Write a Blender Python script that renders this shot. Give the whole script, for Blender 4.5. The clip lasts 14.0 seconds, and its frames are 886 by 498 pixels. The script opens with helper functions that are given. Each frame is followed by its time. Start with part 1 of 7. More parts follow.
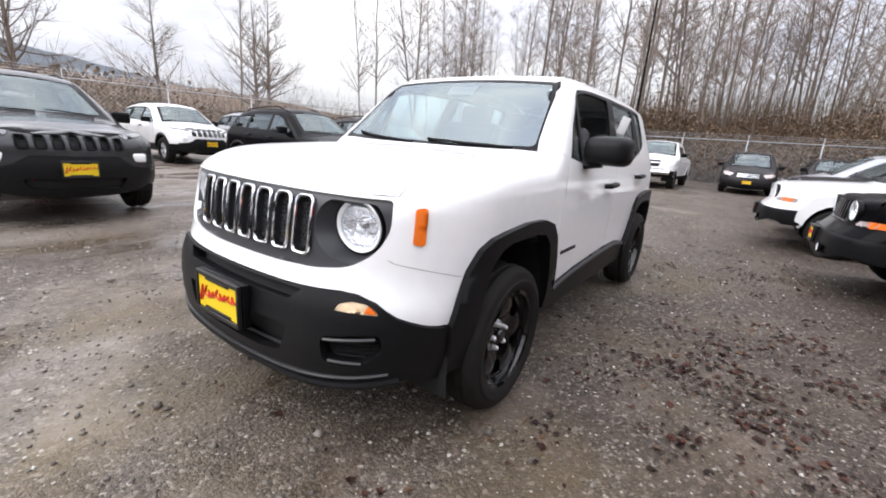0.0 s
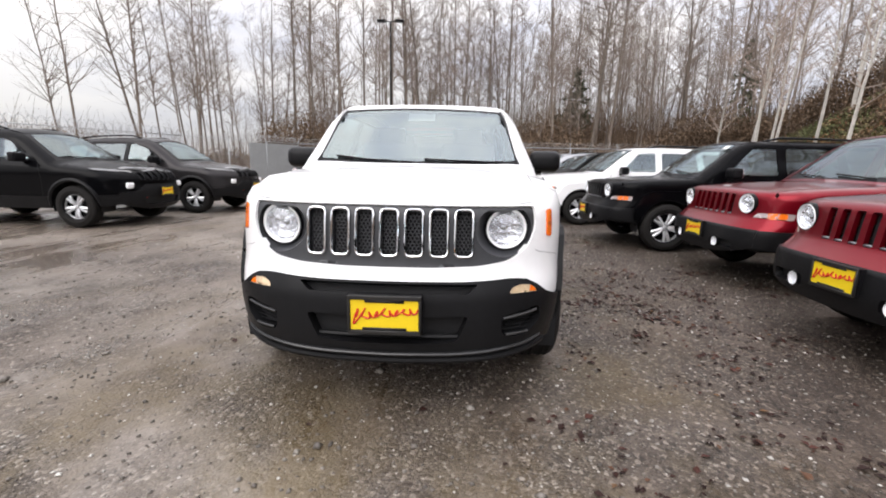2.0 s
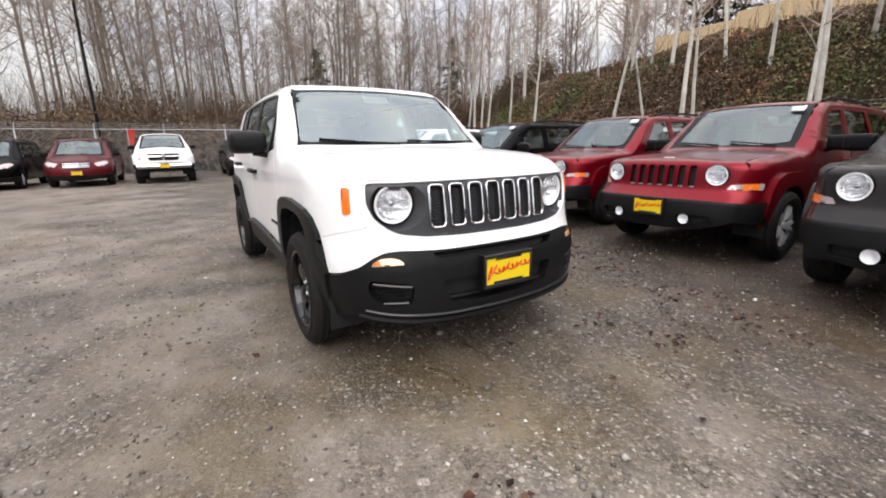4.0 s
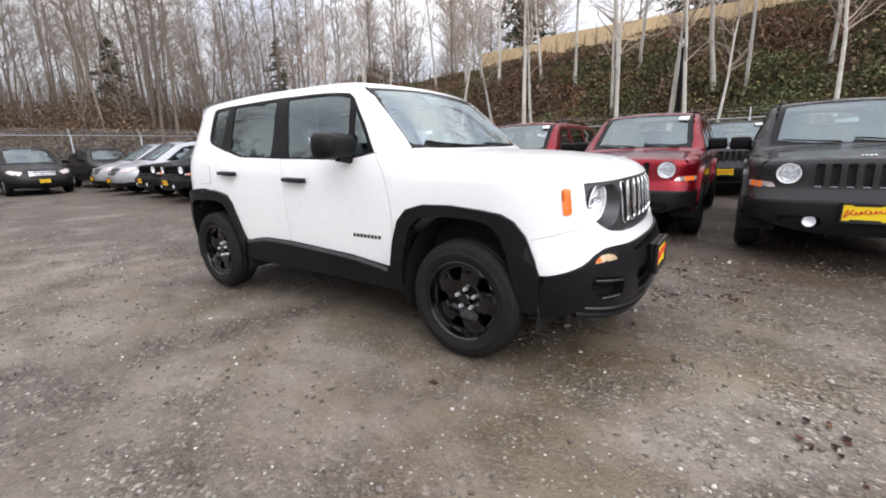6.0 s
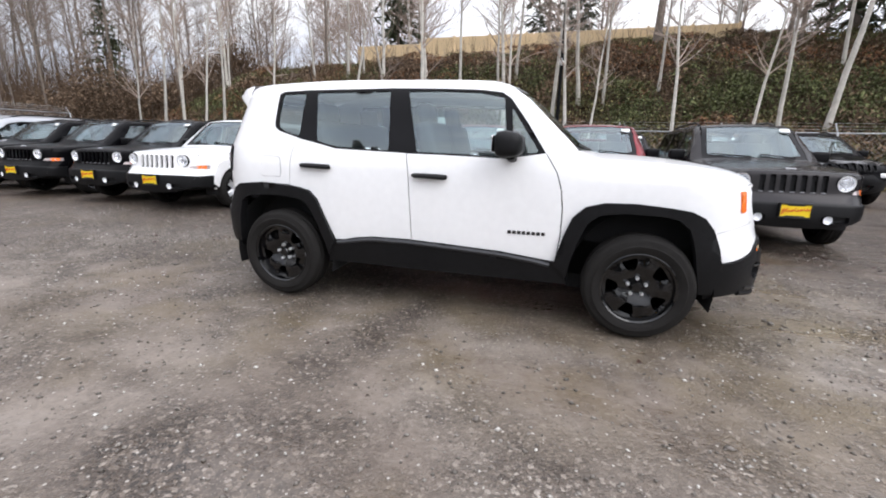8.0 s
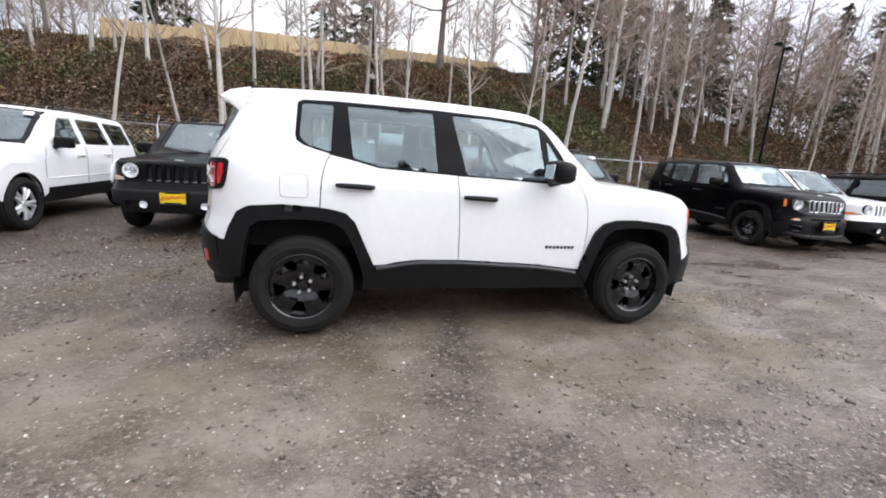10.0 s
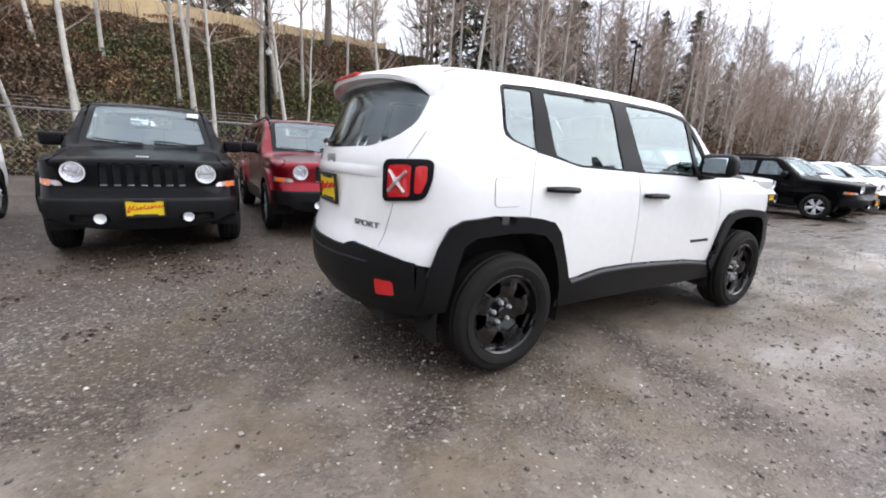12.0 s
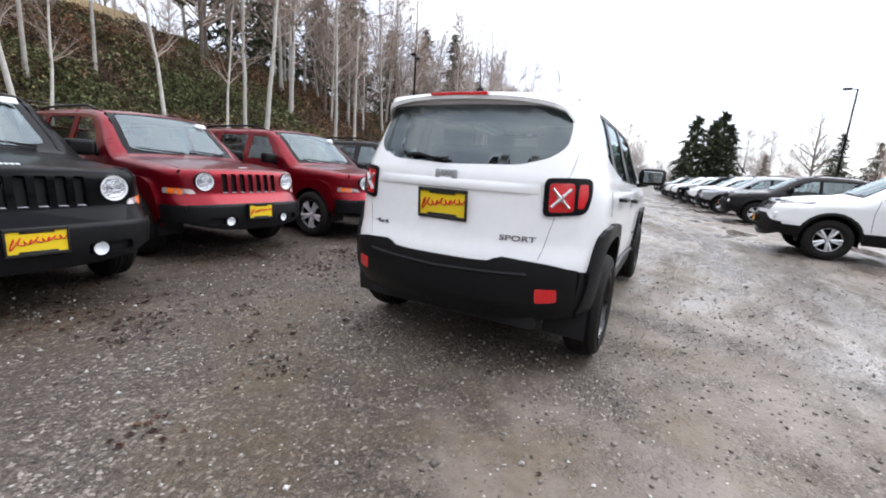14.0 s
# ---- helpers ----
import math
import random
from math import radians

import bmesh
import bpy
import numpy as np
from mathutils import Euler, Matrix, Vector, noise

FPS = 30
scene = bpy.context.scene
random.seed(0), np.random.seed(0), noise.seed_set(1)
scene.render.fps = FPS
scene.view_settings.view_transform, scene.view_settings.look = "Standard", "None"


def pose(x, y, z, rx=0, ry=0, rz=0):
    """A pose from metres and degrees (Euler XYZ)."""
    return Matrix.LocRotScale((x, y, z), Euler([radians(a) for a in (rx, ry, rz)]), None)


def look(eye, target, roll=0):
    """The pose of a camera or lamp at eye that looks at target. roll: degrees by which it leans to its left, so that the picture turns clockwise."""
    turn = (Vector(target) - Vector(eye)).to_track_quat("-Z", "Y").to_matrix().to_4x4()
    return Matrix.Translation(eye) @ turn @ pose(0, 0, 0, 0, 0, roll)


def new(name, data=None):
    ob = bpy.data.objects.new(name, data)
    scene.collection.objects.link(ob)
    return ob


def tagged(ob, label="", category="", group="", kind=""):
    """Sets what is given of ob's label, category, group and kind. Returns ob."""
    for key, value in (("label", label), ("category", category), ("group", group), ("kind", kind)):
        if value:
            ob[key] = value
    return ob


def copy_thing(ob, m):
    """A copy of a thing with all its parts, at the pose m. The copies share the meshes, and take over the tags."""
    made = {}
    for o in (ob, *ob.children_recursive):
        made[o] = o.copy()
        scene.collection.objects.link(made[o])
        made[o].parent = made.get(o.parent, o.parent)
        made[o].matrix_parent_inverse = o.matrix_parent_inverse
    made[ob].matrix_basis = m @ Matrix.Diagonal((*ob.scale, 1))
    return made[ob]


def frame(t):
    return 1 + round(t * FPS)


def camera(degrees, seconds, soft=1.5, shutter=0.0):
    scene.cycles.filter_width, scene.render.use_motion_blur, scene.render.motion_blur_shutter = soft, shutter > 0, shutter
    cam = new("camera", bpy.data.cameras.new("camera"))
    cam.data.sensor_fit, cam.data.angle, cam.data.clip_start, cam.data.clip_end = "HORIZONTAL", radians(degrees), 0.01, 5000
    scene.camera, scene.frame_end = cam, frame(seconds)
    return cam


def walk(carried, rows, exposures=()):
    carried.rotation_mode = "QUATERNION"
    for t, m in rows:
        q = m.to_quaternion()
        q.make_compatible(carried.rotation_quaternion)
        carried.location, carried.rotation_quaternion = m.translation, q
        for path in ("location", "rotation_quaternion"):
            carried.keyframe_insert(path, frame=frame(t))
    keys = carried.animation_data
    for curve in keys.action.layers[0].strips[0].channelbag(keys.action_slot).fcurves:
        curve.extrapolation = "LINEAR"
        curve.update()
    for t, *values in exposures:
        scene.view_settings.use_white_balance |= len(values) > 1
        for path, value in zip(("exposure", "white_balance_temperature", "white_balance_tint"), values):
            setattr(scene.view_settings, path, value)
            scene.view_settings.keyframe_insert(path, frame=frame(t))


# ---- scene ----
# ---------------------------------------------------------------- camera
cam = camera(93.0, 14.0, soft=1.9)
PATH = [
    (0, (2.906, 1.590, 1.179), (1.312, 0.488, 0.684), 4.44),
    (0.5, (3.166, 1.308, 1.143), (1.444, 0.405, 0.674), 2.27),
    (1, (3.500, 1.038, 1.154), (1.654, 0.396, 0.730), 0.50),
    (1.5, (3.685, 0.710, 1.119), (1.754, 0.377, 0.718), -0.73),
    (2, (3.826, 0.318, 1.151), (1.866, 0.234, 0.760), 1.08),
    (2.5, (3.950, -0.095, 1.169), (2.006, 0.117, 0.747), 2.28),
    (3, (3.955, -0.514, 1.151), (2.076, 0.005, 0.705), 1.66),
    (3.5, (3.932, -0.978, 1.163), (2.160, -0.165, 0.716), 0.74),
    (4, (3.740, -1.390, 1.132), (2.085, -0.368, 0.663), -1.08),
    (4.2, (3.653, -1.542, 1.146), (2.048, -0.451, 0.664), -0.64),
    (4.5, (3.516, -1.775, 1.147), (1.992, -0.577, 0.653), -0.71),
    (4.8, (3.348, -1.988, 1.148), (1.903, -0.698, 0.652), -0.90),
    (5.1, (3.154, -2.185, 1.150), (1.787, -0.811, 0.658), -1.15),
    (5.4, (2.940, -2.367, 1.152), (1.651, -0.917, 0.668), -1.43),
    (5.7, (2.711, -2.536, 1.154), (1.502, -1.015, 0.680), -1.68),
    (6, (2.472, -2.693, 1.156), (1.347, -1.105, 0.693), -1.87),
    (6.3, (2.230, -2.839, 1.156), (1.194, -1.189, 0.703), -1.94),
    (6.5, (2.065, -2.930, 1.155), (1.097, -1.238, 0.707), -2.65),
    (7, (1.663, -3.170, 1.156), (0.853, -1.393, 0.724), -0.22),
    (7.2, (1.492, -3.251, 1.184), (0.771, -1.447, 0.710), 1.26),
    (7.5, (1.239, -3.384, 1.185), (0.609, -1.548, 0.702), 1.24),
    (7.8, (0.970, -3.506, 1.187), (0.408, -1.649, 0.702), 1.20),
    (8.1, (0.692, -3.610, 1.190), (0.187, -1.736, 0.707), 1.13),
    (8.4, (0.408, -3.692, 1.193), (-0.032, -1.800, 0.716), 1.06),
    (8.7, (0.122, -3.746, 1.197), (-0.228, -1.834, 0.729), 0.99),
    (9, (-0.161, -3.769, 1.199), (-0.381, -1.834, 0.743), 0.94),
    (9.3, (-0.437, -3.755, 1.200), (-0.467, -1.805, 0.757), 0.92),
    (9.5, (-0.628, -3.746, 1.195), (-0.520, -1.788, 0.805), 1.09),
    (10, (-1.068, -3.674, 1.222), (-0.577, -1.779, 0.811), 3.95),
    (10.5, (-1.534, -3.437, 1.195), (-0.946, -1.575, 0.763), 2.49),
    (11, (-1.981, -3.183, 1.181), (-1.178, -1.405, 0.742), 3.27),
    (11.5, (-2.375, -2.859, 1.161), (-1.473, -1.127, 0.728), 1.57),
    (12, (-2.740, -2.505, 1.181), (-1.711, -0.848, 0.736), 3.12),
    (12.5, (-3.141, -2.204, 1.173), (-1.804, -0.778, 0.750), 4.50),
    (13, (-3.501, -1.843, 1.154), (-2.019, -0.558, 0.762), 4.75),
    (13.5, (-3.870, -1.512, 1.154), (-2.255, -0.381, 0.819), 4.54),
    (14, (-4.140, -1.156, 1.160), (-2.406, -0.236, 0.776), 3.95),
]
walk(cam, [(t, look(eye, target, roll)) for t, eye, target, roll in PATH], exposures=[(0.0, 0.06, 6300, 12), (2.0, -.05, 6500, 12), (3.0, -.11, 6600, 13), (4.2, -.11, 6600, 11), (6.3, -.06, 6300, 11), (9.5, -.01, 6200, 11), (12.0, .01, 6150, 11), (14.0, .05, 6050, 10)])

# ---------------------------------------------------------------- light: an overcast winter sky
world = bpy.data.worlds.new("overcast")
scene.world = world
world.use_nodes = True
wn, wl = world.node_tree.nodes, world.node_tree.links
wn.clear()
w_out = wn.new("ShaderNodeOutputWorld")
w_bg = wn.new("ShaderNodeBackground")
w_sky = wn.new("ShaderNodeTexSky")
w_sky.sky_type = "NISHITA"
w_sky.sun_disc = False
w_sky.sun_elevation = radians(38)
w_sky.sun_rotation = radians(120)
w_co = wn.new("ShaderNodeTexCoord")
w_map = wn.new("ShaderNodeMapping")
w_map.inputs["Scale"].default_value = (1.4, 1.4, 4.5)
w_noise = wn.new("ShaderNodeTexNoise")
w_noise.inputs["Scale"].default_value = 1.7
w_noise.inputs["Detail"].default_value = 6
w_noise.inputs["Roughness"].default_value = 0.55
w_ramp = wn.new("ShaderNodeValToRGB")
w_ramp.color_ramp.elements[0].position = 0.36
w_ramp.color_ramp.elements[0].color = (6.3, 6.4, 7.1, 1)
w_ramp.color_ramp.elements[1].position = 0.62
w_ramp.color_ramp.elements[1].color = (9.4, 9.2, 9.0, 1)
w_mix = wn.new("ShaderNodeMix")
w_mix.data_type = "RGBA"
w_mix.inputs[0].default_value = 0.93
wl.new(w_co.outputs["Generated"], w_map.inputs["Vector"])
wl.new(w_map.outputs[0], w_noise.inputs["Vector"])
wl.new(w_noise.outputs[0], w_ramp.inputs[0])
wl.new(w_sky.outputs[0], w_mix.inputs[6])
# an overcast dome: dim at the horizon, brightest overhead
w_sep = wn.new("ShaderNodeSeparateXYZ")
wl.new(w_co.outputs["Generated"], w_sep.inputs[0])
w_rise = wn.new("ShaderNodeMapRange")
w_rise.inputs["From Min"].default_value = 0.0
w_rise.inputs["From Max"].default_value = 1.0
w_rise.inputs["To Min"].default_value = 0.46
w_rise.inputs["To Max"].default_value = 1.75
wl.new(w_sep.outputs["Z"], w_rise.inputs["Value"])
w_dome = wn.new("ShaderNodeVectorMath")
w_dome.operation = "SCALE"
wl.new(w_ramp.outputs[0], w_dome.inputs[0])
# the cloud is thinner towards the sun, in the east
w_east = wn.new("ShaderNodeMapRange")
w_east.inputs["From Min"].default_value = -1.0
w_east.inputs["To Min"].default_value = 0.78
w_east.inputs["To Max"].default_value = 1.20
wl.new(w_sep.outputs["X"], w_east.inputs["Value"])
w_both = wn.new("ShaderNodeMath")
w_both.operation = "MULTIPLY"
wl.new(w_rise.outputs[0], w_both.inputs[0])
wl.new(w_east.outputs[0], w_both.inputs[1])
wl.new(w_both.outputs[0], w_dome.inputs["Scale"])
wl.new(w_dome.outputs[0], w_mix.inputs[7])
wl.new(w_mix.outputs[2], w_bg.inputs["Color"])
w_bg.inputs["Strength"].default_value = 0.21
wl.new(w_bg.outputs[0], w_out.inputs["Surface"])

sun_data = bpy.data.lights.new("sun", "SUN")
sun_data.energy = 1.5
sun_data.angle = radians(50)
sun_data.color = (1.0, 0.97, 0.93)
sun = new("sun", sun_data)
sun.matrix_world = look((30, -18, 28), (0, 0, 0))

# ---------------------------------------------------------------- materials
def material(name, base, rough=0.5, metal=0.0, vary=0.0, scale=8.0, bump=0.0, bump_scale=60.0, coat=0.0, spec=0.5, random_tint=0.0, rough_vary=0.0):
    """A principled material: base colour varied at two scales, with fine relief."""
    m = bpy.data.materials.new(name)
    m.use_nodes = True
    nt = m.node_tree
    n, l = nt.nodes, nt.links
    b = n["Principled BSDF"]
    b.inputs["Base Color"].default_value = (*base, 1)
    b.inputs["Roughness"].default_value = rough
    b.inputs["Metallic"].default_value = metal
    b.inputs["Specular IOR Level"].default_value = spec
    b.inputs["Coat Weight"].default_value = coat
    b.inputs["Coat Roughness"].default_value = 0.04
    if vary or bump or rough_vary:
        co = n.new("ShaderNodeTexCoord")
    if vary:
        big = n.new("ShaderNodeTexNoise")
        big.inputs["Scale"].default_value = scale
        big.inputs["Detail"].default_value = 5
        small = n.new("ShaderNodeTexNoise")
        small.inputs["Scale"].default_value = scale * 9
        small.inputs["Detail"].default_value = 3
        l.new(co.outputs["Object"], big.inputs["Vector"])
        l.new(co.outputs["Object"], small.inputs["Vector"])
        add = n.new("ShaderNodeMath")
        add.operation = "ADD"
        l.new(big.outputs[0], add.inputs[0])
        l.new(small.outputs[0], add.inputs[1])
        rng = n.new("ShaderNodeMapRange")
        rng.inputs["From Min"].default_value = 0.6
        rng.inputs["From Max"].default_value = 1.4
        rng.inputs["To Min"].default_value = 1 - vary
        rng.inputs["To Max"].default_value = 1 + vary
        l.new(add.outputs[0], rng.inputs["Value"])
        mul = n.new("ShaderNodeVectorMath")
        mul.operation = "SCALE"
        mul.inputs[0].default_value = base
        l.new(rng.outputs[0], mul.inputs["Scale"])
        last = mul.outputs[0]
        if random_tint:
            info = n.new("ShaderNodeObjectInfo")
            hsv = n.new("ShaderNodeHueSaturation")
            r2 = n.new("ShaderNodeMapRange")
            r2.inputs["To Min"].default_value = 1 - random_tint
            r2.inputs["To Max"].default_value = 1 + random_tint
            l.new(info.outputs["Random"], r2.inputs["Value"])
            l.new(r2.outputs[0], hsv.inputs["Value"])
            l.new(last, hsv.inputs["Color"])
            last = hsv.outputs[0]
        l.new(last, b.inputs["Base Color"])
    if rough_vary:
        rn = n.new("ShaderNodeTexNoise")
        rn.inputs["Scale"].default_value = scale * 2.3
        rn.inputs["Detail"].default_value = 6
        l.new(co.outputs["Object"], rn.inputs["Vector"])
        rr = n.new("ShaderNodeMapRange")
        rr.inputs["To Min"].default_value = max(rough - rough_vary, 0.02)
        rr.inputs["To Max"].default_value = rough + rough_vary
        l.new(rn.outputs[0], rr.inputs["Value"])
        l.new(rr.outputs[0], b.inputs["Roughness"])
    if bump:
        bn = n.new("ShaderNodeTexNoise")
        bn.inputs["Scale"].default_value = bump_scale
        bn.inputs["Detail"].default_value = 4
        l.new(co.outputs["Object"], bn.inputs["Vector"])
        bu = n.new("ShaderNodeBump")
        bu.inputs["Strength"].default_value = bump
        bu.inputs["Distance"].default_value = 0.01
        l.new(bn.outputs[0], bu.inputs["Height"])
        l.new(bu.outputs[0], b.inputs["Normal"])
    return m


def glass_material(name, tint, clear=0.5, mirror=0.07):
    """Automotive glass: a tinted see-through sheet with a mirror-like surface."""
    m = bpy.data.materials.new(name)
    m.use_nodes = True
    n, l = m.node_tree.nodes, m.node_tree.links
    n.clear()
    out = n.new("ShaderNodeOutputMaterial")
    tr = n.new("ShaderNodeBsdfTransparent")
    tr.inputs["Color"].default_value = (*[c * clear for c in tint], 1)
    gl = n.new("ShaderNodeBsdfGlossy")
    gl.inputs["Roughness"].default_value = 0.015
    gl.inputs["Color"].default_value = (0.84, 0.95, 0.98, 1)
    lw = n.new("ShaderNodeLayerWeight")
    rise = n.new("ShaderNodeMath")
    rise.operation = "POWER"
    rise.inputs[1].default_value = 5.0
    l.new(lw.outputs["Facing"], rise.inputs[0])
    gloss = n.new("ShaderNodeMapRange")
    gloss.inputs["To Min"].default_value = mirror
    l.new(rise.outputs[0], gloss.inputs["Value"])
    mx = n.new("ShaderNodeMixShader")
    l.new(gloss.outputs[0], mx.inputs[0])
    l.new(tr.outputs[0], mx.inputs[1])
    l.new(gl.outputs[0], mx.inputs[2])
    l.new(mx.outputs[0], out.inputs["Surface"])
    return m


def paint_material(name, base, metal=0.0, rough=0.35):
    m = material(name, base, rough=rough, metal=metal, vary=0.035, scale=2.0, coat=0.75 if max(base) > 0.05 else 0.35, spec=0.25 if max(base) > 0.1 else 0.02, rough_vary=0.04)
    m.node_tree.nodes["Principled BSDF"].inputs["Coat IOR"].default_value = 1.5 if min(base) > 0.3 else 1.28
    return m


M_WHITE = paint_material("white_paint", (0.86, 0.86, 0.865))
M_BLACK = paint_material("black_paint", (0.0022, 0.0022, 0.0028))
M_GREY = paint_material("dark_grey_paint", (0.034, 0.032, 0.033), metal=0.45, rough=0.25)
M_GRANITE = paint_material("granite_grey_paint", (0.055, 0.056, 0.059), metal=0.5, rough=0.25)
M_RED = paint_material("cherry_red_paint", (0.175, 0.002, 0.009), metal=0.65, rough=0.3)
M_MAROON = paint_material("maroon_paint", (0.09, 0.008, 0.012), metal=0.3)
M_SILVER = paint_material("silver_paint", (0.36, 0.37, 0.39), metal=0.5)
M_CLAD = material("black_cladding", (0.0085, 0.0085, 0.0093), rough=0.40, vary=0.25, scale=3, bump=0.10, bump_scale=900, spec=0.17)
M_SATIN = material("smooth_black_plastic", (0.02, 0.02, 0.021), rough=0.28, vary=0.1, scale=5, spec=0.6)
M_TRIM = material("satin_black_trim", (0.0065, 0.0065, 0.0075), rough=0.35, vary=0.1, scale=6, spec=0.12)
M_PANEL = material("charcoal_panel", (0.035, 0.036, 0.04), rough=0.38, vary=0.08, scale=5)
M_DARK = material("dark_inside", (0.006, 0.006, 0.007), rough=0.8, vary=0.2, scale=4)
M_TYRE = material("tyre_rubber", (0.0135, 0.0125, 0.0118), rough=0.75, vary=0.3, scale=12, bump=0.2, bump_scale=300, spec=0.18)
M_RIMK = material("black_steel_wheel", (0.003, 0.003, 0.0034), rough=0.10, vary=0.15, scale=8, coat=0.6, spec=0.3)
M_ALLOY = material("silver_alloy", (0.70, 0.71, 0.73), rough=0.3, metal=0.55, vary=0.06, scale=8)
M_BADGE = material("dark_silver_badge", (0.20, 0.20, 0.21), rough=0.3, metal=0.8, vary=0.1, scale=30)
M_CHROME = material("chrome", (0.82, 0.83, 0.85), rough=0.07, metal=1.0)
M_LAMP = material("lamp_white", (0.93, 0.93, 0.94), rough=0.25, vary=0.05, scale=30, coat=0.4)
M_CROSS = material("frosted_grey_lens", (0.52, 0.50, 0.50), rough=0.25, metal=0.4, vary=0.2, scale=40, coat=0.5)
M_REFLECT = material("lamp_reflector", (0.95, 0.95, 0.96), rough=0.16, metal=0.92, vary=0.05, scale=30, bump=1.0, bump_scale=55)
M_CLEAR = material("clear_lamp_lens", (0.80, 0.60, 0.38), rough=0.12, coat=0.6, vary=0.3, scale=50, metal=0.3)
# pinkish base colour paints in red bodywork reflected by the clear lens
M_SMOKE = material("clear_corner_lens", (0.55, 0.47, 0.46), rough=0.12, coat=0.5, vary=0.2, scale=40, metal=0.4)
M_SLIM = material("smoked_slim_lens", (0.10, 0.10, 0.105), rough=0.1, coat=0.5, vary=0.2, scale=40)
M_ORANGE = material("amber_lens", (0.85, 0.17, 0.012), rough=0.12, coat=0.6, vary=0.08, scale=60)
M_AMBERPALE = material("pale_amber_lens", (0.85, 0.55, 0.28), rough=0.15, coat=0.6, vary=0.2, scale=80)
M_REDLENS = material("red_lens", (0.62, 0.012, 0.016), rough=0.1, coat=0.7, vary=0.12, scale=60)
M_YELLOW = material("yellow_card", (0.83, 0.60, 0.01), rough=0.45, vary=0.06, scale=14)
M_REDINK = material("red_print", (0.60, 0.03, 0.015), rough=0.5, vary=0.1, scale=20)
M_BLACKINK = material("black_print", (0.012, 0.011, 0.01), rough=0.5, vary=0.1, scale=20)
M_GLASS = glass_material("car_glass", (0.78, 0.95, 0.95), 0.74, 0.15)
M_SCREEN = glass_material("windscreen_glass", (0.84, 0.97, 0.96), 0.88, 0.24)
M_GLASS_DARK = glass_material("privacy_glass", (0.6, 0.66, 0.66), 0.42, 0.11)
M_LENS = glass_material("clear_lens", (0.97, 0.98, 1.0), 0.98, 0.035)
M_SEAT = material("grey_seat_cloth", (0.13, 0.13, 0.135), rough=0.9, vary=0.2, scale=20, bump=0.3, bump_scale=400)
M_INNER = material("grey_cabin_plastic", (0.09, 0.09, 0.095), rough=0.7, vary=0.15, scale=10)
M_PALE = material("pale_headliner", (0.42, 0.42, 0.40), rough=0.9, vary=0.1, scale=10)
M_PAPER = material("white_paper", (0.78, 0.79, 0.78), rough=0.7, vary=0.06, scale=30)
M_PINE = material("conifer_needles", (0.050, 0.062, 0.030), rough=0.8, vary=0.4, scale=1.2, random_tint=0.2)
M_GALV = material("galvanised_steel", (0.42, 0.43, 0.44), rough=0.5, metal=0.6, vary=0.15, scale=20)
M_BARK = material("grey_brown_bark", (0.175, 0.143, 0.118), rough=0.9, vary=0.4, scale=5, bump=0.6, bump_scale=30, random_tint=0.25)
M_ALDER = material("pale_alder_bark", (0.48, 0.455, 0.41), rough=0.85, vary=0.35, scale=3.5, bump=0.5, bump_scale=25, random_tint=0.2)
M_TWIG = material("bare_twigs", (0.22, 0.178, 0.148), rough=0.9, vary=0.3, scale=2, random_tint=0.25)
M_BUD = material("reddish_twigs", (0.35, 0.28, 0.235), rough=0.9, vary=0.3, scale=2, random_tint=0.2)

# ---------------------------------------------------------------- mesh tools
from mathutils.geometry import delaunay_2d_cdt


def link(name, me, mat, parent=None, label="", smooth=True):
    if mat is not None and not me.materials:
        me.materials.append(mat)
    if smooth:
        me.polygons.foreach_set("use_smooth", [True] * len(me.polygons))
    ob = new(name, me)
    if parent is not None:
        ob.parent = parent
    if label:
        ob["label"] = label
    return ob


def part(name, bm, mat, parent=None, label="", smooth=True, sharp=40):
    me = bpy.data.meshes.new(name)
    bm.normal_update()
    if smooth and sharp:
        lim = radians(sharp)
        for e in bm.edges:
            if len(e.link_faces) == 2 and e.calc_face_angle(0) > lim:
                e.smooth = False
    bm.to_mesh(me)
    bm.free()
    return link(name, me, mat, parent, label, smooth)


def raw(name, verts, faces, mat, parent=None, label="", smooth=False):
    me = bpy.data.meshes.new(name)
    me.from_pydata([tuple(v) for v in verts], [], [tuple(f) for f in faces])
    return link(name, me, mat, parent, label, smooth)


def empty(name, label, category, group="", m=None, kind=""):
    ob = new(name)
    ob.empty_display_size = 0.2
    if m is not None:
        ob.matrix_basis = m
    return tagged(ob, label, category, group, kind)


def box_bm(cx, cy, cz, sx, sy, sz, bevel=0.0, seg=2, bm=None, m=None):
    own = bm is None
    bm = bm or bmesh.new()
    mat = Matrix.Translation((cx, cy, cz)) @ (m or Matrix()) @ Matrix.Diagonal((sx, sy, sz, 1))
    r = bmesh.ops.create_cube(bm, size=1, matrix=mat)
    if bevel:
        edges = list({e for v in r["verts"] for e in v.link_edges})
        bmesh.ops.bevel(bm, geom=edges, offset=bevel, segments=seg, affect="EDGES", profile=0.6)
    return bm


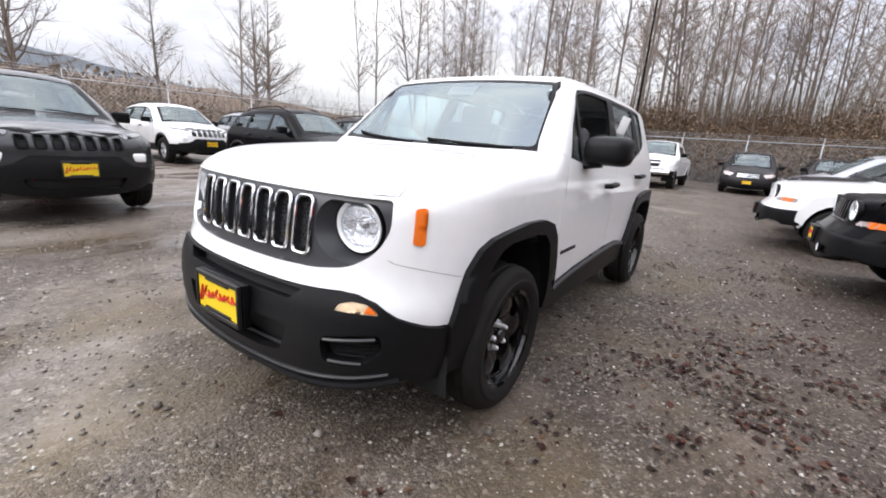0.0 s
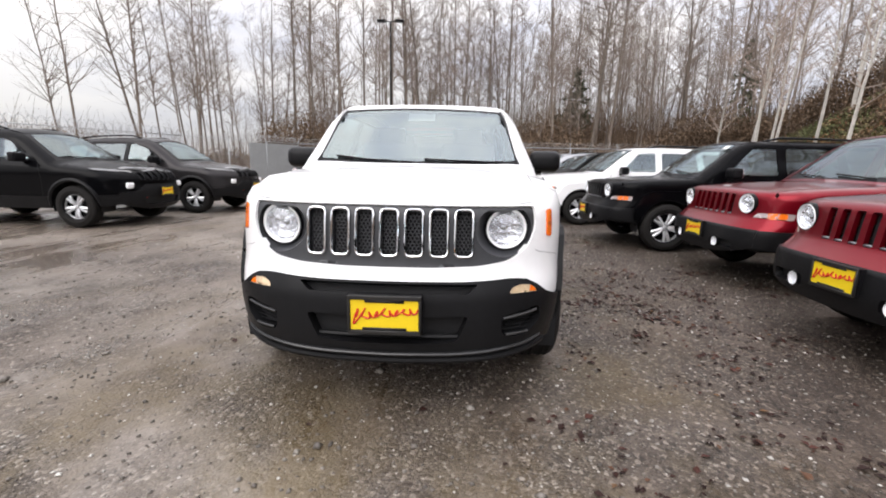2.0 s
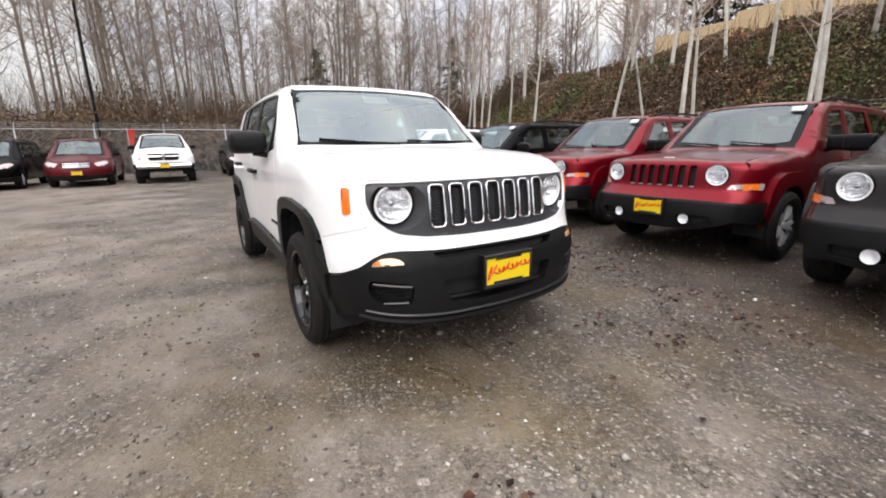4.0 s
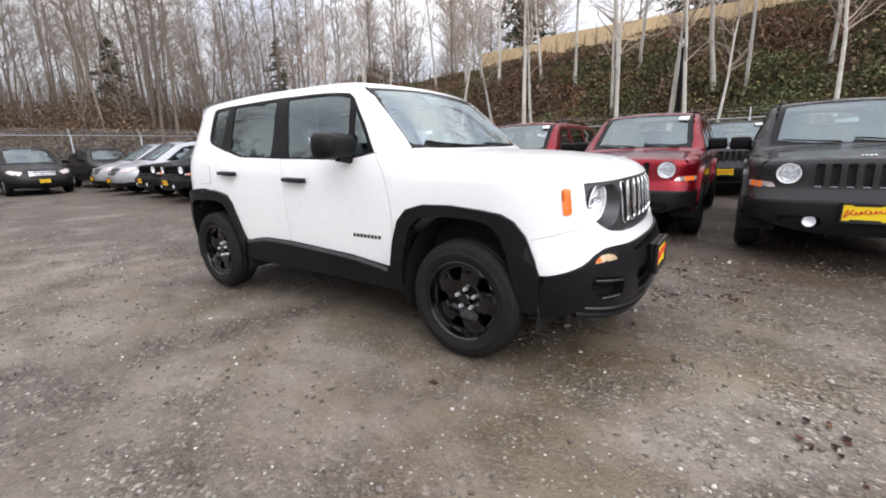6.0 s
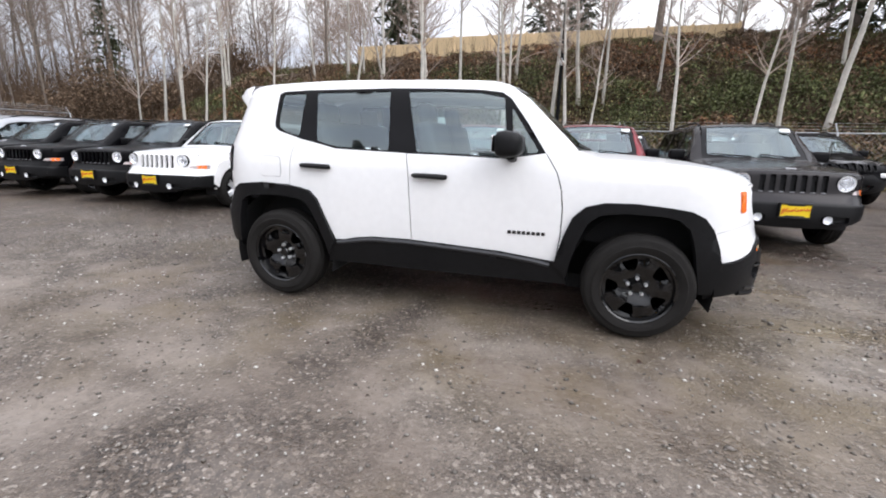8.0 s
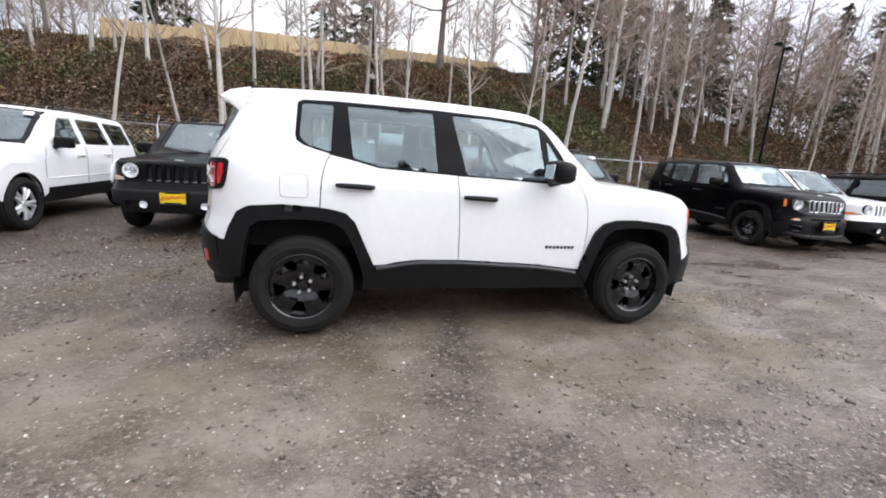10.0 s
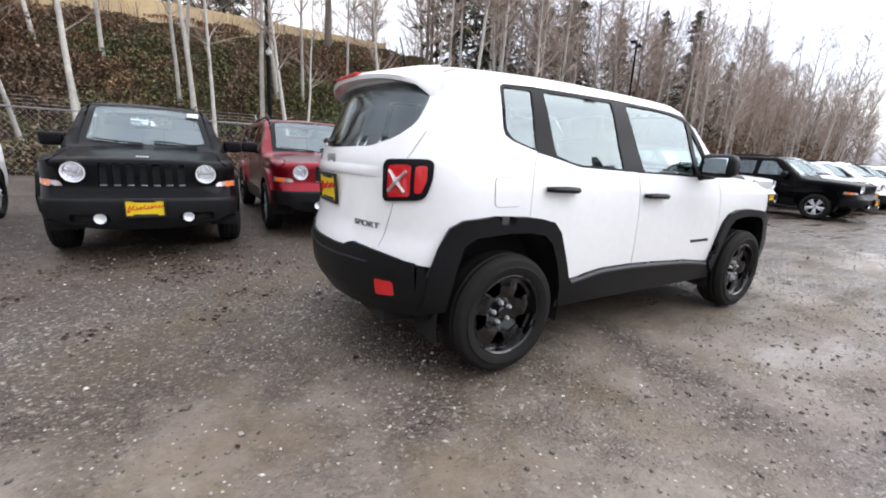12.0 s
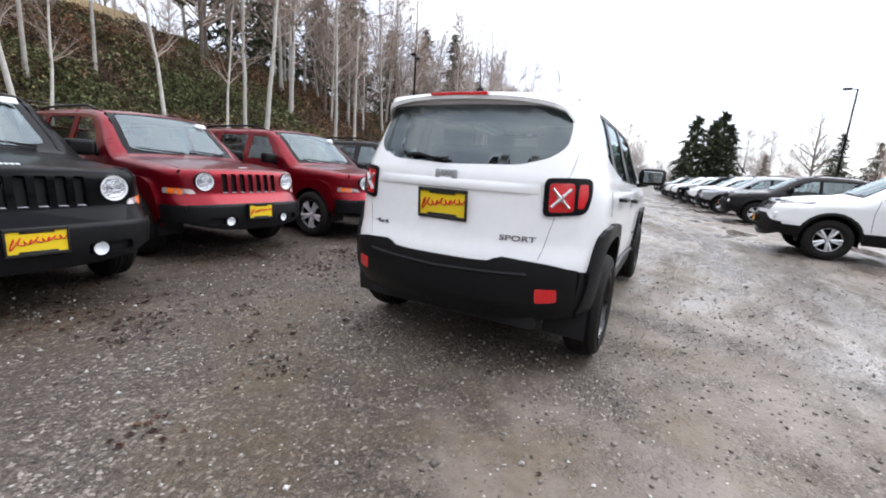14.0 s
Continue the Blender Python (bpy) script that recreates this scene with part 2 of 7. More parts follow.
def lathe(profile, axis="y", seg=48, centre=(0, 0, 0), bm=None, close=False, caps=True):
    """Turns a list of (radius, along) round an axis."""
    bm = bm or bmesh.new()
    rings = []
    for r, a in profile:
        ring = []
        for k in range(seg):
            t = 2 * math.pi * k / seg
            c, s = r * math.cos(t), r * math.sin(t)
            p = {"y": (c, a, s), "x": (a, c, s), "z": (c, s, a)}[axis]
            ring.append(bm.verts.new((p[0] + centre[0], p[1] + centre[1], p[2] + centre[2])))
        rings.append(ring)
    n = len(rings)
    for i in range(n if close else n - 1):
        a, b = rings[i], rings[(i + 1) % n]
        for k in range(seg):
            bm.faces.new((a[k], a[(k + 1) % seg], b[(k + 1) % seg], b[k]))
    if not close and caps:
        for ring, prof in ((rings[0], profile[0]), (rings[-1], profile[-1])):
            if prof[0] > 1e-6:
                bm.faces.new(ring)
    bmesh.ops.recalc_face_normals(bm, faces=bm.faces)
    return bm


def tube(path, radius, seg=8, closed=False, bm=None, flat=1.0):
    """A tube along points; radius a number or one for each point."""
    bm = bm or bmesh.new()
    pts = [Vector(p) for p in path]
    n = len(pts)
    rs = radius if isinstance(radius, (list, tuple)) else [radius] * n
    rings, up = [], None
    for i, p in enumerate(pts):
        a = pts[(i - 1) % n] if closed or i else pts[0]
        b = pts[(i + 1) % n] if closed or i < n - 1 else pts[-1]
        d = (b - a).normalized()
        if up is None:
            up = Vector((0, 0, 1)) if abs(d.z) < 0.9 else Vector((1, 0, 0))
        side = d.cross(up).normalized()
        up = side.cross(d).normalized()
        rings.append([bm.verts.new(p + (side * math.cos(2 * math.pi * k / seg) + up * (flat * math.sin(2 * math.pi * k / seg))) * rs[i]) for k in range(seg)])
    for i in range(n if closed else n - 1):
        a, b = rings[i], rings[(i + 1) % n]
        for k in range(seg):
            bm.faces.new((a[k], a[(k + 1) % seg], b[(k + 1) % seg], b[k]))
    if not closed:
        bm.faces.new(rings[0][::-1])
        bm.faces.new(rings[-1])
    bmesh.ops.recalc_face_normals(bm, faces=bm.faces)
    return bm


def rounded(pts, r=0.03, n=4):
    """A closed outline with its corners rounded; a point may carry a radius of its own."""
    out, m = [], len(pts)
    for i in range(m):
        p = np.array(pts[i][:2], float)
        a, b = np.array(pts[i - 1][:2], float), np.array(pts[(i + 1) % m][:2], float)
        rad = pts[i][2] if len(pts[i]) > 2 else r
        la, lb = np.linalg.norm(a - p), np.linalg.norm(b - p)
        if rad <= 0 or la < 1e-6 or lb < 1e-6:
            out.append(tuple(p))
            continue
        cut = min(rad, la * 0.45, lb * 0.45)
        s, e = p + (a - p) / la * cut, p + (b - p) / lb * cut
        for k in range(n + 1):
            t = k / n
            out.append(tuple((1 - t) ** 2 * s + 2 * t * (1 - t) * p + t * t * e))
    return out


def dense(loop, step):
    out, m = [], len(loop)
    for i in range(m):
        a, b = np.array(loop[i], float), np.array(loop[(i + 1) % m], float)
        k = max(1, int(math.ceil(np.linalg.norm(b - a) / step)))
        out += [tuple(a + (b - a) * j / k) for j in range(k)]
    return out


def inside(loop, pts):
    lp = np.array(loop)
    x, y = pts[:, 0], pts[:, 1]
    hit = np.zeros(len(pts), bool)
    j = len(lp) - 1
    for i in range(len(lp)):
        xi, yi, xj, yj = *lp[i], *lp[j]
        if yi != yj:
            hit ^= ((yi > y) != (yj > y)) & (x < (xj - xi) * (y - yi) / (yj - yi) + xi)
        j = i
    return hit


def fill(outer, holes=(), grid=0.05):
    """Triangles that fill a 2D outline with holes, with points of a grid inside."""
    loops = [dense(outer, grid)] + [dense(h, grid) for h in holes]
    verts, edges = [], []
    for lp in loops:
        o = len(verts)
        verts += lp
        edges += [(o + i, o + (i + 1) % len(lp)) for i in range(len(lp))]
    rim = np.array(verts)
    lo, hi = rim.min(0), rim.max(0)
    gx, gy = np.meshgrid(np.arange(lo[0] + grid / 2, hi[0], grid), np.arange(lo[1] + grid / 2, hi[1], grid))
    pts = np.stack([gx.ravel(), gy.ravel()], 1)
    if len(pts):
        ok = inside(loops[0], pts)
        for h in loops[1:]:
            ok &= ~inside(h, pts)
        pts = pts[ok]
        if len(pts):
            d = np.sqrt(((pts[:, None] - rim[None]) ** 2).sum(-1)).min(1)
            pts = pts[d > grid * 0.45]
    allv = [Vector(v) for v in verts] + [Vector(p) for p in pts.tolist()]
    v2, _, f2, *_ = delaunay_2d_cdt(allv, edges, [], 0, 1e-6)
    v2 = np.array([tuple(v) for v in v2])
    tri = np.array([f for f in f2 if len(f) == 3])
    c = v2[tri].mean(1)
    ok = inside(loops[0], c)
    for h in loops[1:]:
        ok &= ~inside(h, c)
    return v2, tri[ok]


def curve(table):
    """A smooth function through (at, value) pairs."""
    t = np.array(sorted(table), float)
    xs, ys = t[:, 0], t[:, 1]
    s = np.diff(ys) / np.diff(xs)
    m = np.r_[s[0], np.where(s[:-1] * s[1:] > 0, 2 * s[:-1] * s[1:] / (s[:-1] + s[1:] + 1e-12), 0), s[-1]]

    def f(q):
        q = np.clip(q, xs[0], xs[-1])
        i = np.clip(np.searchsorted(xs, q) - 1, 0, len(xs) - 2)
        h = xs[i + 1] - xs[i]
        u = (q - xs[i]) / h
        return (2 * u**3 - 3 * u**2 + 1) * ys[i] + (u**3 - 2 * u**2 + u) * h * m[i] + (3 * u**2 - 2 * u**3) * ys[i + 1] + (u**3 - u**2) * h * m[i + 1]

    return f


def smax(a, b, k):
    h = np.maximum(k - np.abs(a - b), 0) / k
    return np.maximum(a, b) + h * h * k * 0.25


def smin(a, b, k):
    return -smax(-a, -b, k)


class Body:
    """A car's outer surface, from its half-widths by height, nose and tail by height, and top by length. x ahead, y to its left."""

    def __init__(self, width, nose, tail, bonnet, screen, roof, low, nose_bow=0.10, tail_bow=0.08, k_nose=0.30, k_tail=0.24, k_top=0.10, k_screen=0.06, bonnet_bow=0.06, roof_bow=0.05, plan=None):
        self.width, self.nose, self.tail, self.bonnet, self.roof = curve(width), curve(nose), curve(tail), curve(bonnet), curve(roof)
        self.screen, self.low = screen, low
        self.k = (nose_bow, tail_bow, k_nose, k_tail, k_top, k_screen, bonnet_bow, roof_bow)
        self.plan = curve(plan) if plan else None

    def f(self, x, y, z):
        nb, tb, kn, kt, ktop, ks, bb, rb = self.k
        ay = np.abs(y)
        side = ay - self.width(z)
        if self.plan is not None:
            side = side - self.plan(x)
        x0, z0, slope, bow = self.screen
        u = ay / 0.65
        screen = z0 - slope * (x - x0 - bow * (1 - u * u))
        roof = self.roof(x) - rb * (ay / 0.6) ** 2
        bonnet = self.bonnet(x) - bb * (ay / 0.7) ** 2
        top = z - smax(bonnet, smin(screen, roof, 0.12), ks)
        nose = x - (self.nose(z) - nb * (ay / 0.7) ** 2)
        tail = (self.tail(z) + tb * (ay / 0.6) ** 2) - x
        ends = smax(smax(side, nose, kn), tail, kt)
        return smax(smax(ends, top, ktop), self.low - z, 0.06)

    def cast(self, p, axis, sign):
        """Moves points along an axis, from outside, on to the surface."""
        p = np.array(p, float)
        far = np.full(len(p), 3.2 * sign)
        near = np.full(len(p), {0: 0.6 * sign, 1: 0.0, 2: 0.5}[axis])

        def val(a):
            q = p.copy()
            q[:, axis] = a
            return self.f(q[:, 0], q[:, 1], q[:, 2])

        # the first crossing from outside
        steps = np.linspace(0, 1, 60)
        lo, hi = far.copy(), near.copy()
        found = np.zeros(len(p), bool)
        prev = far.copy()
        for s in steps[1:]:
            a = far + (near - far) * s
            now = (val(a) < 0) & ~found
            lo[now], hi[now] = prev[now], a[now]
            found |= now
            prev = a
        for _ in range(26):
            mid = (lo + hi) / 2
            ins = val(mid) < 0
            hi = np.where(ins, mid, hi)
            lo = np.where(ins, lo, mid)
        p[:, axis] = lo
        return p

    def normal(self, p):
        e = 2e-3
        g = np.stack([self.f(*(p + d).T) - self.f(*(p - d).T) for d in np.eye(3) * e], 1)
        return g / np.maximum(np.linalg.norm(g, axis=1, keepdims=True), 1e-9)

    def seam(self, zs, end, lo, hi):
        """Where the side turns into the nose (end 1) or tail (end -1): (x, z) at each height."""
        out = []
        for z in zs:
            xs = np.linspace(lo, hi, 120)
            p = np.stack([xs, np.zeros(120), np.full(120, z)], 1)
            q = self.cast(p, 1, 1)
            n = self.normal(q)
            d = n[:, 0] * end - n[:, 1] * 0.9
            k = max(int(np.argmax(d > 0)), 1)
            u = -d[k - 1] / (d[k] - d[k - 1])
            out.append((float(xs[k - 1] + (xs[k] - xs[k - 1]) * u), float(z)))
        return out

    def lift(self, pts2, axis, sign):
        """2D points of a side (x, z), front (y, z) or top (x, y) view, as places on the surface."""
        q = np.array(pts2, float)
        p = np.zeros((len(q), 3))
        a, b = {0: (1, 2), 1: (0, 2), 2: (0, 1)}[axis]
        p[:, a], p[:, b] = q[:, 0], q[:, 1]
        return self.cast(p, axis, sign)

    def panel(self, outer, holes=(), axis=1, sign=1, off=0.0, thick=0.025, grid=0.05):
        """A sheet of the surface, cut to an outline, with folded edges."""
        v2, tri = fill(outer, holes, grid)
        p = self.lift(v2, axis, sign)
        n = self.normal(p)
        p = p + n * off
        t = p[tri]
        fn = np.cross(t[:, 1] - t[:, 0], t[:, 2] - t[:, 0])
        flip = (fn * n[tri].mean(1)).sum(1) < 0
        tri = np.where(flip[:, None], tri[:, ::-1], tri)
        verts, faces = p.tolist(), tri.tolist()
        if thick:
            seen = {}
            for a, b, c in faces:
                for e in ((a, b), (b, c), (c, a)):
                    seen[e] = 1
            rim = [e for e in seen if (e[1], e[0]) not in seen]
            back = {}
            for e in rim:
                for v in e:
                    if v not in back:
                        back[v] = len(verts)
                        verts.append((p[v] - n[v] * thick).tolist())
            faces += [(b, a, back[a], back[b]) for a, b in rim]
        self.sheet = n[tri].reshape(-1, 3)
        return verts, faces

    def skin(self, name, mat, parent, outer, holes=(), axis=1, sign=1, off=0.0, thick=0.025, grid=0.05, label=""):
        v, f = self.panel(outer, holes, axis, sign, off, thick, grid)
        ob = raw(name, v, f, mat, parent, label, smooth=True)
        # shade the sheet by the true surface, and its folded rim face by face
        loops = self.sheet.tolist()
        for poly in list(ob.data.polygons)[len(loops) // 3:]:
            loops += [tuple(poly.normal)] * poly.loop_total
        ob.data.normals_split_custom_set(loops)
        return ob

# ---------------------------------------------------------------- ground
def math_node(nt, op, a, b=None, clamp=False):
    n = nt.nodes.new("ShaderNodeMath")
    n.operation = op
    n.use_clamp = clamp
    for i, v in enumerate((a, b)):
        if v is None:
            continue
        if isinstance(v, (int, float)):
            n.inputs[i].default_value = v
        else:
            nt.links.new(v, n.inputs[i])
    return n.outputs[0]


def ramp_node(nt, fac, stops):
    n = nt.nodes.new("ShaderNodeValToRGB")
    el = n.color_ramp.elements
    while len(el) < len(stops):
        el.new(0.5)
    for e, (p, c) in zip(el, stops):
        e.position = p
        e.color = (*c, 1) if len(c) == 3 else c
    nt.links.new(fac, n.inputs[0])
    return n.outputs[0]


def noise_node(nt, vec, scale, detail=4, rough=0.55):
    n = nt.nodes.new("ShaderNodeTexNoise")
    n.inputs["Scale"].default_value = scale
    n.inputs["Detail"].default_value = detail
    n.inputs["Roughness"].default_value = rough
    nt.links.new(vec, n.inputs["Vector"])
    return n.outputs[0]


def mix_node(nt, fac, a, b, blend="MIX"):
    n = nt.nodes.new("ShaderNodeMix")
    n.data_type = "RGBA"
    n.blend_type = blend
    for sock, v in ((n.inputs[0], fac), (n.inputs[6], a), (n.inputs[7], b)):
        if isinstance(v, (int, float)):
            sock.default_value = v
        elif isinstance(v, tuple):
            sock.default_value = (*v, 1)
        else:
            nt.links.new(v, sock)
    return n.outputs[2]


def gravel_material():
    """Wet gravel and packed soil: pebbles of many tones, silt patches with a water film, and moss stains."""
    m = bpy.data.materials.new("wet_gravel")
    m.use_nodes = True
    nt = m.node_tree
    b = nt.nodes["Principled BSDF"]
    co = nt.nodes.new("ShaderNodeTexCoord").outputs["Object"]
    sep = nt.nodes.new("ShaderNodeSeparateXYZ")
    nt.links.new(co, sep.inputs[0])
    big = noise_node(nt, co, 0.28, 5, 0.6)
    mid = noise_node(nt, co, 1.7, 5, 0.6)
    fine = noise_node(nt, co, 28, 4, 0.7)
    # the worn track runs beside the car, along the aisle
    track = math_node(nt, "ADD", math_node(nt, "MULTIPLY", sep.outputs["Y"], -0.42), math_node(nt, "MULTIPLY", math_node(nt, "SUBTRACT", big, 0.5), 6.0))
    track = math_node(nt, "MINIMUM", math_node(nt, "ADD", track, -0.35, True), 1.0, True)
    silt = math_node(nt, "ADD", math_node(nt, "MULTIPLY", math_node(nt, "SUBTRACT", mid, 0.50), 4.0), math_node(nt, "MULTIPLY", track, 0.95))
    # silt thickened and thinned by place; patches by the bumpers paint in wet sheen
    for px, py, rx, ry, amount in ((3.6, -0.2, 1.7, 1.3, 0.25), (-3.7, -1.6, 2.2, 1.5, 0.6), (1.6, -2.9, 3.2, 1.3, -0.7), (3.7, -2.2, 1.9, 1.2, -0.9), (-3.2, 1.0, 1.9, 1.2, -0.8), (-2.5, -0.8, 1.1, 0.8, 0.5)):
        ax = math_node(nt, "MULTIPLY", math_node(nt, "SUBTRACT", sep.outputs["X"], px), 1 / rx)
        ay = math_node(nt, "MULTIPLY", math_node(nt, "SUBTRACT", sep.outputs["Y"], py), 1 / ry)
        near = math_node(nt, "SUBTRACT", 1.0, math_node(nt, "ADD", math_node(nt, "MULTIPLY", ax, ax), math_node(nt, "MULTIPLY", ay, ay)), True)
        silt = math_node(nt, "ADD", silt, math_node(nt, "MULTIPLY", near, math_node(nt, "MULTIPLY", mid, 2.0 * amount)))
    silt = math_node(nt, "MULTIPLY", silt, 0.85, True)
    peb = nt.nodes.new("ShaderNodeTexVoronoi")
    peb.inputs["Scale"].default_value = 58
    nt.links.new(co, peb.inputs["Vector"])
    peb2 = nt.nodes.new("ShaderNodeTexVoronoi")
    peb2.inputs["Scale"].default_value = 140
    nt.links.new(co, peb2.inputs["Vector"])
    tone = nt.nodes.new("ShaderNodeSeparateColor")
    nt.links.new(peb.outputs["Color"], tone.inputs[0])
    tone2 = nt.nodes.new("ShaderNodeSeparateColor")
    nt.links.new(peb2.outputs["Color"], tone2.inputs[0])
    stone = ramp_node(nt, tone.outputs[0], [(0.0, (0.022, 0.0175, 0.014)), (0.4, (0.072, 0.057, 0.045)), (0.8, (0.155, 0.126, 0.10)), (0.94, (0.32, 0.28, 0.235)), (1.0, (0.66, 0.61, 0.54))])
    stone2 = ramp_node(nt, tone2.outputs[0], [(0.0, (0.022, 0.0175, 0.014)), (0.5, (0.082, 0.065, 0.051)), (0.9, (0.18, 0.147, 0.118)), (1.0, (0.58, 0.53, 0.47))])
    grit = mix_node(nt, 0.42, stone, stone2)
    earth = ramp_node(nt, fine, [(0.25, (0.15, 0.125, 0.102)), (0.5, (0.24, 0.206, 0.174)), (0.8, (0.305, 0.27, 0.233))])
    colour = mix_node(nt, silt, grit, earth)
    moss = math_node(nt, "MULTIPLY", math_node(nt, "SUBTRACT", noise_node(nt, co, 0.75, 5, 0.6), 0.52), 5.0, True)
    # thin ochre moss on the ground that the parked car has sheltered
    gx = math_node(nt, "SUBTRACT", math_node(nt, "ABSOLUTE", sep.outputs["X"]), 2.35)
    gy = math_node(nt, "SUBTRACT", math_node(nt, "ABSOLUTE", sep.outputs["Y"]), 1.05)
    rim = math_node(nt, "MULTIPLY", math_node(nt, "ABSOLUTE", math_node(nt, "SUBTRACT", math_node(nt, "MAXIMUM", gx, gy), 0.25)), 1.1)
    rim = math_node(nt, "SUBTRACT", 1.0, rim, True)
    rim = math_node(nt, "MULTIPLY", rim, math_node(nt, "MULTIPLY", math_node(nt, "SUBTRACT", noise_node(nt, co, 1.3, 6, 0.65), 0.44), 6.0, True))
    colour = mix_node(nt, math_node(nt, "MULTIPLY", rim, 0.60), colour, (0.150, 0.113, 0.054))
    colour = mix_node(nt, math_node(nt, "MULTIPLY", moss, 0.5), colour, (0.15, 0.112, 0.050))
    dark = math_node(nt, "MULTIPLY", math_node(nt, "SUBTRACT", noise_node(nt, co, 0.55, 6, 0.65), 0.42), 4.0, True)
    colour = mix_node(nt, math_node(nt, "SUBTRACT", 1.0, dark), colour, (0.66, 0.62, 0.60), "MULTIPLY")
    # damp leaf mould and coarse gravel under the parked row
    damp = math_node(nt, "MULTIPLY", math_node(nt, "ADD", math_node(nt, "SUBTRACT", sep.outputs["Y"], 0.75), math_node(nt, "MULTIPLY", math_node(nt, "SUBTRACT", mid, 0.5), 3.0)), 0.8, True)
    colour = mix_node(nt, damp, colour, (0.74, 0.68, 0.645), "MULTIPLY")
    # small dark pits and pale chips
    chip = nt.nodes.new("ShaderNodeTexVoronoi")
    chip.inputs["Scale"].default_value = 42
    nt.links.new(co, chip.inputs["Vector"])
    chip_tone = nt.nodes.new("ShaderNodeSeparateColor")
    nt.links.new(chip.outputs["Color"], chip_tone.inputs[0])
    spot = math_node(nt, "LESS_THAN", chip.outputs["Distance"], 0.27)
    pale = math_node(nt, "MULTIPLY", spot, math_node(nt, "GREATER_THAN", chip_tone.outputs[1], 0.95))
    pit = math_node(nt, "MULTIPLY", spot, math_node(nt, "LESS_THAN", chip_tone.outputs[1], 0.12))
    colour = mix_node(nt, math_node(nt, "MULTIPLY", pale, 0.75), colour, (0.46, 0.43, 0.39))
    colour = mix_node(nt, math_node(nt, "MULTIPLY", pit, 0.5), colour, (0.030, 0.024, 0.021))
    nt.links.new(colour, b.inputs["Base Color"])
    along = nt.nodes.new("ShaderNodeMapping")
    along.inputs["Scale"].default_value = (0.33, 1.0, 1.0)
    nt.links.new(co, along.inputs["Vector"])
    wet = math_node(nt, "MULTIPLY", math_node(nt, "SUBTRACT", noise_node(nt, along.outputs[0], 1.3, 6, 0.62), 0.43), 6.0, True)
    aisle = math_node(nt, "MULTIPLY", math_node(nt, "ADD", math_node(nt, "SUBTRACT", sep.outputs["X"], -1.5), math_node(nt, "MULTIPLY", sep.outputs["Y"], -1.2)), 0.22, True)
    wet = math_node(nt, "MULTIPLY", wet, math_node(nt, "ADD", math_node(nt, "MULTIPLY", aisle, 0.95), 0.14, True))
    rough = math_node(nt, "SUBTRACT", 0.66, math_node(nt, "MULTIPLY", wet, 0.54))
    rough = math_node(nt, "ADD", rough, math_node(nt, "MULTIPLY", math_node(nt, "SUBTRACT", fine, 0.5), 0.25))
    nt.links.new(rough, b.inputs["Roughness"])
    relief = math_node(nt, "ADD", math_node(nt, "MULTIPLY", peb.outputs["Distance"], -0.9), math_node(nt, "MULTIPLY", peb2.outputs["Distance"], -0.5))
    relief = math_node(nt, "MULTIPLY", relief, math_node(nt, "SUBTRACT", 1.0, math_node(nt, "MULTIPLY", silt, 0.82)))
    relief = math_node(nt, "ADD", relief, math_node(nt, "MULTIPLY", fine, 0.35))
    relief = math_node(nt, "MULTIPLY", relief, math_node(nt, "SUBTRACT", 1.0, math_node(nt, "MULTIPLY", wet, 0.85)))
    bump = nt.nodes.new("ShaderNodeBump")
    bump.inputs["Strength"].default_value = 0.95
    bump.inputs["Distance"].default_value = 0.012
    nt.links.new(relief, bump.inputs["Height"])
    nt.links.new(bump.outputs[0], b.inputs["Normal"])
    return m


def build_ground():
    xs = sorted(set([-900, -500, -250, -120, -70] + [-50 + 2.5 * i for i in range(17)] + [-9.5 + .25 * i for i in range(77)] + [10 + 2.5 * i for i in range(25)] + [90, 130, 250, 500, 900]))
    X, Y = np.meshgrid(xs, xs, indexing="ij")
    near = np.exp(-((X / 9) ** 2 + (Y / 7) ** 2) ** 2)
    Z = near * np.vectorize(lambda a, b: 0.016 * noise.noise((a * .55, b * .55, 3.1)) + 0.007 * noise.noise((a * 2.1, b * 2.1, 7.7)))(X, Y)
    Z = Z - 0.012 * near
    n = len(xs)
    verts = np.stack([X.ravel(), Y.ravel(), Z.ravel()], 1)
    idx = np.arange(n * n).reshape(n, n)
    faces = np.stack([idx[:-1, :-1].ravel(), idx[1:, :-1].ravel(), idx[1:, 1:].ravel(), idx[:-1, 1:].ravel()], 1)
    g = raw("ground", verts.tolist(), faces.tolist(), gravel_material(), None, smooth=True)
    tagged(g, "wet brown-grey gravel yard with silt patches", "ground", kind="structure")


def ground_z(x, y):
    near = math.exp(-((x / 9) ** 2 + (y / 7) ** 2) ** 2)
    return near * (0.016 * noise.noise((x * .55, y * .55, 3.1)) + 0.007 * noise.noise((x * 2.1, y * 2.1, 7.7)) - 0.012)


build_ground()
rng = np.random.default_rng(7)


def stone_material():
    m = material("loose_pebbles", (0.2, 0.185, 0.165), rough=0.6, vary=0.25, scale=30)
    nt = m.node_tree
    geo = nt.nodes.new("ShaderNodeNewGeometry")
    col = ramp_node(nt, geo.outputs["Random Per Island"], [(0.0, (0.075, 0.066, 0.057)), (0.45, (0.145, 0.127, 0.11)), (0.8, (0.24, 0.22, 0.195)), (0.93, (0.40, 0.38, 0.35)), (1.0, (0.62, 0.60, 0.56))])
    nt.links.new(col, nt.nodes["Principled BSDF"].inputs["Base Color"])
    return m


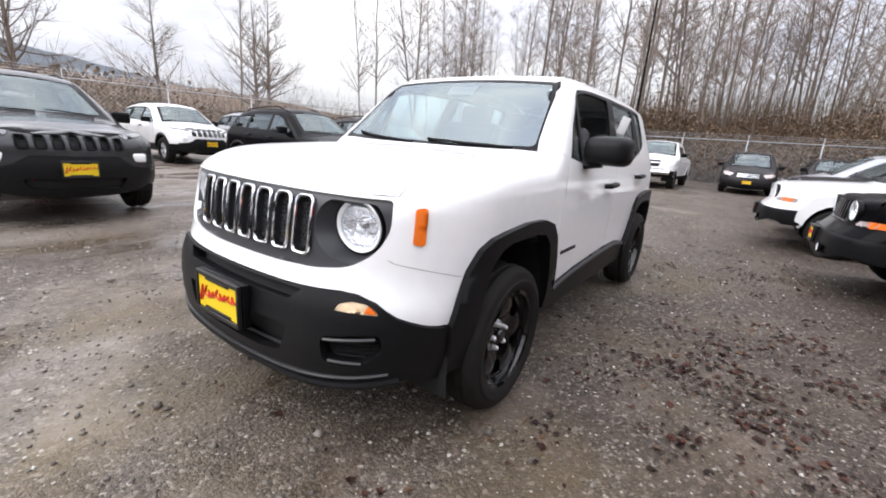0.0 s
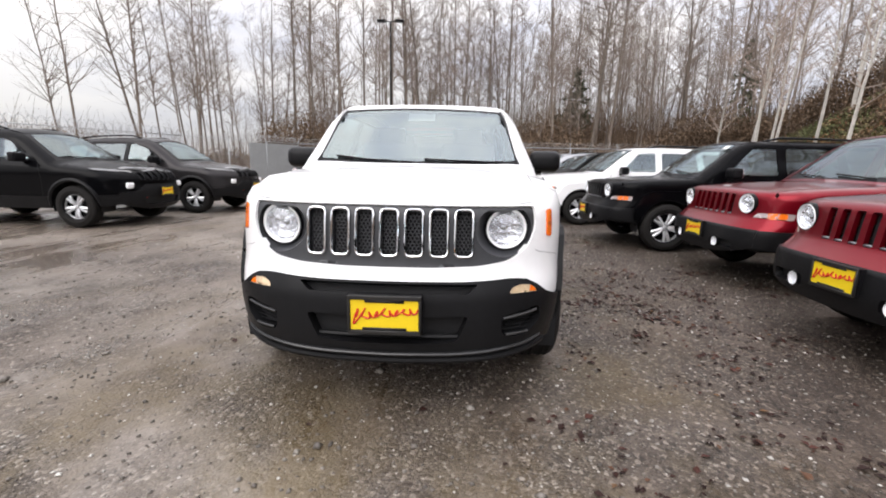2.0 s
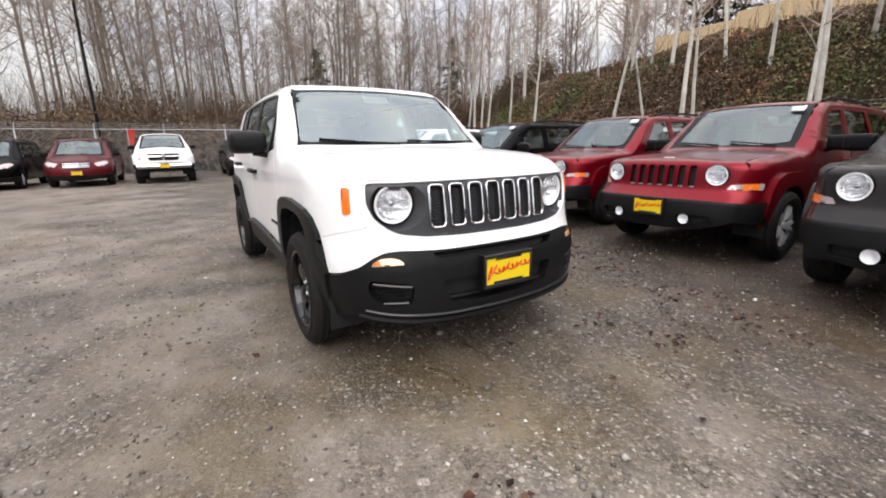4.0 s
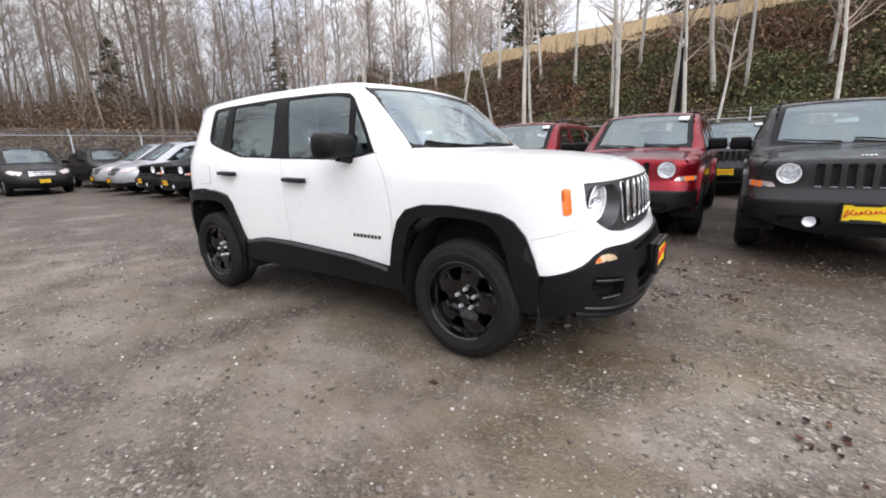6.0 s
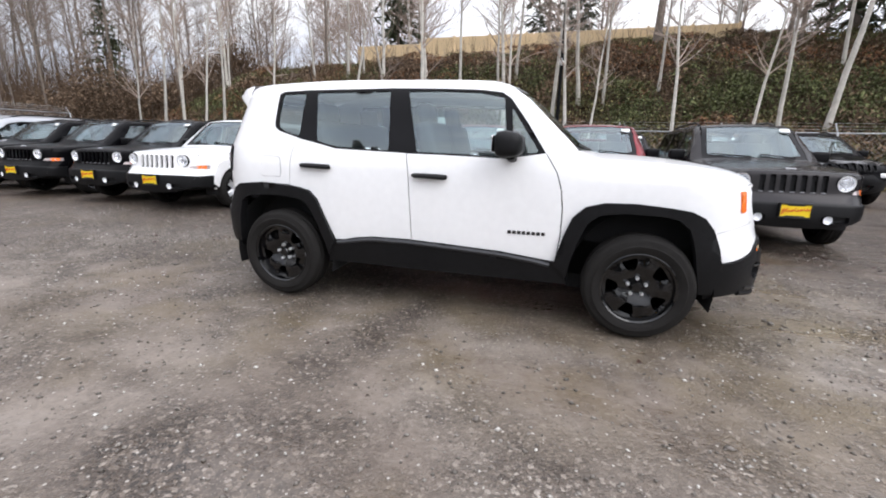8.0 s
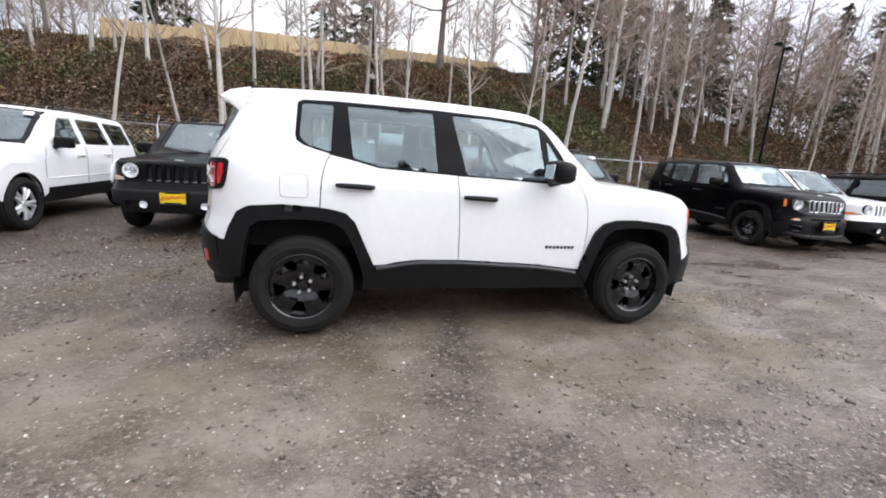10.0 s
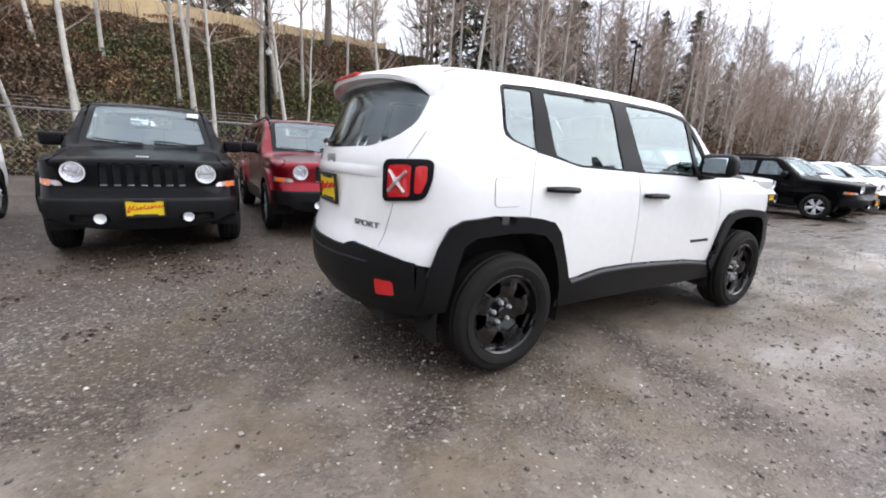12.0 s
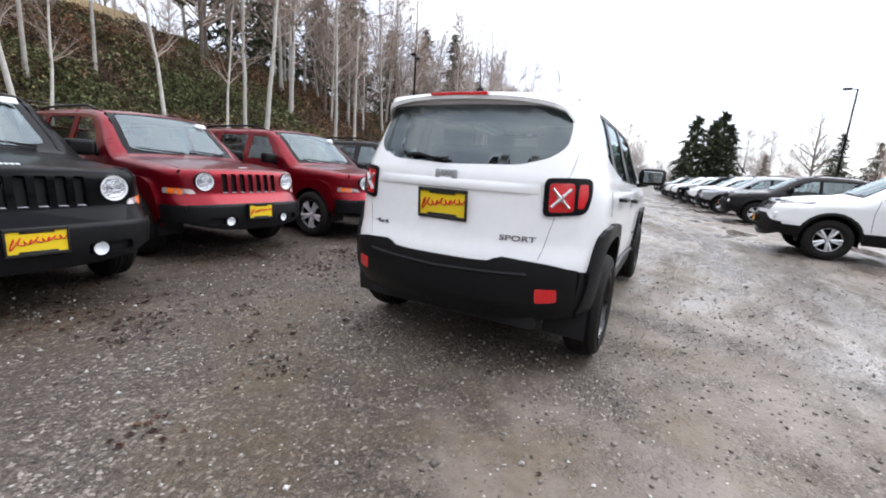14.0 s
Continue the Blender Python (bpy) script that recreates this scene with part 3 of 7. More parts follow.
def scatter_pebbles():
    base = np.array([(1, 0, 0), (-1, 0, 0), (0, 1, 0), (0, -1, 0), (0, 0, 1), (0, 0, -1)], float)
    tri = [(0, 2, 4), (2, 1, 4), (1, 3, 4), (3, 0, 4), (2, 0, 5), (1, 2, 5), (3, 1, 5), (0, 3, 5)]
    verts, faces = [], []
    for _ in range(46000):
        a, d = rng.uniform(0, 2 * math.pi), 1.2 + 6.3 * rng.uniform() ** .8
        x, y = d * math.cos(a) * 1.05, d * math.sin(a) * .85
        size = 0.0035 + 0.012 * rng.uniform() ** 4
        if rng.uniform() < .02:
            size *= 1.9
        t = rng.uniform(0, 6.28)
        c, s = math.cos(t), math.sin(t)
        sc = size * rng.uniform(.6, 1.25, 3)
        o = len(verts)
        z = ground_z(x, y) + sc[2] * .25
        for p in base:
            q = p * sc * rng.uniform(.75, 1.2)
            verts.append((x + q[0] * c - q[1] * s, y + q[0] * s + q[1] * c, z + q[2] * .7))
        faces += [tuple(i + o for i in f) for f in tri]
    ob = raw("loose_gravel", verts, faces, stone_material(), None, smooth=True)
    tagged(ob, "loose pale and dark pebbles on the yard", "gravel", kind="stuff")


def leaf_material(name, stops, rough=0.6, gain=1.0):
    m = material(name, (0.1, 0.05, 0.03), rough=rough, vary=0.2, scale=20, spec=0.12)
    nt = m.node_tree
    geo = nt.nodes.new("ShaderNodeNewGeometry")
    col = ramp_node(nt, geo.outputs["Random Per Island"], [(p, tuple(c * gain for c in rgb)) for p, rgb in stops])
    nt.links.new(col, nt.nodes["Principled BSDF"].inputs["Base Color"])
    return m


def leaf_quads(centres, size, tilt, verts, faces, plain=False):
    """Bent pairs of quads, one small leaf for each centre."""
    for x, y, z in centres:
        s = size * rng.uniform(.55, 1.35)
        t, u = rng.uniform(0, 6.28), rng.uniform(-tilt, tilt)
        v = rng.uniform(-tilt, tilt)
        m = Euler((u, v, t)).to_matrix()
        o = len(verts)
        if plain:
            for a, b, c in ((-.5, 0, .0), (-.12, .34, .10), (.5, .04, .0), (-.1, -.33, .10)):
                q = m @ Vector((a * s, b * s, c * s))
                verts.append((x + q.x, y + q.y, z + q.z))
            faces += [(o, o + 2, o + 1), (o, o + 3, o + 2)]
            continue
        for a, b, c in ((-.5, 0, .0), (-.15, .36, .10), (.5, .05, .02), (-.1, -.34, .12), (.12, 0, -.05)):
            q = m @ Vector((a * s, b * s, c * s))
            verts.append((x + q.x, y + q.y, z + q.z))
        faces += [(o, o + 4, o + 1), (o + 4, o + 2, o + 1), (o, o + 3, o + 4), (o + 4, o + 3, o + 2)]


def scatter_leaves():
    spots = []
    for cx, cy, r, n in ((.4, 1.75, .55, 260), (-.3, 2.1, .8, 200), (1.6, 2.2, .9, 70), (-2.4, 1.7, 1.0, 110), (-1.2, 2.3, .9, 160), (2.8, 1.6, .8, 110), (1.0, 2.4, 1.4, 260), (-3.4, 2.2, 1.2, 240), (4.2, .6, 1.4, 70), (0, 0, 4.2, 110), (-3.2, .6, 1.2, 50), (-14.5, 0, 3.5, 500), (-17, -1, 3.0, 500), (3, -2.2, 2.0, 20), (5, 1.6, 1.5, 60)):
        wads = [(cx + r * .8 * rng.normal() * .75, cy + r * .8 * rng.normal() * .75) for _ in range(max(3, n // 14))]
        for k in range(int(n * 1.5)):
            # most lie in small wet wads, the rest singly
            wx, wy = wads[k % len(wads)]
            spread = .09 if k % 5 else r * .7
            x, y = wx + spread * rng.normal(), wy + spread * rng.normal()
            spots.append((x, y, ground_z(x, y) + .004 + .006 * rng.uniform()))
    v, f = [], []
    leaf_quads(spots[::2], .042, .28, v, f)
    leaf_quads(spots[1::2], .024, .4, v, f)
    ob = raw("fallen_leaves", v, f, leaf_material("wet_dead_leaves", [(0, (.014, .008, .007)), (.55, (.034, .016, .013)), (.88, (.072, .028, .021)), (1, (.13, .075, .04))], .4), None)
    tagged(ob, "wet dark red-brown fallen leaves on the gravel", "leaves", kind="stuff")


scatter_pebbles()
scatter_leaves()


# ---------------------------------------------------------------- embankment, far land
def bank_height(x, y):
    crest = float(np.interp(x, [-60, -32, -22, 10, 15, 20, 24, 40, 80, 130], [1.2, 2.6, 6.4, 7.4, 7.1, 6.5, 5.9, 4.6, 3.0, 1.5]))
    foot = float(np.interp(x, [-60, -30, 0, 60, 130], [16, 14.5, 13.2, 13.2, 16]))
    u = min(max((y - foot) / 12.5, 0), 1)
    h = crest * (u * u * (3 - 2 * u) * .55 + u * .45)
    return h + .35 * u * (noise.noise((x * .35, y * .35, 1.0)) + .5 * noise.noise((x * .9, y * .9, 5.0)))


def wood_height(x, y):
    """The ground of the wood behind the end fence, rising away from the yard."""
    u = min(max((-26.5 - x) / 30, 0), 1)
    return 5.2 * u ** 1.2 * min(max((y + 15) / 9, 0), 1) + .25 * u * noise.noise((x * .3, y * .3, 6.0))


def build_bank():
    wx, wy = np.arange(-64, -25.9, 1.0), np.arange(-17, 46, 1.0)
    wv = [(float(x), float(y), wood_height(x, y) - .02) for x in wx for y in wy]
    wn_ = len(wy)
    wf = [(i * wn_ + j, (i + 1) * wn_ + j, (i + 1) * wn_ + j + 1, i * wn_ + j + 1) for i in range(len(wx) - 1) for j in range(wn_ - 1)]
    ob = raw("wood_floor", wv, wf, material("leaf_litter", (0.07, 0.05, 0.037), rough=0.95, vary=0.5, scale=0.9, bump=1.0, bump_scale=8), None, smooth=True)
    tagged(ob, "leaf-littered rising floor of the wood", "woodland floor", kind="structure")
    xs, ys = np.arange(-62, 132, 1.0), np.arange(12.0, 72.0, 1.0)
    verts = [(float(x), float(y), bank_height(x, y) - (.25 if y < 13 else 0) + (.0 if y < 30 else .03 * (y - 30))) for x in xs for y in ys]
    n = len(ys)
    faces = [(i * n + j, (i + 1) * n + j, (i + 1) * n + j + 1, i * n + j + 1) for i in range(len(xs) - 1) for j in range(n - 1)]
    m = material("bank_soil", (0.034, 0.023, 0.015), rough=0.95, vary=0.6, scale=1.4, bump=1.0, bump_scale=9, spec=0.05)
    ob = raw("embankment", verts, faces, m, None, smooth=True)
    tagged(ob, "steep brown embankment above the yard", "embankment", kind="structure")
    # brambles, bracken and ivy: overlapping mounds, each of one growth
    bags = {"dark": [], "rust": [], "brown": [], "ivy": [], "olive": []}

    def mound(kind, x, y, z, r, h, n):
        """Leaves over a low dome, thicker on its outside."""
        sy = bank_height(x, y + .4) - bank_height(x, y - .4) if y > 12 and x > -26 else 0
        for _ in range(n):
            a, u = rng.uniform(0, 6.283), rng.uniform() ** .55
            top = math.sqrt(max(0, 1 - u * u))
            d = .74 + .34 * rng.uniform()
            dy = r * u * math.sin(a) * d
            bags[kind].append((x + r * u * math.cos(a) * d, y + dy, z + dy * sy / .8 + h * top * d + abs(rng.normal()) * .05))

    for _ in range(2900):
        x, y = -32 + 92 * rng.uniform(), 13.0 + 12.9 * rng.uniform() ** 1.05
        tone = noise.noise((x * .16, y * .24, 9.0)) + .35 * rng.normal() - .020 * (y - 19) * (1 if x < 14 else .6)
        if x > 14:
            tone -= .18
        kind = "ivy" if tone > .22 else "olive" if tone > .02 else "brown" if tone > -.22 else "rust" if tone > -.42 else "dark"
        r = rng.uniform(.45, 1.25)
        mound(kind, x, y, bank_height(x, y) - .03, r, r * rng.uniform(.3, .8) * (1 if y < 22.5 else .45), int(115 * r * r + 70))
    # the dense brown thicket in front of the wood, and along the foot of the slope to the east
    for _ in range(2300):
        x, y = -25.6 - 15 * rng.uniform() ** 1.5, rng.uniform(-14, 34)
        h = 1.3 + 3.6 * max(.1, noise.noise((x * .12, y * .16, 4.0)) + .55) * rng.uniform(.6, 1.2)
        mound("dark" if rng.uniform() < .55 else "brown", x, y, max(wood_height(x, y), bank_height(x, y)), rng.uniform(.7, 1.5), h, 110)
    for _ in range(700):
        x = rng.uniform(27, 100)
        y = max(13.2, .27 * x - .5) + 12 * rng.uniform()
        mound("brown" if rng.uniform() < .7 else "dark", x, y, max(0, bank_height(x, y)), rng.uniform(.9, 1.8), rng.uniform(1.6, 4.8), 110)
    for kind, size, what, label, stops in (
            ("dark", .17, "bare_brambles", "dark brown bare brambles covering the bank", [(0, (.026, .016, .010)), (.5, (.070, .044, .028)), (.85, (.13, .088, .056)), (1, (.24, .17, .11))]),
            ("rust", .15, "dead_bracken", "rust-coloured dead bracken on the bank", [(0, (.055, .024, .011)), (.5, (.15, .064, .028)), (.85, (.25, .115, .05)), (1, (.36, .21, .10))]),
            ("brown", .17, "dead_brambles", "brown dead brambles and twigs on the bank", [(0, (.045, .027, .016)), (.5, (.125, .078, .047)), (.85, (.21, .14, .088)), (1, (.34, .25, .17))]),
            ("ivy", .15, "ivy", "dark green ivy mounds on the bank", [(0, (.014, .026, .007)), (.5, (.042, .066, .018)), (.85, (.095, .125, .038)), (1, (.24, .27, .12))]),
            ("olive", .15, "mixed_scrub", "olive-brown evergreen scrub on the bank", [(0, (.030, .028, .009)), (.5, (.085, .076, .026)), (.85, (.14, .13, .045)), (1, (.26, .23, .09))])):
        v, f = [], []
        leaf_quads(bags[kind], size * .80, 1.1, v, f, True)
        ob = raw(what, v, f, leaf_material(what + "_leaves", [(p, tuple(.60 * c + .40 * g for c, g in zip(rgb, (.082, .064, .048)))) for p, rgb in stops], .8, 1.55), None)
        tagged(ob, label, "undergrowth", kind="stuff")
    # upright bare stems of the thicket
    bm_v, bm_f = [], []
    for _ in range(24000):
        if rng.uniform() < .18:
            x, y = rng.uniform(-36, 60), 13.5 + 17 * rng.uniform()
            z, h = bank_height(x, y), rng.uniform(.5, 1.5)
        elif rng.uniform() < .7:
            x, y = rng.uniform(-62, -25), rng.uniform(-18, 36)
            z, h = max(wood_height(x, y), bank_height(x, y)), rng.uniform(1.5, 6.0)
        else:
            x, y = rng.uniform(-60, 14), rng.uniform(-75, -24)
            z, h = 0, rng.uniform(1.5, 5.0)
        r = .006 + .010 * rng.uniform() + .0002 * abs(y)
        lx, ly = rng.normal() * .22 * h, rng.normal() * .22 * h
        o = len(bm_v)
        for k, (fr, rad) in enumerate(((0, r), (.5, r * .7), (1, r * .3))):
            bx, by = lx * fr * fr, ly * fr * fr
            for j in range(3):
                a = 2.094 * j
                bm_v.append((x + bx + rad * math.cos(a), y + by + rad * math.sin(a), z + h * fr))
        for k in range(2):
            for j in range(3):
                bm_f.append((o + k * 3 + j, o + k * 3 + (j + 1) % 3, o + k * 3 + 3 + (j + 1) % 3, o + k * 3 + 3 + j))
    ob = raw("thicket_stems", bm_v, bm_f, material("thicket_bark", (0.115, 0.080, 0.055), rough=0.95, vary=0.4, scale=1.5, spec=0.1), None)
    tagged(ob, "thin bare upright stems of a winter thicket", "thicket", kind="stuff")


def build_far_land():
    verts, faces = [], []
    n = 90
    for i in range(n):
        a = radians(196 + 130 * i / (n - 1))
        h = 50 * math.exp(-(((i - 50) / 22) ** 2)) + 7 + 5 * noise.noise((i * .12, 0, 0)) + 1.6 * noise.noise((i * .9, 0, 2))
        for r, z in ((360, -1), (430, h * .45), (520, h), (640, h * .8)):
            verts.append((r * math.cos(a), r * math.sin(a), z + (0 if z < 0 else 1.5 * noise.noise((i * 1.7, r, 0)))))
    for i in range(n - 1):
        for j in range(3):
            faces.append((i * 4 + j, (i + 1) * 4 + j, (i + 1) * 4 + j + 1, i * 4 + j + 1))
    # blue-grey base colour carries the haze of distance over the woods
    m = material("hazy_far_hill", (0.085, 0.10, 0.115), rough=1.0, vary=0.35, scale=0.05)
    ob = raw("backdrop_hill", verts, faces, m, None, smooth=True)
    tagged(ob, "long wooded ridge far beyond the yard", "hill", kind="structure")
    # the brown scrub-covered slope in front of it
    verts, faces = [], []
    n = 120
    for i in range(n):
        az = 206 + 90 * i / (n - 1)
        a = radians(az)
        top = 17.0 * min(1, max(0, (az - 208) / 34)) * min(1, max(.3, (296 - az) / 22))
        for k in range(7):
            u = k / 6
            rad = 100 + 130 * u
            rough_ = (noise.noise((i * .35, k * .9, 3.0)) + .6 * noise.noise((i * 1.3, k * 2.1, 5.0))) * (.9 if k else 0)
            verts.append((rad * math.cos(a), rad * math.sin(a), -.4 + top * (u ** .8) + rough_ * min(1, top / 6)))
    for i in range(n - 1):
        for k in range(6):
            faces.append((i * 7 + k, (i + 1) * 7 + k, (i + 1) * 7 + k + 1, i * 7 + k + 1))
    ob = raw("scrub_slope", verts, faces, material("winter_slope", (0.155, 0.118, 0.092), rough=1.0, vary=0.45, scale=0.25, bump=1.0, bump_scale=1.2, spec=0.05), None, smooth=True)
    tagged(ob, "brown scrub-covered slope beyond the side fence", "slope", kind="structure")
    # low brown scrub between the south fence and the ridge
    v, f = [], []
    pts = []
    for _ in range(4200):
        x, y = rng.uniform(-95, 40), rng.uniform(-95, -30)
        h = 4.6 * max(.2, noise.noise((x * .06, y * .06, 8.0)) + .6) * (.5 + .010 * abs(y))
        for _ in range(11):
            pts.append((x + rng.normal() * .8, y + rng.normal() * .8, h * rng.uniform() ** .8))
    leaf_quads(pts, .38, 1.3, v, f, True)
    ob = raw("scrub", v, f, leaf_material("winter_scrub", [(0, (.13, .10, .078)), (.6, (.20, .16, .125)), (1, (.28, .23, .175))], .95), None)
    tagged(ob, "brown winter scrub on the open land beyond", "scrub", kind="stuff")


build_bank()
build_far_land()


# ---------------------------------------------------------------- trees
def grow(seed, height, radius, limbs, spread, bare, twig=1.0, up=0.6):
    """Trunk, limbs and twigs of a bare tree as two meshes: (trunk verts, faces), (crown verts, faces)."""
    r = np.random.default_rng(seed)
    trunk, crown = ([], []), ([], [])

    def stick(bag, pts, r0, r1, seg):
        V, F = bag
        o = len(V)
        n = len(pts)
        for i, p in enumerate(pts):
            d = pts[min(i + 1, n - 1)] - pts[max(i - 1, 0)]
            d = d / (np.linalg.norm(d) + 1e-9)
            a = np.cross(d, (0.31, 0.95, 0.05))
            a /= np.linalg.norm(a) + 1e-9
            b = np.cross(d, a)
            rad = r0 + (r1 - r0) * i / (n - 1)
            for k in range(seg):
                t = 2 * math.pi * k / seg
                V.append(tuple(p + (a * math.cos(t) + b * math.sin(t)) * rad))
        for i in range(n - 1):
            for k in range(seg):
                F.append((o + i * seg + k, o + i * seg + (k + 1) % seg, o + (i + 1) * seg + (k + 1) % seg, o + (i + 1) * seg + k))

    n = 12
    lean = r.normal(0, .03, 2)
    wob = np.cumsum(r.normal(0, .010 * height / n * 2.2, (n + 1, 2)), 0)
    pts = [np.array((wob[i, 0] + lean[0] * height * i / n, wob[i, 1] + lean[1] * height * i / n, height * i / n)) for i in range(n + 1)]
    pts[0] = np.array((0, 0, -.25))
    stick(trunk, pts[:2], radius * 1.35, radius * .95, 8)
    stick(trunk, pts[1:], radius * .95, radius * .10, 8)

    def at(u):
        i = min(int(u * n), n - 1)
        return pts[i] + (pts[i + 1] - pts[i]) * (u * n - i)

    for _ in range(limbs):
        u = bare + (1 - bare) * r.uniform() ** .85 * .98
        p = at(u)
        az = r.uniform(0, 6.28)
        ln = spread * height * (1.08 - u) * r.uniform(.6, 1.3) + .35
        el = up + r.normal() * .22
        d = np.array((math.cos(az) * math.cos(el), math.sin(az) * math.cos(el), math.sin(el)))
        q = [p]
        for k in range(4):
            d = d + r.normal(0, .10, 3) + (0, 0, .07)
            d /= np.linalg.norm(d)
            q.append(q[-1] + d * ln / 4)
        rr = radius * (1 - u) * .42 + .010
        stick(crown, q, rr, .005, 4)
        for _ in range(int(5 * twig) + 1):
            w = r.uniform(.2, 1.0)
            i = min(int(w * 4), 3)
            s = q[i] + (q[i + 1] - q[i]) * (w * 4 - i)
            e = d + r.normal(0, .55, 3) + (0, 0, .22)
            e /= np.linalg.norm(e)
            tl = ln * r.uniform(.25, .5) + .15
            mid = s + e * tl * .5 + r.normal(0, .05, 3)
            tip = mid + (e + r.normal(0, .25, 3)) * tl * .5
            stick(crown, [s, mid, tip], rr * .28 + .002, .002, 3)
            for _ in range(int(2 * twig)):
                g = e + r.normal(0, .6, 3) + (0, 0, .25)
                g /= np.linalg.norm(g)
                stick(crown, [mid, mid + g * tl * r.uniform(.35, .7)], .0032, .0014, 3)
    return trunk, crown


def tree_maker(name, label, seed, bark, twigs, **kw):
    trunk, crown = grow(seed, **kw)
    t = empty(name, label, "tree")
    raw("trunk", *trunk, bark, t, smooth=True)
    raw("crown", *crown, twigs, t)
    return t


def conifer(seed, height, spread, label, big=1.0):
    r = np.random.default_rng(seed)
    t = empty("conifer", label, "tree")
    V, F = [], []
    bm = tube([(0, 0, -.2), (0.05, 0, height * .5), (0, 0.05, height)], [height * .016, height * .010, .015], 7)
    part("trunk", bm, M_BARK, t)
    z = height * .10
    while z < height * .985:
        u = z / height
        ln = spread * (1 - u) ** .8 * r.uniform(.75, 1.2) + .15
        for _ in range(r.integers(4, 7)):
            az = r.uniform(0, 6.28)
            droop = -.12 - .35 * (1 - u) * r.uniform()
            L = ln * r.uniform(.55, 1.1)
            for k in range(int(7 + L * 4.6)):
                w = r.uniform(.12, 1.0)
                wid = .22 * L * (1.05 - w) + .10
                cx, cy, cz = L * w, r.normal() * wid * .55, droop * L * w * w + r.normal() * .07
                x, y = cx * math.cos(az) - cy * math.sin(az), cx * math.sin(az) + cy * math.cos(az)
                o = len(V)
                s = r.uniform(.14, .34) * big
                m = Euler((r.normal() * .5, r.normal() * .5, az + r.normal() * .5)).to_matrix()
                for a, b, c in ((-.6, 0, .0), (-.1, .28, -.05), (.75, 0, -.18), (-.1, -.28, -.05)):
                    q = m @ Vector((a * s * 1.6, b * s, c * s))
                    V.append((x + q.x, y + q.y, z + cz + q.z))
                F += [(o, o + 2, o + 1), (o, o + 3, o + 2)]
        z += height * .024 + .12
    raw("crown", V, F, M_PINE, t)
    return t


def set_trees():
    G = "bare trees of the winter wood"
    woods = [tree_maker("bare_tree", "tall thin bare tree with grey-brown bark in the wood", 20 + i, M_BARK, M_TWIG, height=h, radius=ra, limbs=li, spread=.20, bare=.30, up=.62)
             for i, (h, ra, li) in enumerate(((17, .10, 46), (19, .095, 42), (15, .07, 44), (18, .12, 50), (14, .06, 40)))]
    alders = [tree_maker("alder_tree", "slim bare tree with pale mottled bark on the bank", 50 + i, M_ALDER, M_BUD, height=h, radius=ra * .86, limbs=li, spread=.17, bare=.34, up=.6)
              for i, (h, ra, li) in enumerate(((11.5, .105, 34), (13, .12, 38), (10, .085, 30), (12, .10, 32)))]
    spreading = [tree_maker("spreading_tree", "bare spreading tree with heavy dark limbs", 80 + i, M_BARK, M_TWIG, height=h, radius=ra, limbs=li, spread=.38, bare=.16, twig=1.6, up=.55)
                 for i, (h, ra, li) in enumerate(((12, .22, 40), (10, .17, 38)))]
    crest = [tree_maker("twiggy_tree", "dense reddish bare tree above the bank", 110 + i, M_ALDER if i else M_BARK, M_BUD, height=h, radius=.10, limbs=60, spread=.27, bare=.15, twig=1.5, up=.62) for i, h in enumerate((11, 9, 12.5))]
    used = set()

    def put(tree, x, y, z, rz, k, lean=0.0, az=0.0):
        m = Matrix.Translation((x, y, z)) @ Matrix.Rotation(lean, 4, Vector((math.cos(az), math.sin(az), 0))) @ Matrix.Rotation(rz, 4, "Z")
        if tree not in used:
            used.add(tree)
            ob = tree
            ob.matrix_basis = m @ Matrix.Diagonal((k, k, k, 1))
        else:
            ob = copy_thing(tree, m)
            ob.scale = (k, k, k)
        ob["group"] = G

    r = np.random.default_rng(3)
    spots = []
    while len(spots) < 172:
        x, y = -25.8 - 34 * r.uniform() ** 1.3, r.uniform(-13, 36)
        if y < -7 and r.uniform() < .55:
            continue
        if all((x - a) ** 2 + (y - b) ** 2 > 1.0 for a, b in spots):
            spots.append((x, y))
    for i, (x, y) in enumerate(spots):
        put(woods[i % 5], x, y, max(wood_height(x, y), bank_height(x, y)) - .05, r.uniform(0, 6.28), r.uniform(.72, 1.2), abs(r.normal()) * .08, r.uniform(0, 6.28))
    for i in range(30):
        x, y = r.uniform(-50, -26), r.uniform(-26, -7)
        put(woods[i % 5], x, y, max(0, wood_height(x, y)) - .05, r.uniform(0, 6.28), r.uniform(.75, 1.1), abs(r.normal()) * .10, r.uniform(0, 6.28))
    for x, y, k in ((-27, -17.5, 1.0), (-34, -23, 1.1), (-22, -24.5, .95), (-42, -21, 1.1), (-15, -30, .9), (-31, -32, 1.1), (-52, -30, 1.2)):
        put(woods[int(abs(x)) % 5], x, y, 0, r.uniform(0, 6.28), k, .03, 0)
    for x, y, k in ((-14, -25, .9), (-8.5, -27, .8), (-20, -36, 1.0), (-3, -30, .85), (4, -33, .8)):
        put(spreading[int(abs(y)) % 2], x, y, 0, r.uniform(0, 6.28), k)
    # pale trunks on the bank
    spots = []
    while len(spots) < 62:
        x, y = r.uniform(-23, 47), 14.2 + 9.5 * r.uniform() ** 1.4
        if all((x - a) ** 2 + (y - b) ** 2 > .8 for a, b in spots):
            spots.append((x, y))
    for i, (x, y) in enumerate(spots):
        put(alders[i % 4], x, y, bank_height(x, y) - .1, r.uniform(0, 6.28), r.uniform(.75, 1.15), abs(r.normal()) * .10, r.uniform(0, 6.28))
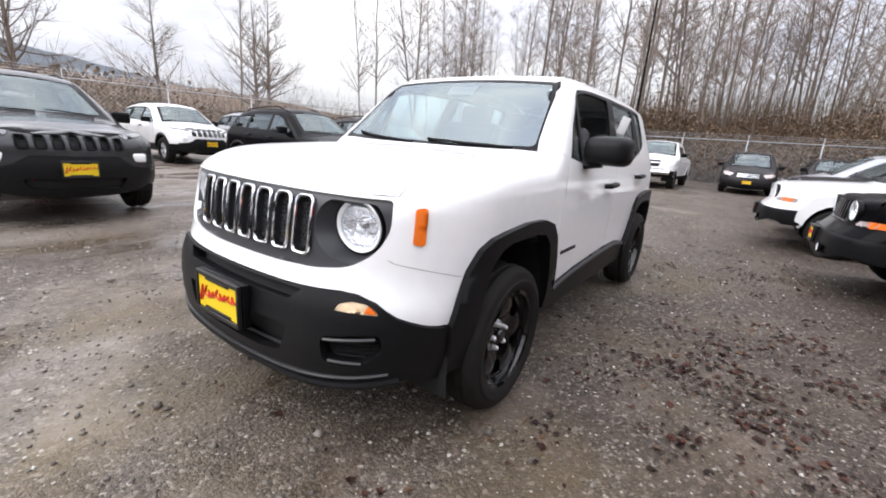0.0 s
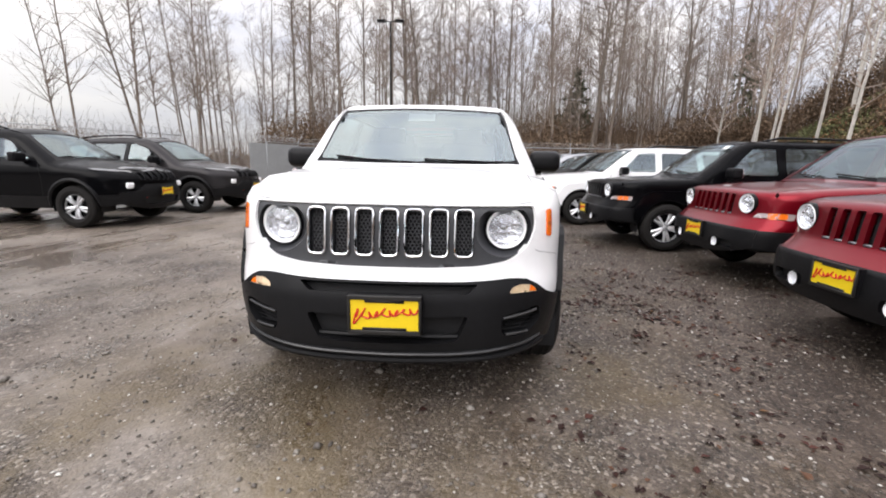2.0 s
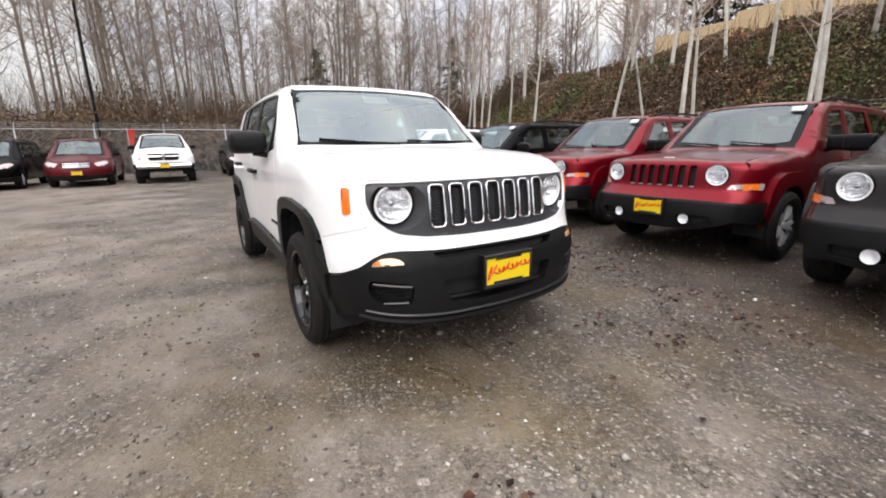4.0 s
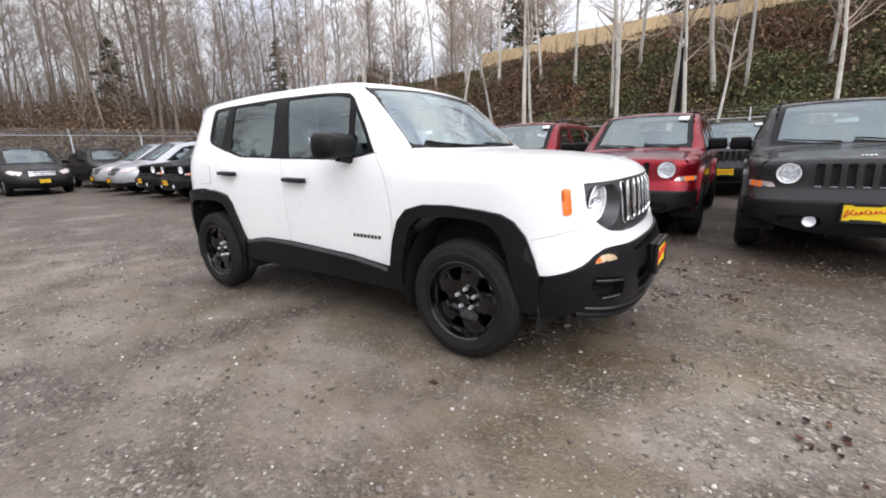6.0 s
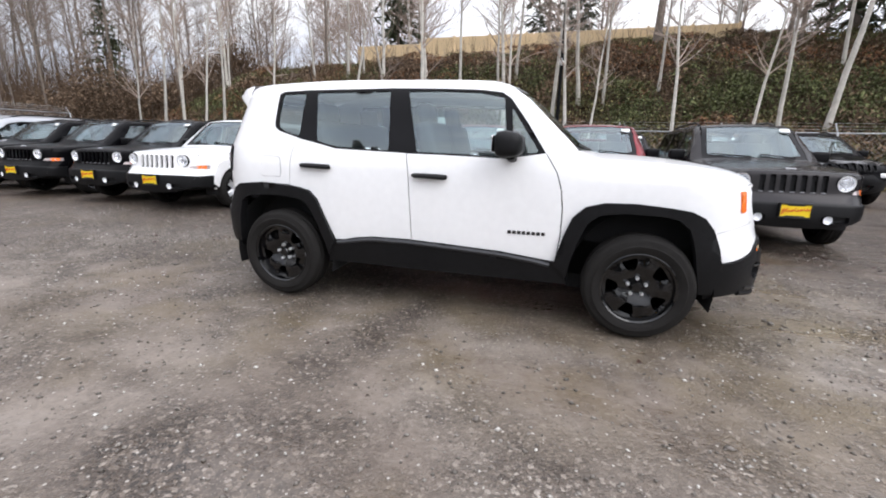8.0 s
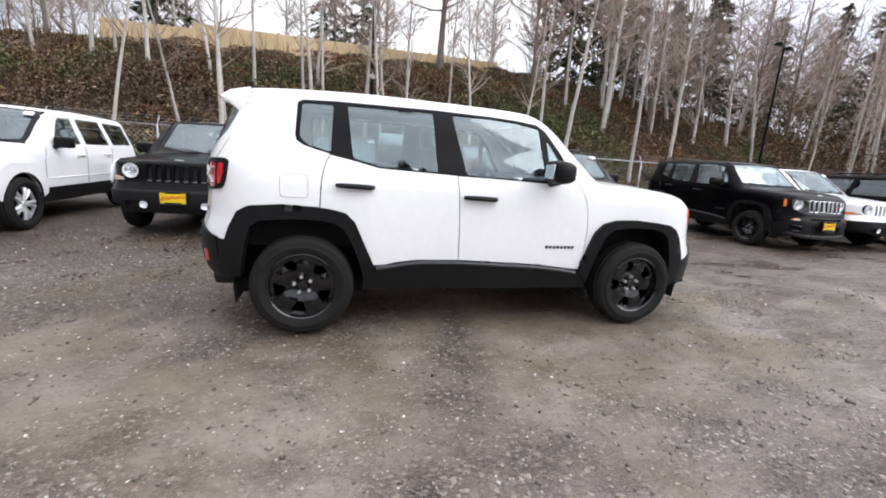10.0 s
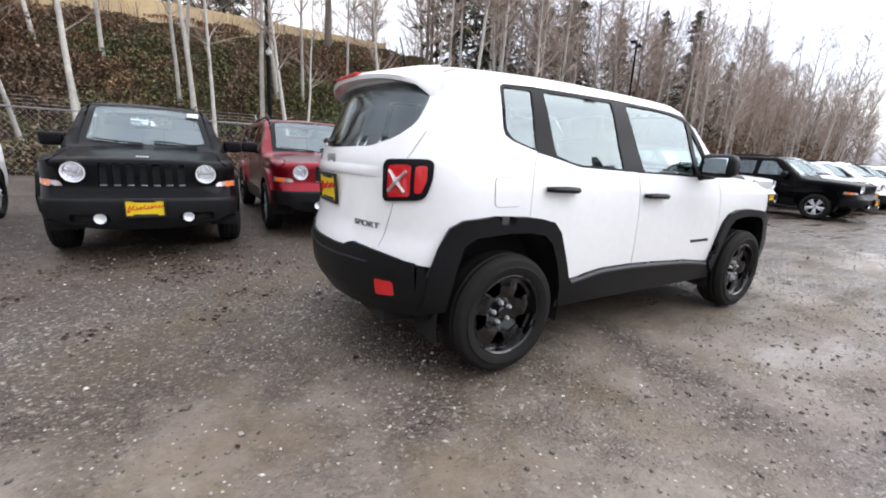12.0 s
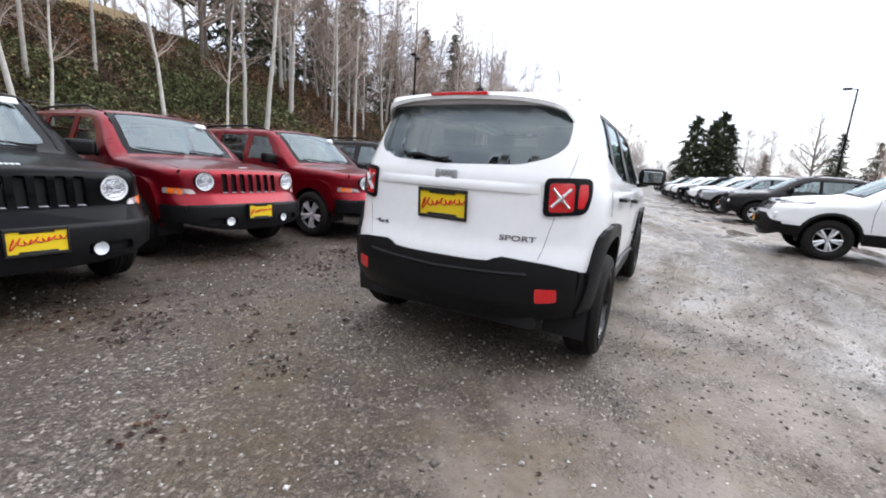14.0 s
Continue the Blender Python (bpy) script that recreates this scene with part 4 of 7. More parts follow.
    put(spreading[0], 5.2, 24.5, bank_height(5.2, 24.5), 1.0, 1.0)
    for i in range(66):
        x, y = (r.uniform(-30, 62), r.uniform(27.5, 44)) if i < 52 else (r.uniform(10, 46), r.uniform(19, 29))
        put(crest[i % 3], x, y, bank_height(x, y) + .03 * max(0, y - 30) - .1, r.uniform(0, 6.28), r.uniform(.8, 1.25))
    for i in range(18):
        x, y = (r.uniform(14, 21), r.uniform(16.5, 24)) if i < 6 else (r.uniform(36, 60), r.uniform(13.5, 20))
        put((crest + alders[:2])[i % 5], x, y, bank_height(x, y) - .1, r.uniform(0, 6.28), r.uniform(.75, 1.1), abs(r.normal()) * .08, r.uniform(0, 6.28))
    for i in range(22):
        x, y = r.uniform(44, 86), r.uniform(15, 34)
        put((crest + alders)[i % 7], x, y, max(0, bank_height(x, y)) - .1, r.uniform(0, 6.28), r.uniform(.6, .95), abs(r.normal()) * .05, 0)
    # the wood goes on along the slope to the east
    for i in range(95):
        x = 29 + 70 * r.uniform() ** .9
        y = max(13.4, .27 * x - .3) + 15 * r.uniform() ** 1.3
        lean = abs(r.normal()) * (.16 if i % 3 else .05)
        put((crest + alders + woods[2:3])[i % 8], x, y, max(0, bank_height(x, y)) - .1, r.uniform(0, 6.28), r.uniform(.75, 1.15), lean, r.uniform(-.6, .9))
    for x, y, k in ((27, 21, .85), (31.5, 22, 1.0), (38, 20, .8), (44, 24, 1.05), (52, 23, .9), (63, 27, .95)):
        put(crest[0], x, y, bank_height(x, y) - .1, r.uniform(0, 6.28), k * 1.3)
    # evergreens
    pine = [conifer(5, 13, 4.0, "dark green conifer above the bank", 1.3), conifer(6, 10, 3.3, "dark green conifer above the bank", 1.3), conifer(7, 15, 6.0, "broad dark conifer beyond the yard", 2.4)]
    for i, x, y, k in ((0, -36.5, 25, .8), (1, -34, 9.8, .95), (0, 26.5, 25.5, .9), (0, 38, 21.5, .9), (1, -13, 31, 1.0), (0, -1.5, 36, .95), (1, .8, 37, 1.0), (0, 25, 33, 1.1), (1, 28, 31, 1.2), (0, 35, 34, 1.2), (1, 38.5, 30, 1.15), (0, 46, 30, 1.1), (1, 56, 27, 1.0), (0, 19, 28, 1.05), (1, 15, 26, 1.1), (2, 78, -3.0, .82), (2, 84, -7, .92), (2, 76, -7.5, .72), (2, 79, -5.5, .78), (1, 72, -12, .6), (1, 60, -17, .8), (1, 64, -21.5, .75), (0, 46, -19.5, .5), (1, 91, 9.4, .9), (2, 88, -2, .6)):
        z = max(0, bank_height(x, y)) - .1
        put(pine[i], x, y, z, r.uniform(0, 6.28), k)
    for i in range(16):
        x, y = r.uniform(58, 120), r.uniform(-42, -6)
        put((crest + spreading)[i % 5], x, y, -.1, r.uniform(0, 6.28), r.uniform(.35, .75))
    # far trees to the east
    for x, y, k in ((105, 15.3, 1.2), (108, 11.2, 1.15), (111, 8.3, 1.1)):
        for j in range(4):
            put(crest[2 - j % 2], x + 2.0 * j - 2, y + (j - 1.5) * .75, -.1, r.uniform(0, 6.28), k * r.uniform(.85, 1.05))
    # low growth between them and the broad conifers
    for i in range(16):
        u = i / 15
        put((crest + spreading)[i % 4], 112 - 14 * u + r.uniform(-3, 3), 7 - 10.5 * u, -.1, r.uniform(0, 6.28), r.uniform(.32, .55))
    for i in range(8):
        put(crest[i % 3], r.uniform(66, 95), 16.8 + r.uniform(0, 2.5), -.1, r.uniform(0, 6.28), r.uniform(.6, .95))
    for i, (x, y, k) in enumerate(((75.4, -10, .9), (70, -12.3, 1.0), (66, -14.3, .5), (69, -16.8, .95), (62, -16.5, .5), (48.5, -17.1, 1.0), (73, -11.3, .7))):
        put((crest + spreading)[i % 4], x, y, -.1, r.uniform(0, 6.28), k)


set_trees()


# ---------------------------------------------------------------- fences, wall, light poles
def chain_fence(name, label, pts, height, arms=True, step=3.0):
    """A chain-link fence along a line: posts with barbed-wire arms, rails and a diamond mesh."""
    fence = empty(name, label, "fence")
    wires_v, wires_f = [], []

    def wire(a, b, r):
        a, b = Vector(a), Vector(b)
        d = (b - a).normalized()
        s = d.cross(Vector((.3, .2, .93))).normalized()
        u = s.cross(d)
        o = len(wires_v)
        for p in (a, b):
            for k in range(3):
                wires_v.append(tuple(p + (s * math.cos(2.094 * k) + u * math.sin(2.094 * k)) * r))
        for k in range(3):
            wires_f.append((o + k, o + (k + 1) % 3, o + 3 + (k + 1) % 3, o + 3 + k))

    for (x0, y0), (x1, y1) in zip(pts, pts[1:]):
        L = math.dist((x0, y0), (x1, y1))
        dx, dy = (x1 - x0) / L, (y1 - y0) / L
        n = max(1, round(L / step))
        for i in range(n + 1 if (x1, y1) == pts[-1] else n):
            x, y = x0 + dx * L * i / n, y0 + dy * L * i / n
            z = 0
            bm = tube([(x, y, z - .1), (x, y, z + height + .02)], .032, 8)
            if arms:
                tube([(x, y, z + height - .02), (x - dy * .22, y + dx * .22, z + height + .30)], .018, 6, bm=bm)
            part("post", bm, M_GALV, fence)
        part("top_rail", tube([(x0, y0, height), (x1, y1, height)], .024, 6), M_GALV, fence)
        if arms:
            for k in (.35, .68, 1.0):
                wire((x0 - dy * .22 * k, y0 + dx * .22 * k, height + .30 * k), (x1 - dy * .22 * k, y1 + dx * .22 * k, height + .30 * k), .005)
        sp, h = .16, height - .05
        m = int(L / sp)
        for i in range(-int(h / sp), m):
            for sgn in (1, -1):
                a, b = i * sp, i * sp + h
                lo, hi = max(a, 0), min(b, L)
                if hi <= lo:
                    continue
                za, zb = (lo - a), (hi - a)
                if sgn < 0:
                    za, zb = h - za, h - zb
                wire((x0 + dx * lo, y0 + dy * lo, .03 + za), (x0 + dx * hi, y0 + dy * hi, .03 + zb), .0032)
    raw("wire_mesh", wires_v, wires_f, M_GALV, fence, "grey diamond wire mesh")
    return fence


def razor_coil(parent, a, b, z, r=.16):
    n = int(math.dist(a, b) / .05)
    pts = []
    for i in range(n):
        u = i / (n - 1)
        t = u * math.dist(a, b) / .32 * 2 * math.pi
        dx, dy = (b[0] - a[0]) / math.dist(a, b), (b[1] - a[1]) / math.dist(a, b)
        pts.append((a[0] + (b[0] - a[0]) * u - dy * r * math.cos(t), a[1] + (b[1] - a[1]) * u + dx * r * math.cos(t), z + r * math.sin(t)))
    part("razor_coil", tube(pts, .012, 4), M_GALV, parent, "coil of razor wire")


f_west = chain_fence("end_fence", "grey chain-link fence with barbed-wire arms before a wood", [(-24, -10.5), (-24, 13)], 2.35)
f_south = chain_fence("side_fence", "grey chain-link fence with barbed wire and razor coils", [(14, -21), (-2, -18.5), (-11, -16), (-17, -13.6), (-24, -10.5)], 2.35)
razor_coil(f_south, (-11, -16), (-17, -13.6), 2.55)
razor_coil(f_south, (-2, -18.5), (-8, -16.8), 2.55, .13)
razor_coil(f_south, (-20, -12.3), (-24, -10.5), 2.55)
m_sheet = material("grey_privacy_sheet", (0.30, 0.31, 0.31), rough=.6, vary=.12, scale=1.5, bump=.3, bump_scale=12)
part("privacy_sheet", box_bm(-22.25, -11.275, 1.2, 3.7, .02, 2.1, .004, 1, m=Matrix.Rotation(math.atan2(-1.55, 3.5), 4, "Z")), m_sheet, f_south, "weathered grey sheet over the wire")
f_north = chain_fence("bank_fence", "low grey chain-link fence along the foot of the bank", [(-24, 13), (-10, 12.6), (40, 12.6)], 1.75, arms=True, step=3.2)


def crest_wall():
    wall = empty("crest_wall", "tan panelled wall on top of the embankment", "wall", kind="structure")
    m = material("tan_wall_boards", (0.62, 0.47, 0.28), rough=0.8, vary=0.15, scale=1.5, bump=0.4, bump_scale=20, random_tint=.12)
    for i in range(10):
        x = -13.4 + 2.45 * i
        zt = 8.35 - (.35 if i < 2 else 0)
        part("wall_panel", box_bm(x, 27.0 + .02 * (i % 2), zt - .75, 2.40, .12, 1.5, .015, 1), m, wall)
        part("wall_post", box_bm(x + 1.225, 26.96, zt - .72, .14, .16, 1.6, .01, 1), m, wall)
    return wall


crest_wall()


def light_pole(x, y, z, h, heads, rz, label, camera_at=None):
    p = empty("light_pole", label, "lamp post", m=pose(x, y, z, 0, 0, rz))
    part("pole", tube([(0, 0, -.1), (0, 0, h * .5), (0, 0, h)], [.085, .07, .055], 10), M_TRIM, p)
    for s in heads:
        part("arm", tube([(0, 0, h - .05), (s * .35, 0, h + .02)], .03, 6), M_TRIM, p)
        bm = box_bm(s * .60, 0, h + .02, .55, .36, .13, .04, 2)
        part("lamp_head", bm, M_TRIM, p)
        part("lamp_glass", box_bm(s * .60, 0, h - .052, .40, .26, .02, .005, 1), M_LENS, p)
    if camera_at:
        part("camera_bracket", tube([(0, 0, camera_at + .15), (0, -.28, camera_at + .15), (0, -.28, camera_at + .05)], .025, 6), M_GALV, p)
        part("dome_camera", lathe([(.11, camera_at + .06), (.12, camera_at), (.08, camera_at - .09), (.0001, camera_at - .12)], "z", 18, (0, -.28, 0)), M_PAPER, p, "white dome camera")
    return p


light_pole(.3, 15.7, 1.2, 7.0, (1, -1), 0, "dark light pole with two heads and a dome camera", 3.3)
light_pole(23, 16.5, 1.2, 7.5, (1, -1), 20, "dark light pole with two floodlight heads on the bank", 3.6)
light_pole(-25.5, -4.6, 0, 10.2, (1, -1), 90, "dark light pole with two heads at the edge of the wood")
light_pole(41, -12.4, 0, 9.2, (1,), 75, "dark light pole with one head beside the rows", 4.2)

flag = empty("red_flag", "small red flag on a thin pole by the fence", "flag", m=pose(-19.6, -3.0, 0))
part("flag_pole", tube([(0, 0, 0), (0, 0, 2.2)], .012, 6), M_GALV, flag)
bm = bmesh.new()
fr = [[bm.verts.new((.02 + .03 * math.sin(j * 1.3 + i), .02 + .09 * i * (1 - .12 * j), 2.15 - .16 * j)) for i in range(4)] for j in range(5)]
for a, b in zip(fr, fr[1:]):
    for i in range(3):
        bm.faces.new((a[i], a[i + 1], b[i + 1], b[i]))
part("cloth", bm, material("red_cloth", (0.45, 0.03, 0.02), rough=.8, vary=.15, scale=8), flag)


def far_house(x, y, rz, label):
    h = empty("far_building", label, "building", m=pose(x, y, 0, 0, 0, rz))
    part("wall", box_bm(0, 0, 1.7, 14, 8, 3.4, .03, 1), material("pale_render", (0.62, 0.6, 0.55), rough=.85, vary=.08, scale=.6), h)
    bm = bmesh.new()
    vs = [bm.verts.new(p) for p in ((-7.4, -4.4, 3.38), (7.4, -4.4, 3.38), (7.4, 4.4, 3.38), (-7.4, 4.4, 3.38), (-7.4, 0, 5.0), (7.4, 0, 5.0))]
    for f in ((0, 1, 5, 4), (2, 3, 4, 5), (0, 4, 3), (1, 2, 5), (3, 2, 1, 0)):
        bm.faces.new([vs[i] for i in f])
    part("roof", bm, material("grey_roof", (.12, .12, .125), rough=.8, vary=.2, scale=1), h, smooth=False)
    for i in range(4):
        part("window", box_bm(-5.2 + 3.4 * i, -4.02, 1.9, 1.5, .08, 1.1, .01, 1), M_GLASS_DARK, h)
    return h


far_house(150, 13, 80, "low pale building with a grey roof far off")

# ---------------------------------------------------------------- wheels and plates, shared by the vehicles
def wheel_meshes(radius, wide, rim, style):
    """Tyre and rim meshes, with the outer face towards +y and the hub at the origin."""
    h = wide / 2
    r0 = rim
    prof = [(r0 - 0.012, -h * 0.8), (r0 + 0.01, -h * 0.97), (r0 + 0.04, -h * 1.03), (radius - 0.055, -h * 1.0), (radius - 0.018, -h * 0.86), (radius - 0.004, -h * 0.6)]
    for a in (-0.42, -0.38, -0.30, -0.08, -0.04, 0.04, 0.08, 0.30, 0.38, 0.42):
        prof.append((radius - (0.009 if abs(abs(a) - 0.40) < 0.021 or abs(abs(a) - 0.06) < 0.021 else 0.0), h * a))
    prof += [(radius - 0.004, h * 0.6), (radius - 0.018, h * 0.86), (radius - 0.03, h * 0.94), (radius - 0.034, h * 0.945), (radius - 0.06, h * 1.0), (r0 + 0.05, h * 1.04), (r0 + 0.046, h * 1.055), (r0 + 0.035, h * 1.03), (r0 + 0.01, h * 0.97), (r0 - 0.012, h * 0.8)]
    tyre = lathe(prof, "y", 56, close=True)
    well = lathe([(r0 + 0.006, h * 0.9), (r0 - 0.004, h * 0.93), (r0 - 0.014, h * 0.86), (r0 - 0.022, h * 0.6), (r0 - 0.03, -h * 0.6), (r0 - 0.05, -h * 0.8), (0.02, -h * 0.8)], "y", 48, caps=False)
    face = bmesh.new()
    if style == "steel":
        n = 5
        y0 = h * 0.42
        # a pressed disc with five rounded openings
        pocket = [rounded([(math.cos(a + k) * r, math.sin(a + k) * r) for r, k in ((r0 * 0.86, -0.30), (r0 * 0.86, 0.30), (r0 * 0.50, 0.17), (r0 * 0.50, -0.17))], 0.03, 3) for a in [2 * math.pi * (i + 0.25) / n for i in range(n)]]
        ring = [(math.cos(2 * math.pi * k / 60) * (r0 - 0.018), math.sin(2 * math.pi * k / 60) * (r0 - 0.018)) for k in range(60)]
        v2, tri = fill(ring, pocket, 0.03)
        rr = np.hypot(v2[:, 0], v2[:, 1])
        ang = np.arctan2(v2[:, 1], v2[:, 0])
        lobe = 0.5 + 0.5 * np.cos(n * (ang - 2 * math.pi * 0.25 / n + math.pi / n))
        yy = y0 + 0.028 * np.exp(-(((rr - r0 * 0.62) / (r0 * 0.22)) ** 2)) * (0.35 + 0.65 * lobe) - 0.020 * np.exp(-((rr / (r0 * 0.36)) ** 4)) + 0.02 * np.clip((rr - r0 * 0.82) / (r0 * 0.18), 0, 1)
        vs = [face.verts.new((a, b, c)) for a, b, c in zip(v2[:, 0], yy, v2[:, 1])]
        for t in tri:
            face.faces.new([vs[i] for i in t])
        rim_edges = [e for e in face.edges if len(e.link_faces) == 1]
        got = bmesh.ops.extrude_edge_only(face, edges=rim_edges)
        bmesh.ops.translate(face, verts=[g for g in got["geom"] if isinstance(g, bmesh.types.BMVert)], vec=(0, -0.03, 0))
    else:
        n = 5
        y0 = h * 0.55
        for i in range(n):
            for s in ((-0.17, -0.06), (0.17, 0.06)):
                a = 2 * math.pi * i / n + s[0]
                b = 2 * math.pi * i / n + s[1]
                p = [(math.cos(b) * 0.05, y0 - 0.02, math.sin(b) * 0.05), (math.cos(a) * r0 * 0.55, y0 + 0.008, math.sin(a) * r0 * 0.55), (math.cos(a) * (r0 - 0.015), y0 - 0.005, math.sin(a) * (r0 - 0.015))]
                tube(p, [0.030, 0.022, 0.026], 6, bm=face)
        lathe([(r0 - 0.006, y0 + 0.012), (r0 - 0.028, y0 + 0.006), (r0 - 0.028, y0 - 0.03), (r0 - 0.006, y0 - 0.03)], "y", 44, bm=face, close=True)
    bmesh.ops.recalc_face_normals(face, faces=face.faces)
    cap = lathe([(0.034, y0 - 0.03), (0.034, y0 + 0.006), (0.028, y0 + 0.014), (0.0001, y0 + 0.016)], "y", 24)
    nuts = []
    for i in range(5):
        a = 2 * math.pi * (i + 0.5) / 5
        nuts.append(lathe([(0.0125, y0 - 0.03), (0.0125, y0 + 0.006), (0.008, y0 + 0.014), (0.0001, y0 + 0.0145)], "y", 6, (math.cos(a) * 0.056, 0, math.sin(a) * 0.056)))
    return tyre, well, face, cap, nuts


def add_wheels(car, radius, wide, rim, style, xs, y, face_mat, label=""):
    """Four wheels of one make under a car: tyre, rim, hub cap and nuts."""
    tyre, well, face, cap, nuts = wheel_meshes(radius, wide, rim, style)
    data = []
    for nm, bm, mt in [("tyre", tyre, M_TYRE), ("rim_well", well, M_RIMK if style == "steel" else M_TRIM), ("rim", face, face_mat), ("hub_cap", cap, face_mat)] + [("wheel_nut", b, M_ALLOY) for b in (nuts if style == "steel" else [])]:
        me = bpy.data.meshes.new(nm)
        bm.normal_update()
        for e in bm.edges:
            if len(e.link_faces) == 2 and e.calc_face_angle(0) > 0.6:
                e.smooth = False
        bm.to_mesh(me)
        bm.free()
        me.materials.append(mt)
        me.polygons.foreach_set("use_smooth", [True] * len(me.polygons))
        data.append((nm, me))
    for i, (x, s) in enumerate((a, b) for a in xs for b in (1, -1)):
        hub = new("wheel")
        hub.parent = car
        hub.location = (x, y * s, radius)
        hub.rotation_euler = (0, 0.5 + 1.3 * i, 0) if s > 0 else (0, 0.9 + 0.7 * i, math.pi)
        if label:
            hub["label"] = label
        for nm, me in data:
            ob = new(nm, me)
            ob.parent = hub


def dealer_plate(parent, m, w=0.305, h=0.155, framed=True):
    """A yellow dealer card in a black plate frame, with its script drawn as plain strokes."""
    plate = new("dealer_plate")
    plate.parent = parent
    plate.matrix_basis = m
    plate["label"] = "yellow dealer card in a black plate frame"
    fw = 0.012
    bm = bmesh.new()
    for cx, cz, sx, sz in ((0, h / 2, w + fw, fw * 1.6), (0, -h / 2, w + fw, fw * 1.6), (w / 2, 0, fw, h), (-w / 2, 0, fw, h)):
        box_bm(cx, -0.008, cz, sx, 0.018, sz, 0.003, 1, bm)
    part("plate_frame", bm, M_BLACKINK, plate)
    part("card", box_bm(0, -0.004, 0, w - 0.004, 0.008, h - 0.004, 0.001, 1), M_YELLOW, plate)
    # the script: a looping red stroke
    pts = []
    for k in range(150):
        u = k / 149
        x = -w * 0.42 + w * 0.84 * u
        tall = 0.034 if u < 0.14 else (0.026 if 0.42 < u < 0.5 else 0.013)
        z = tall * math.sin(u * 57 + 1.3 * math.sin(u * 19)) - 0.008 + 0.030 * u
        pts.append((x + 0.010 * math.cos(u * 57) + 0.25 * z, -0.0105, z))
    part("red_script", tube(pts, 0.0040, 5), M_REDINK, plate)
    for cz, sx in ((h * 0.40, w * 0.55), (-h * 0.40, w * 0.62)):
        part("print_bar", box_bm(0, -0.0105, cz, sx, 0.004, 0.012), M_BLACKINK, plate)
    return plate


def mirrored(loop):
    return [(-a, b) for a, b in loop][::-1]


def round_lamp(parent, m, r, name="headlight"):
    """A round headlight: bezel, chrome bowl with a bulb shield, ring and clear lens. The lens faces +x."""
    lamp = new(name)
    lamp.parent = parent
    lamp.matrix_basis = m
    part("bezel", lathe([(r * 1.02, -0.05), (r * 1.10, 0.0), (r * 1.07, 0.014), (r * 1.0, 0.012), (r * 0.97, -0.02)], "x", 40, caps=False), M_TRIM, lamp)
    part("light_ring", lathe([(r * 1.0, -0.02), (r * 0.995, 0.012), (r * 0.97, 0.018), (r * 0.86, 0.010), (r * 0.84, -0.02)], "x", 40, close=True), M_LAMP, lamp, "pale ring")
    bowl = bmesh.new()
    prof = [(r * 0.85, 0.0), (r * 0.74, -0.02), (r * 0.55, -0.036), (r * 0.25, -0.046), (0.0001, -0.048)]
    lathe(prof, "x", 28, bm=bowl, caps=False)
    box_bm(-0.02, 0, r * 0.16, 0.03, r * 1.2, 0.005, bm=bowl)
    box_bm(-0.022, 0, -r * 0.28, 0.02, r * 1.1, 0.005, bm=bowl)
    part("reflector", bowl, M_REFLECT, lamp)
    part("bulb_shield", lathe([(0.02, -0.06), (0.022, -0.02), (0.012, -0.012), (0.0001, -0.010)], "x", 20), M_CHROME, lamp)
    dome = lathe([(r * 0.87, 0.013), (r * 0.80, 0.020), (r * 0.6, 0.029), (r * 0.3, 0.034), (0.0001, 0.035)], "x", 40, caps=False)
    ob = part("lens", dome, M_LENS, lamp)
    ob.visible_shadow = False
    return lamp


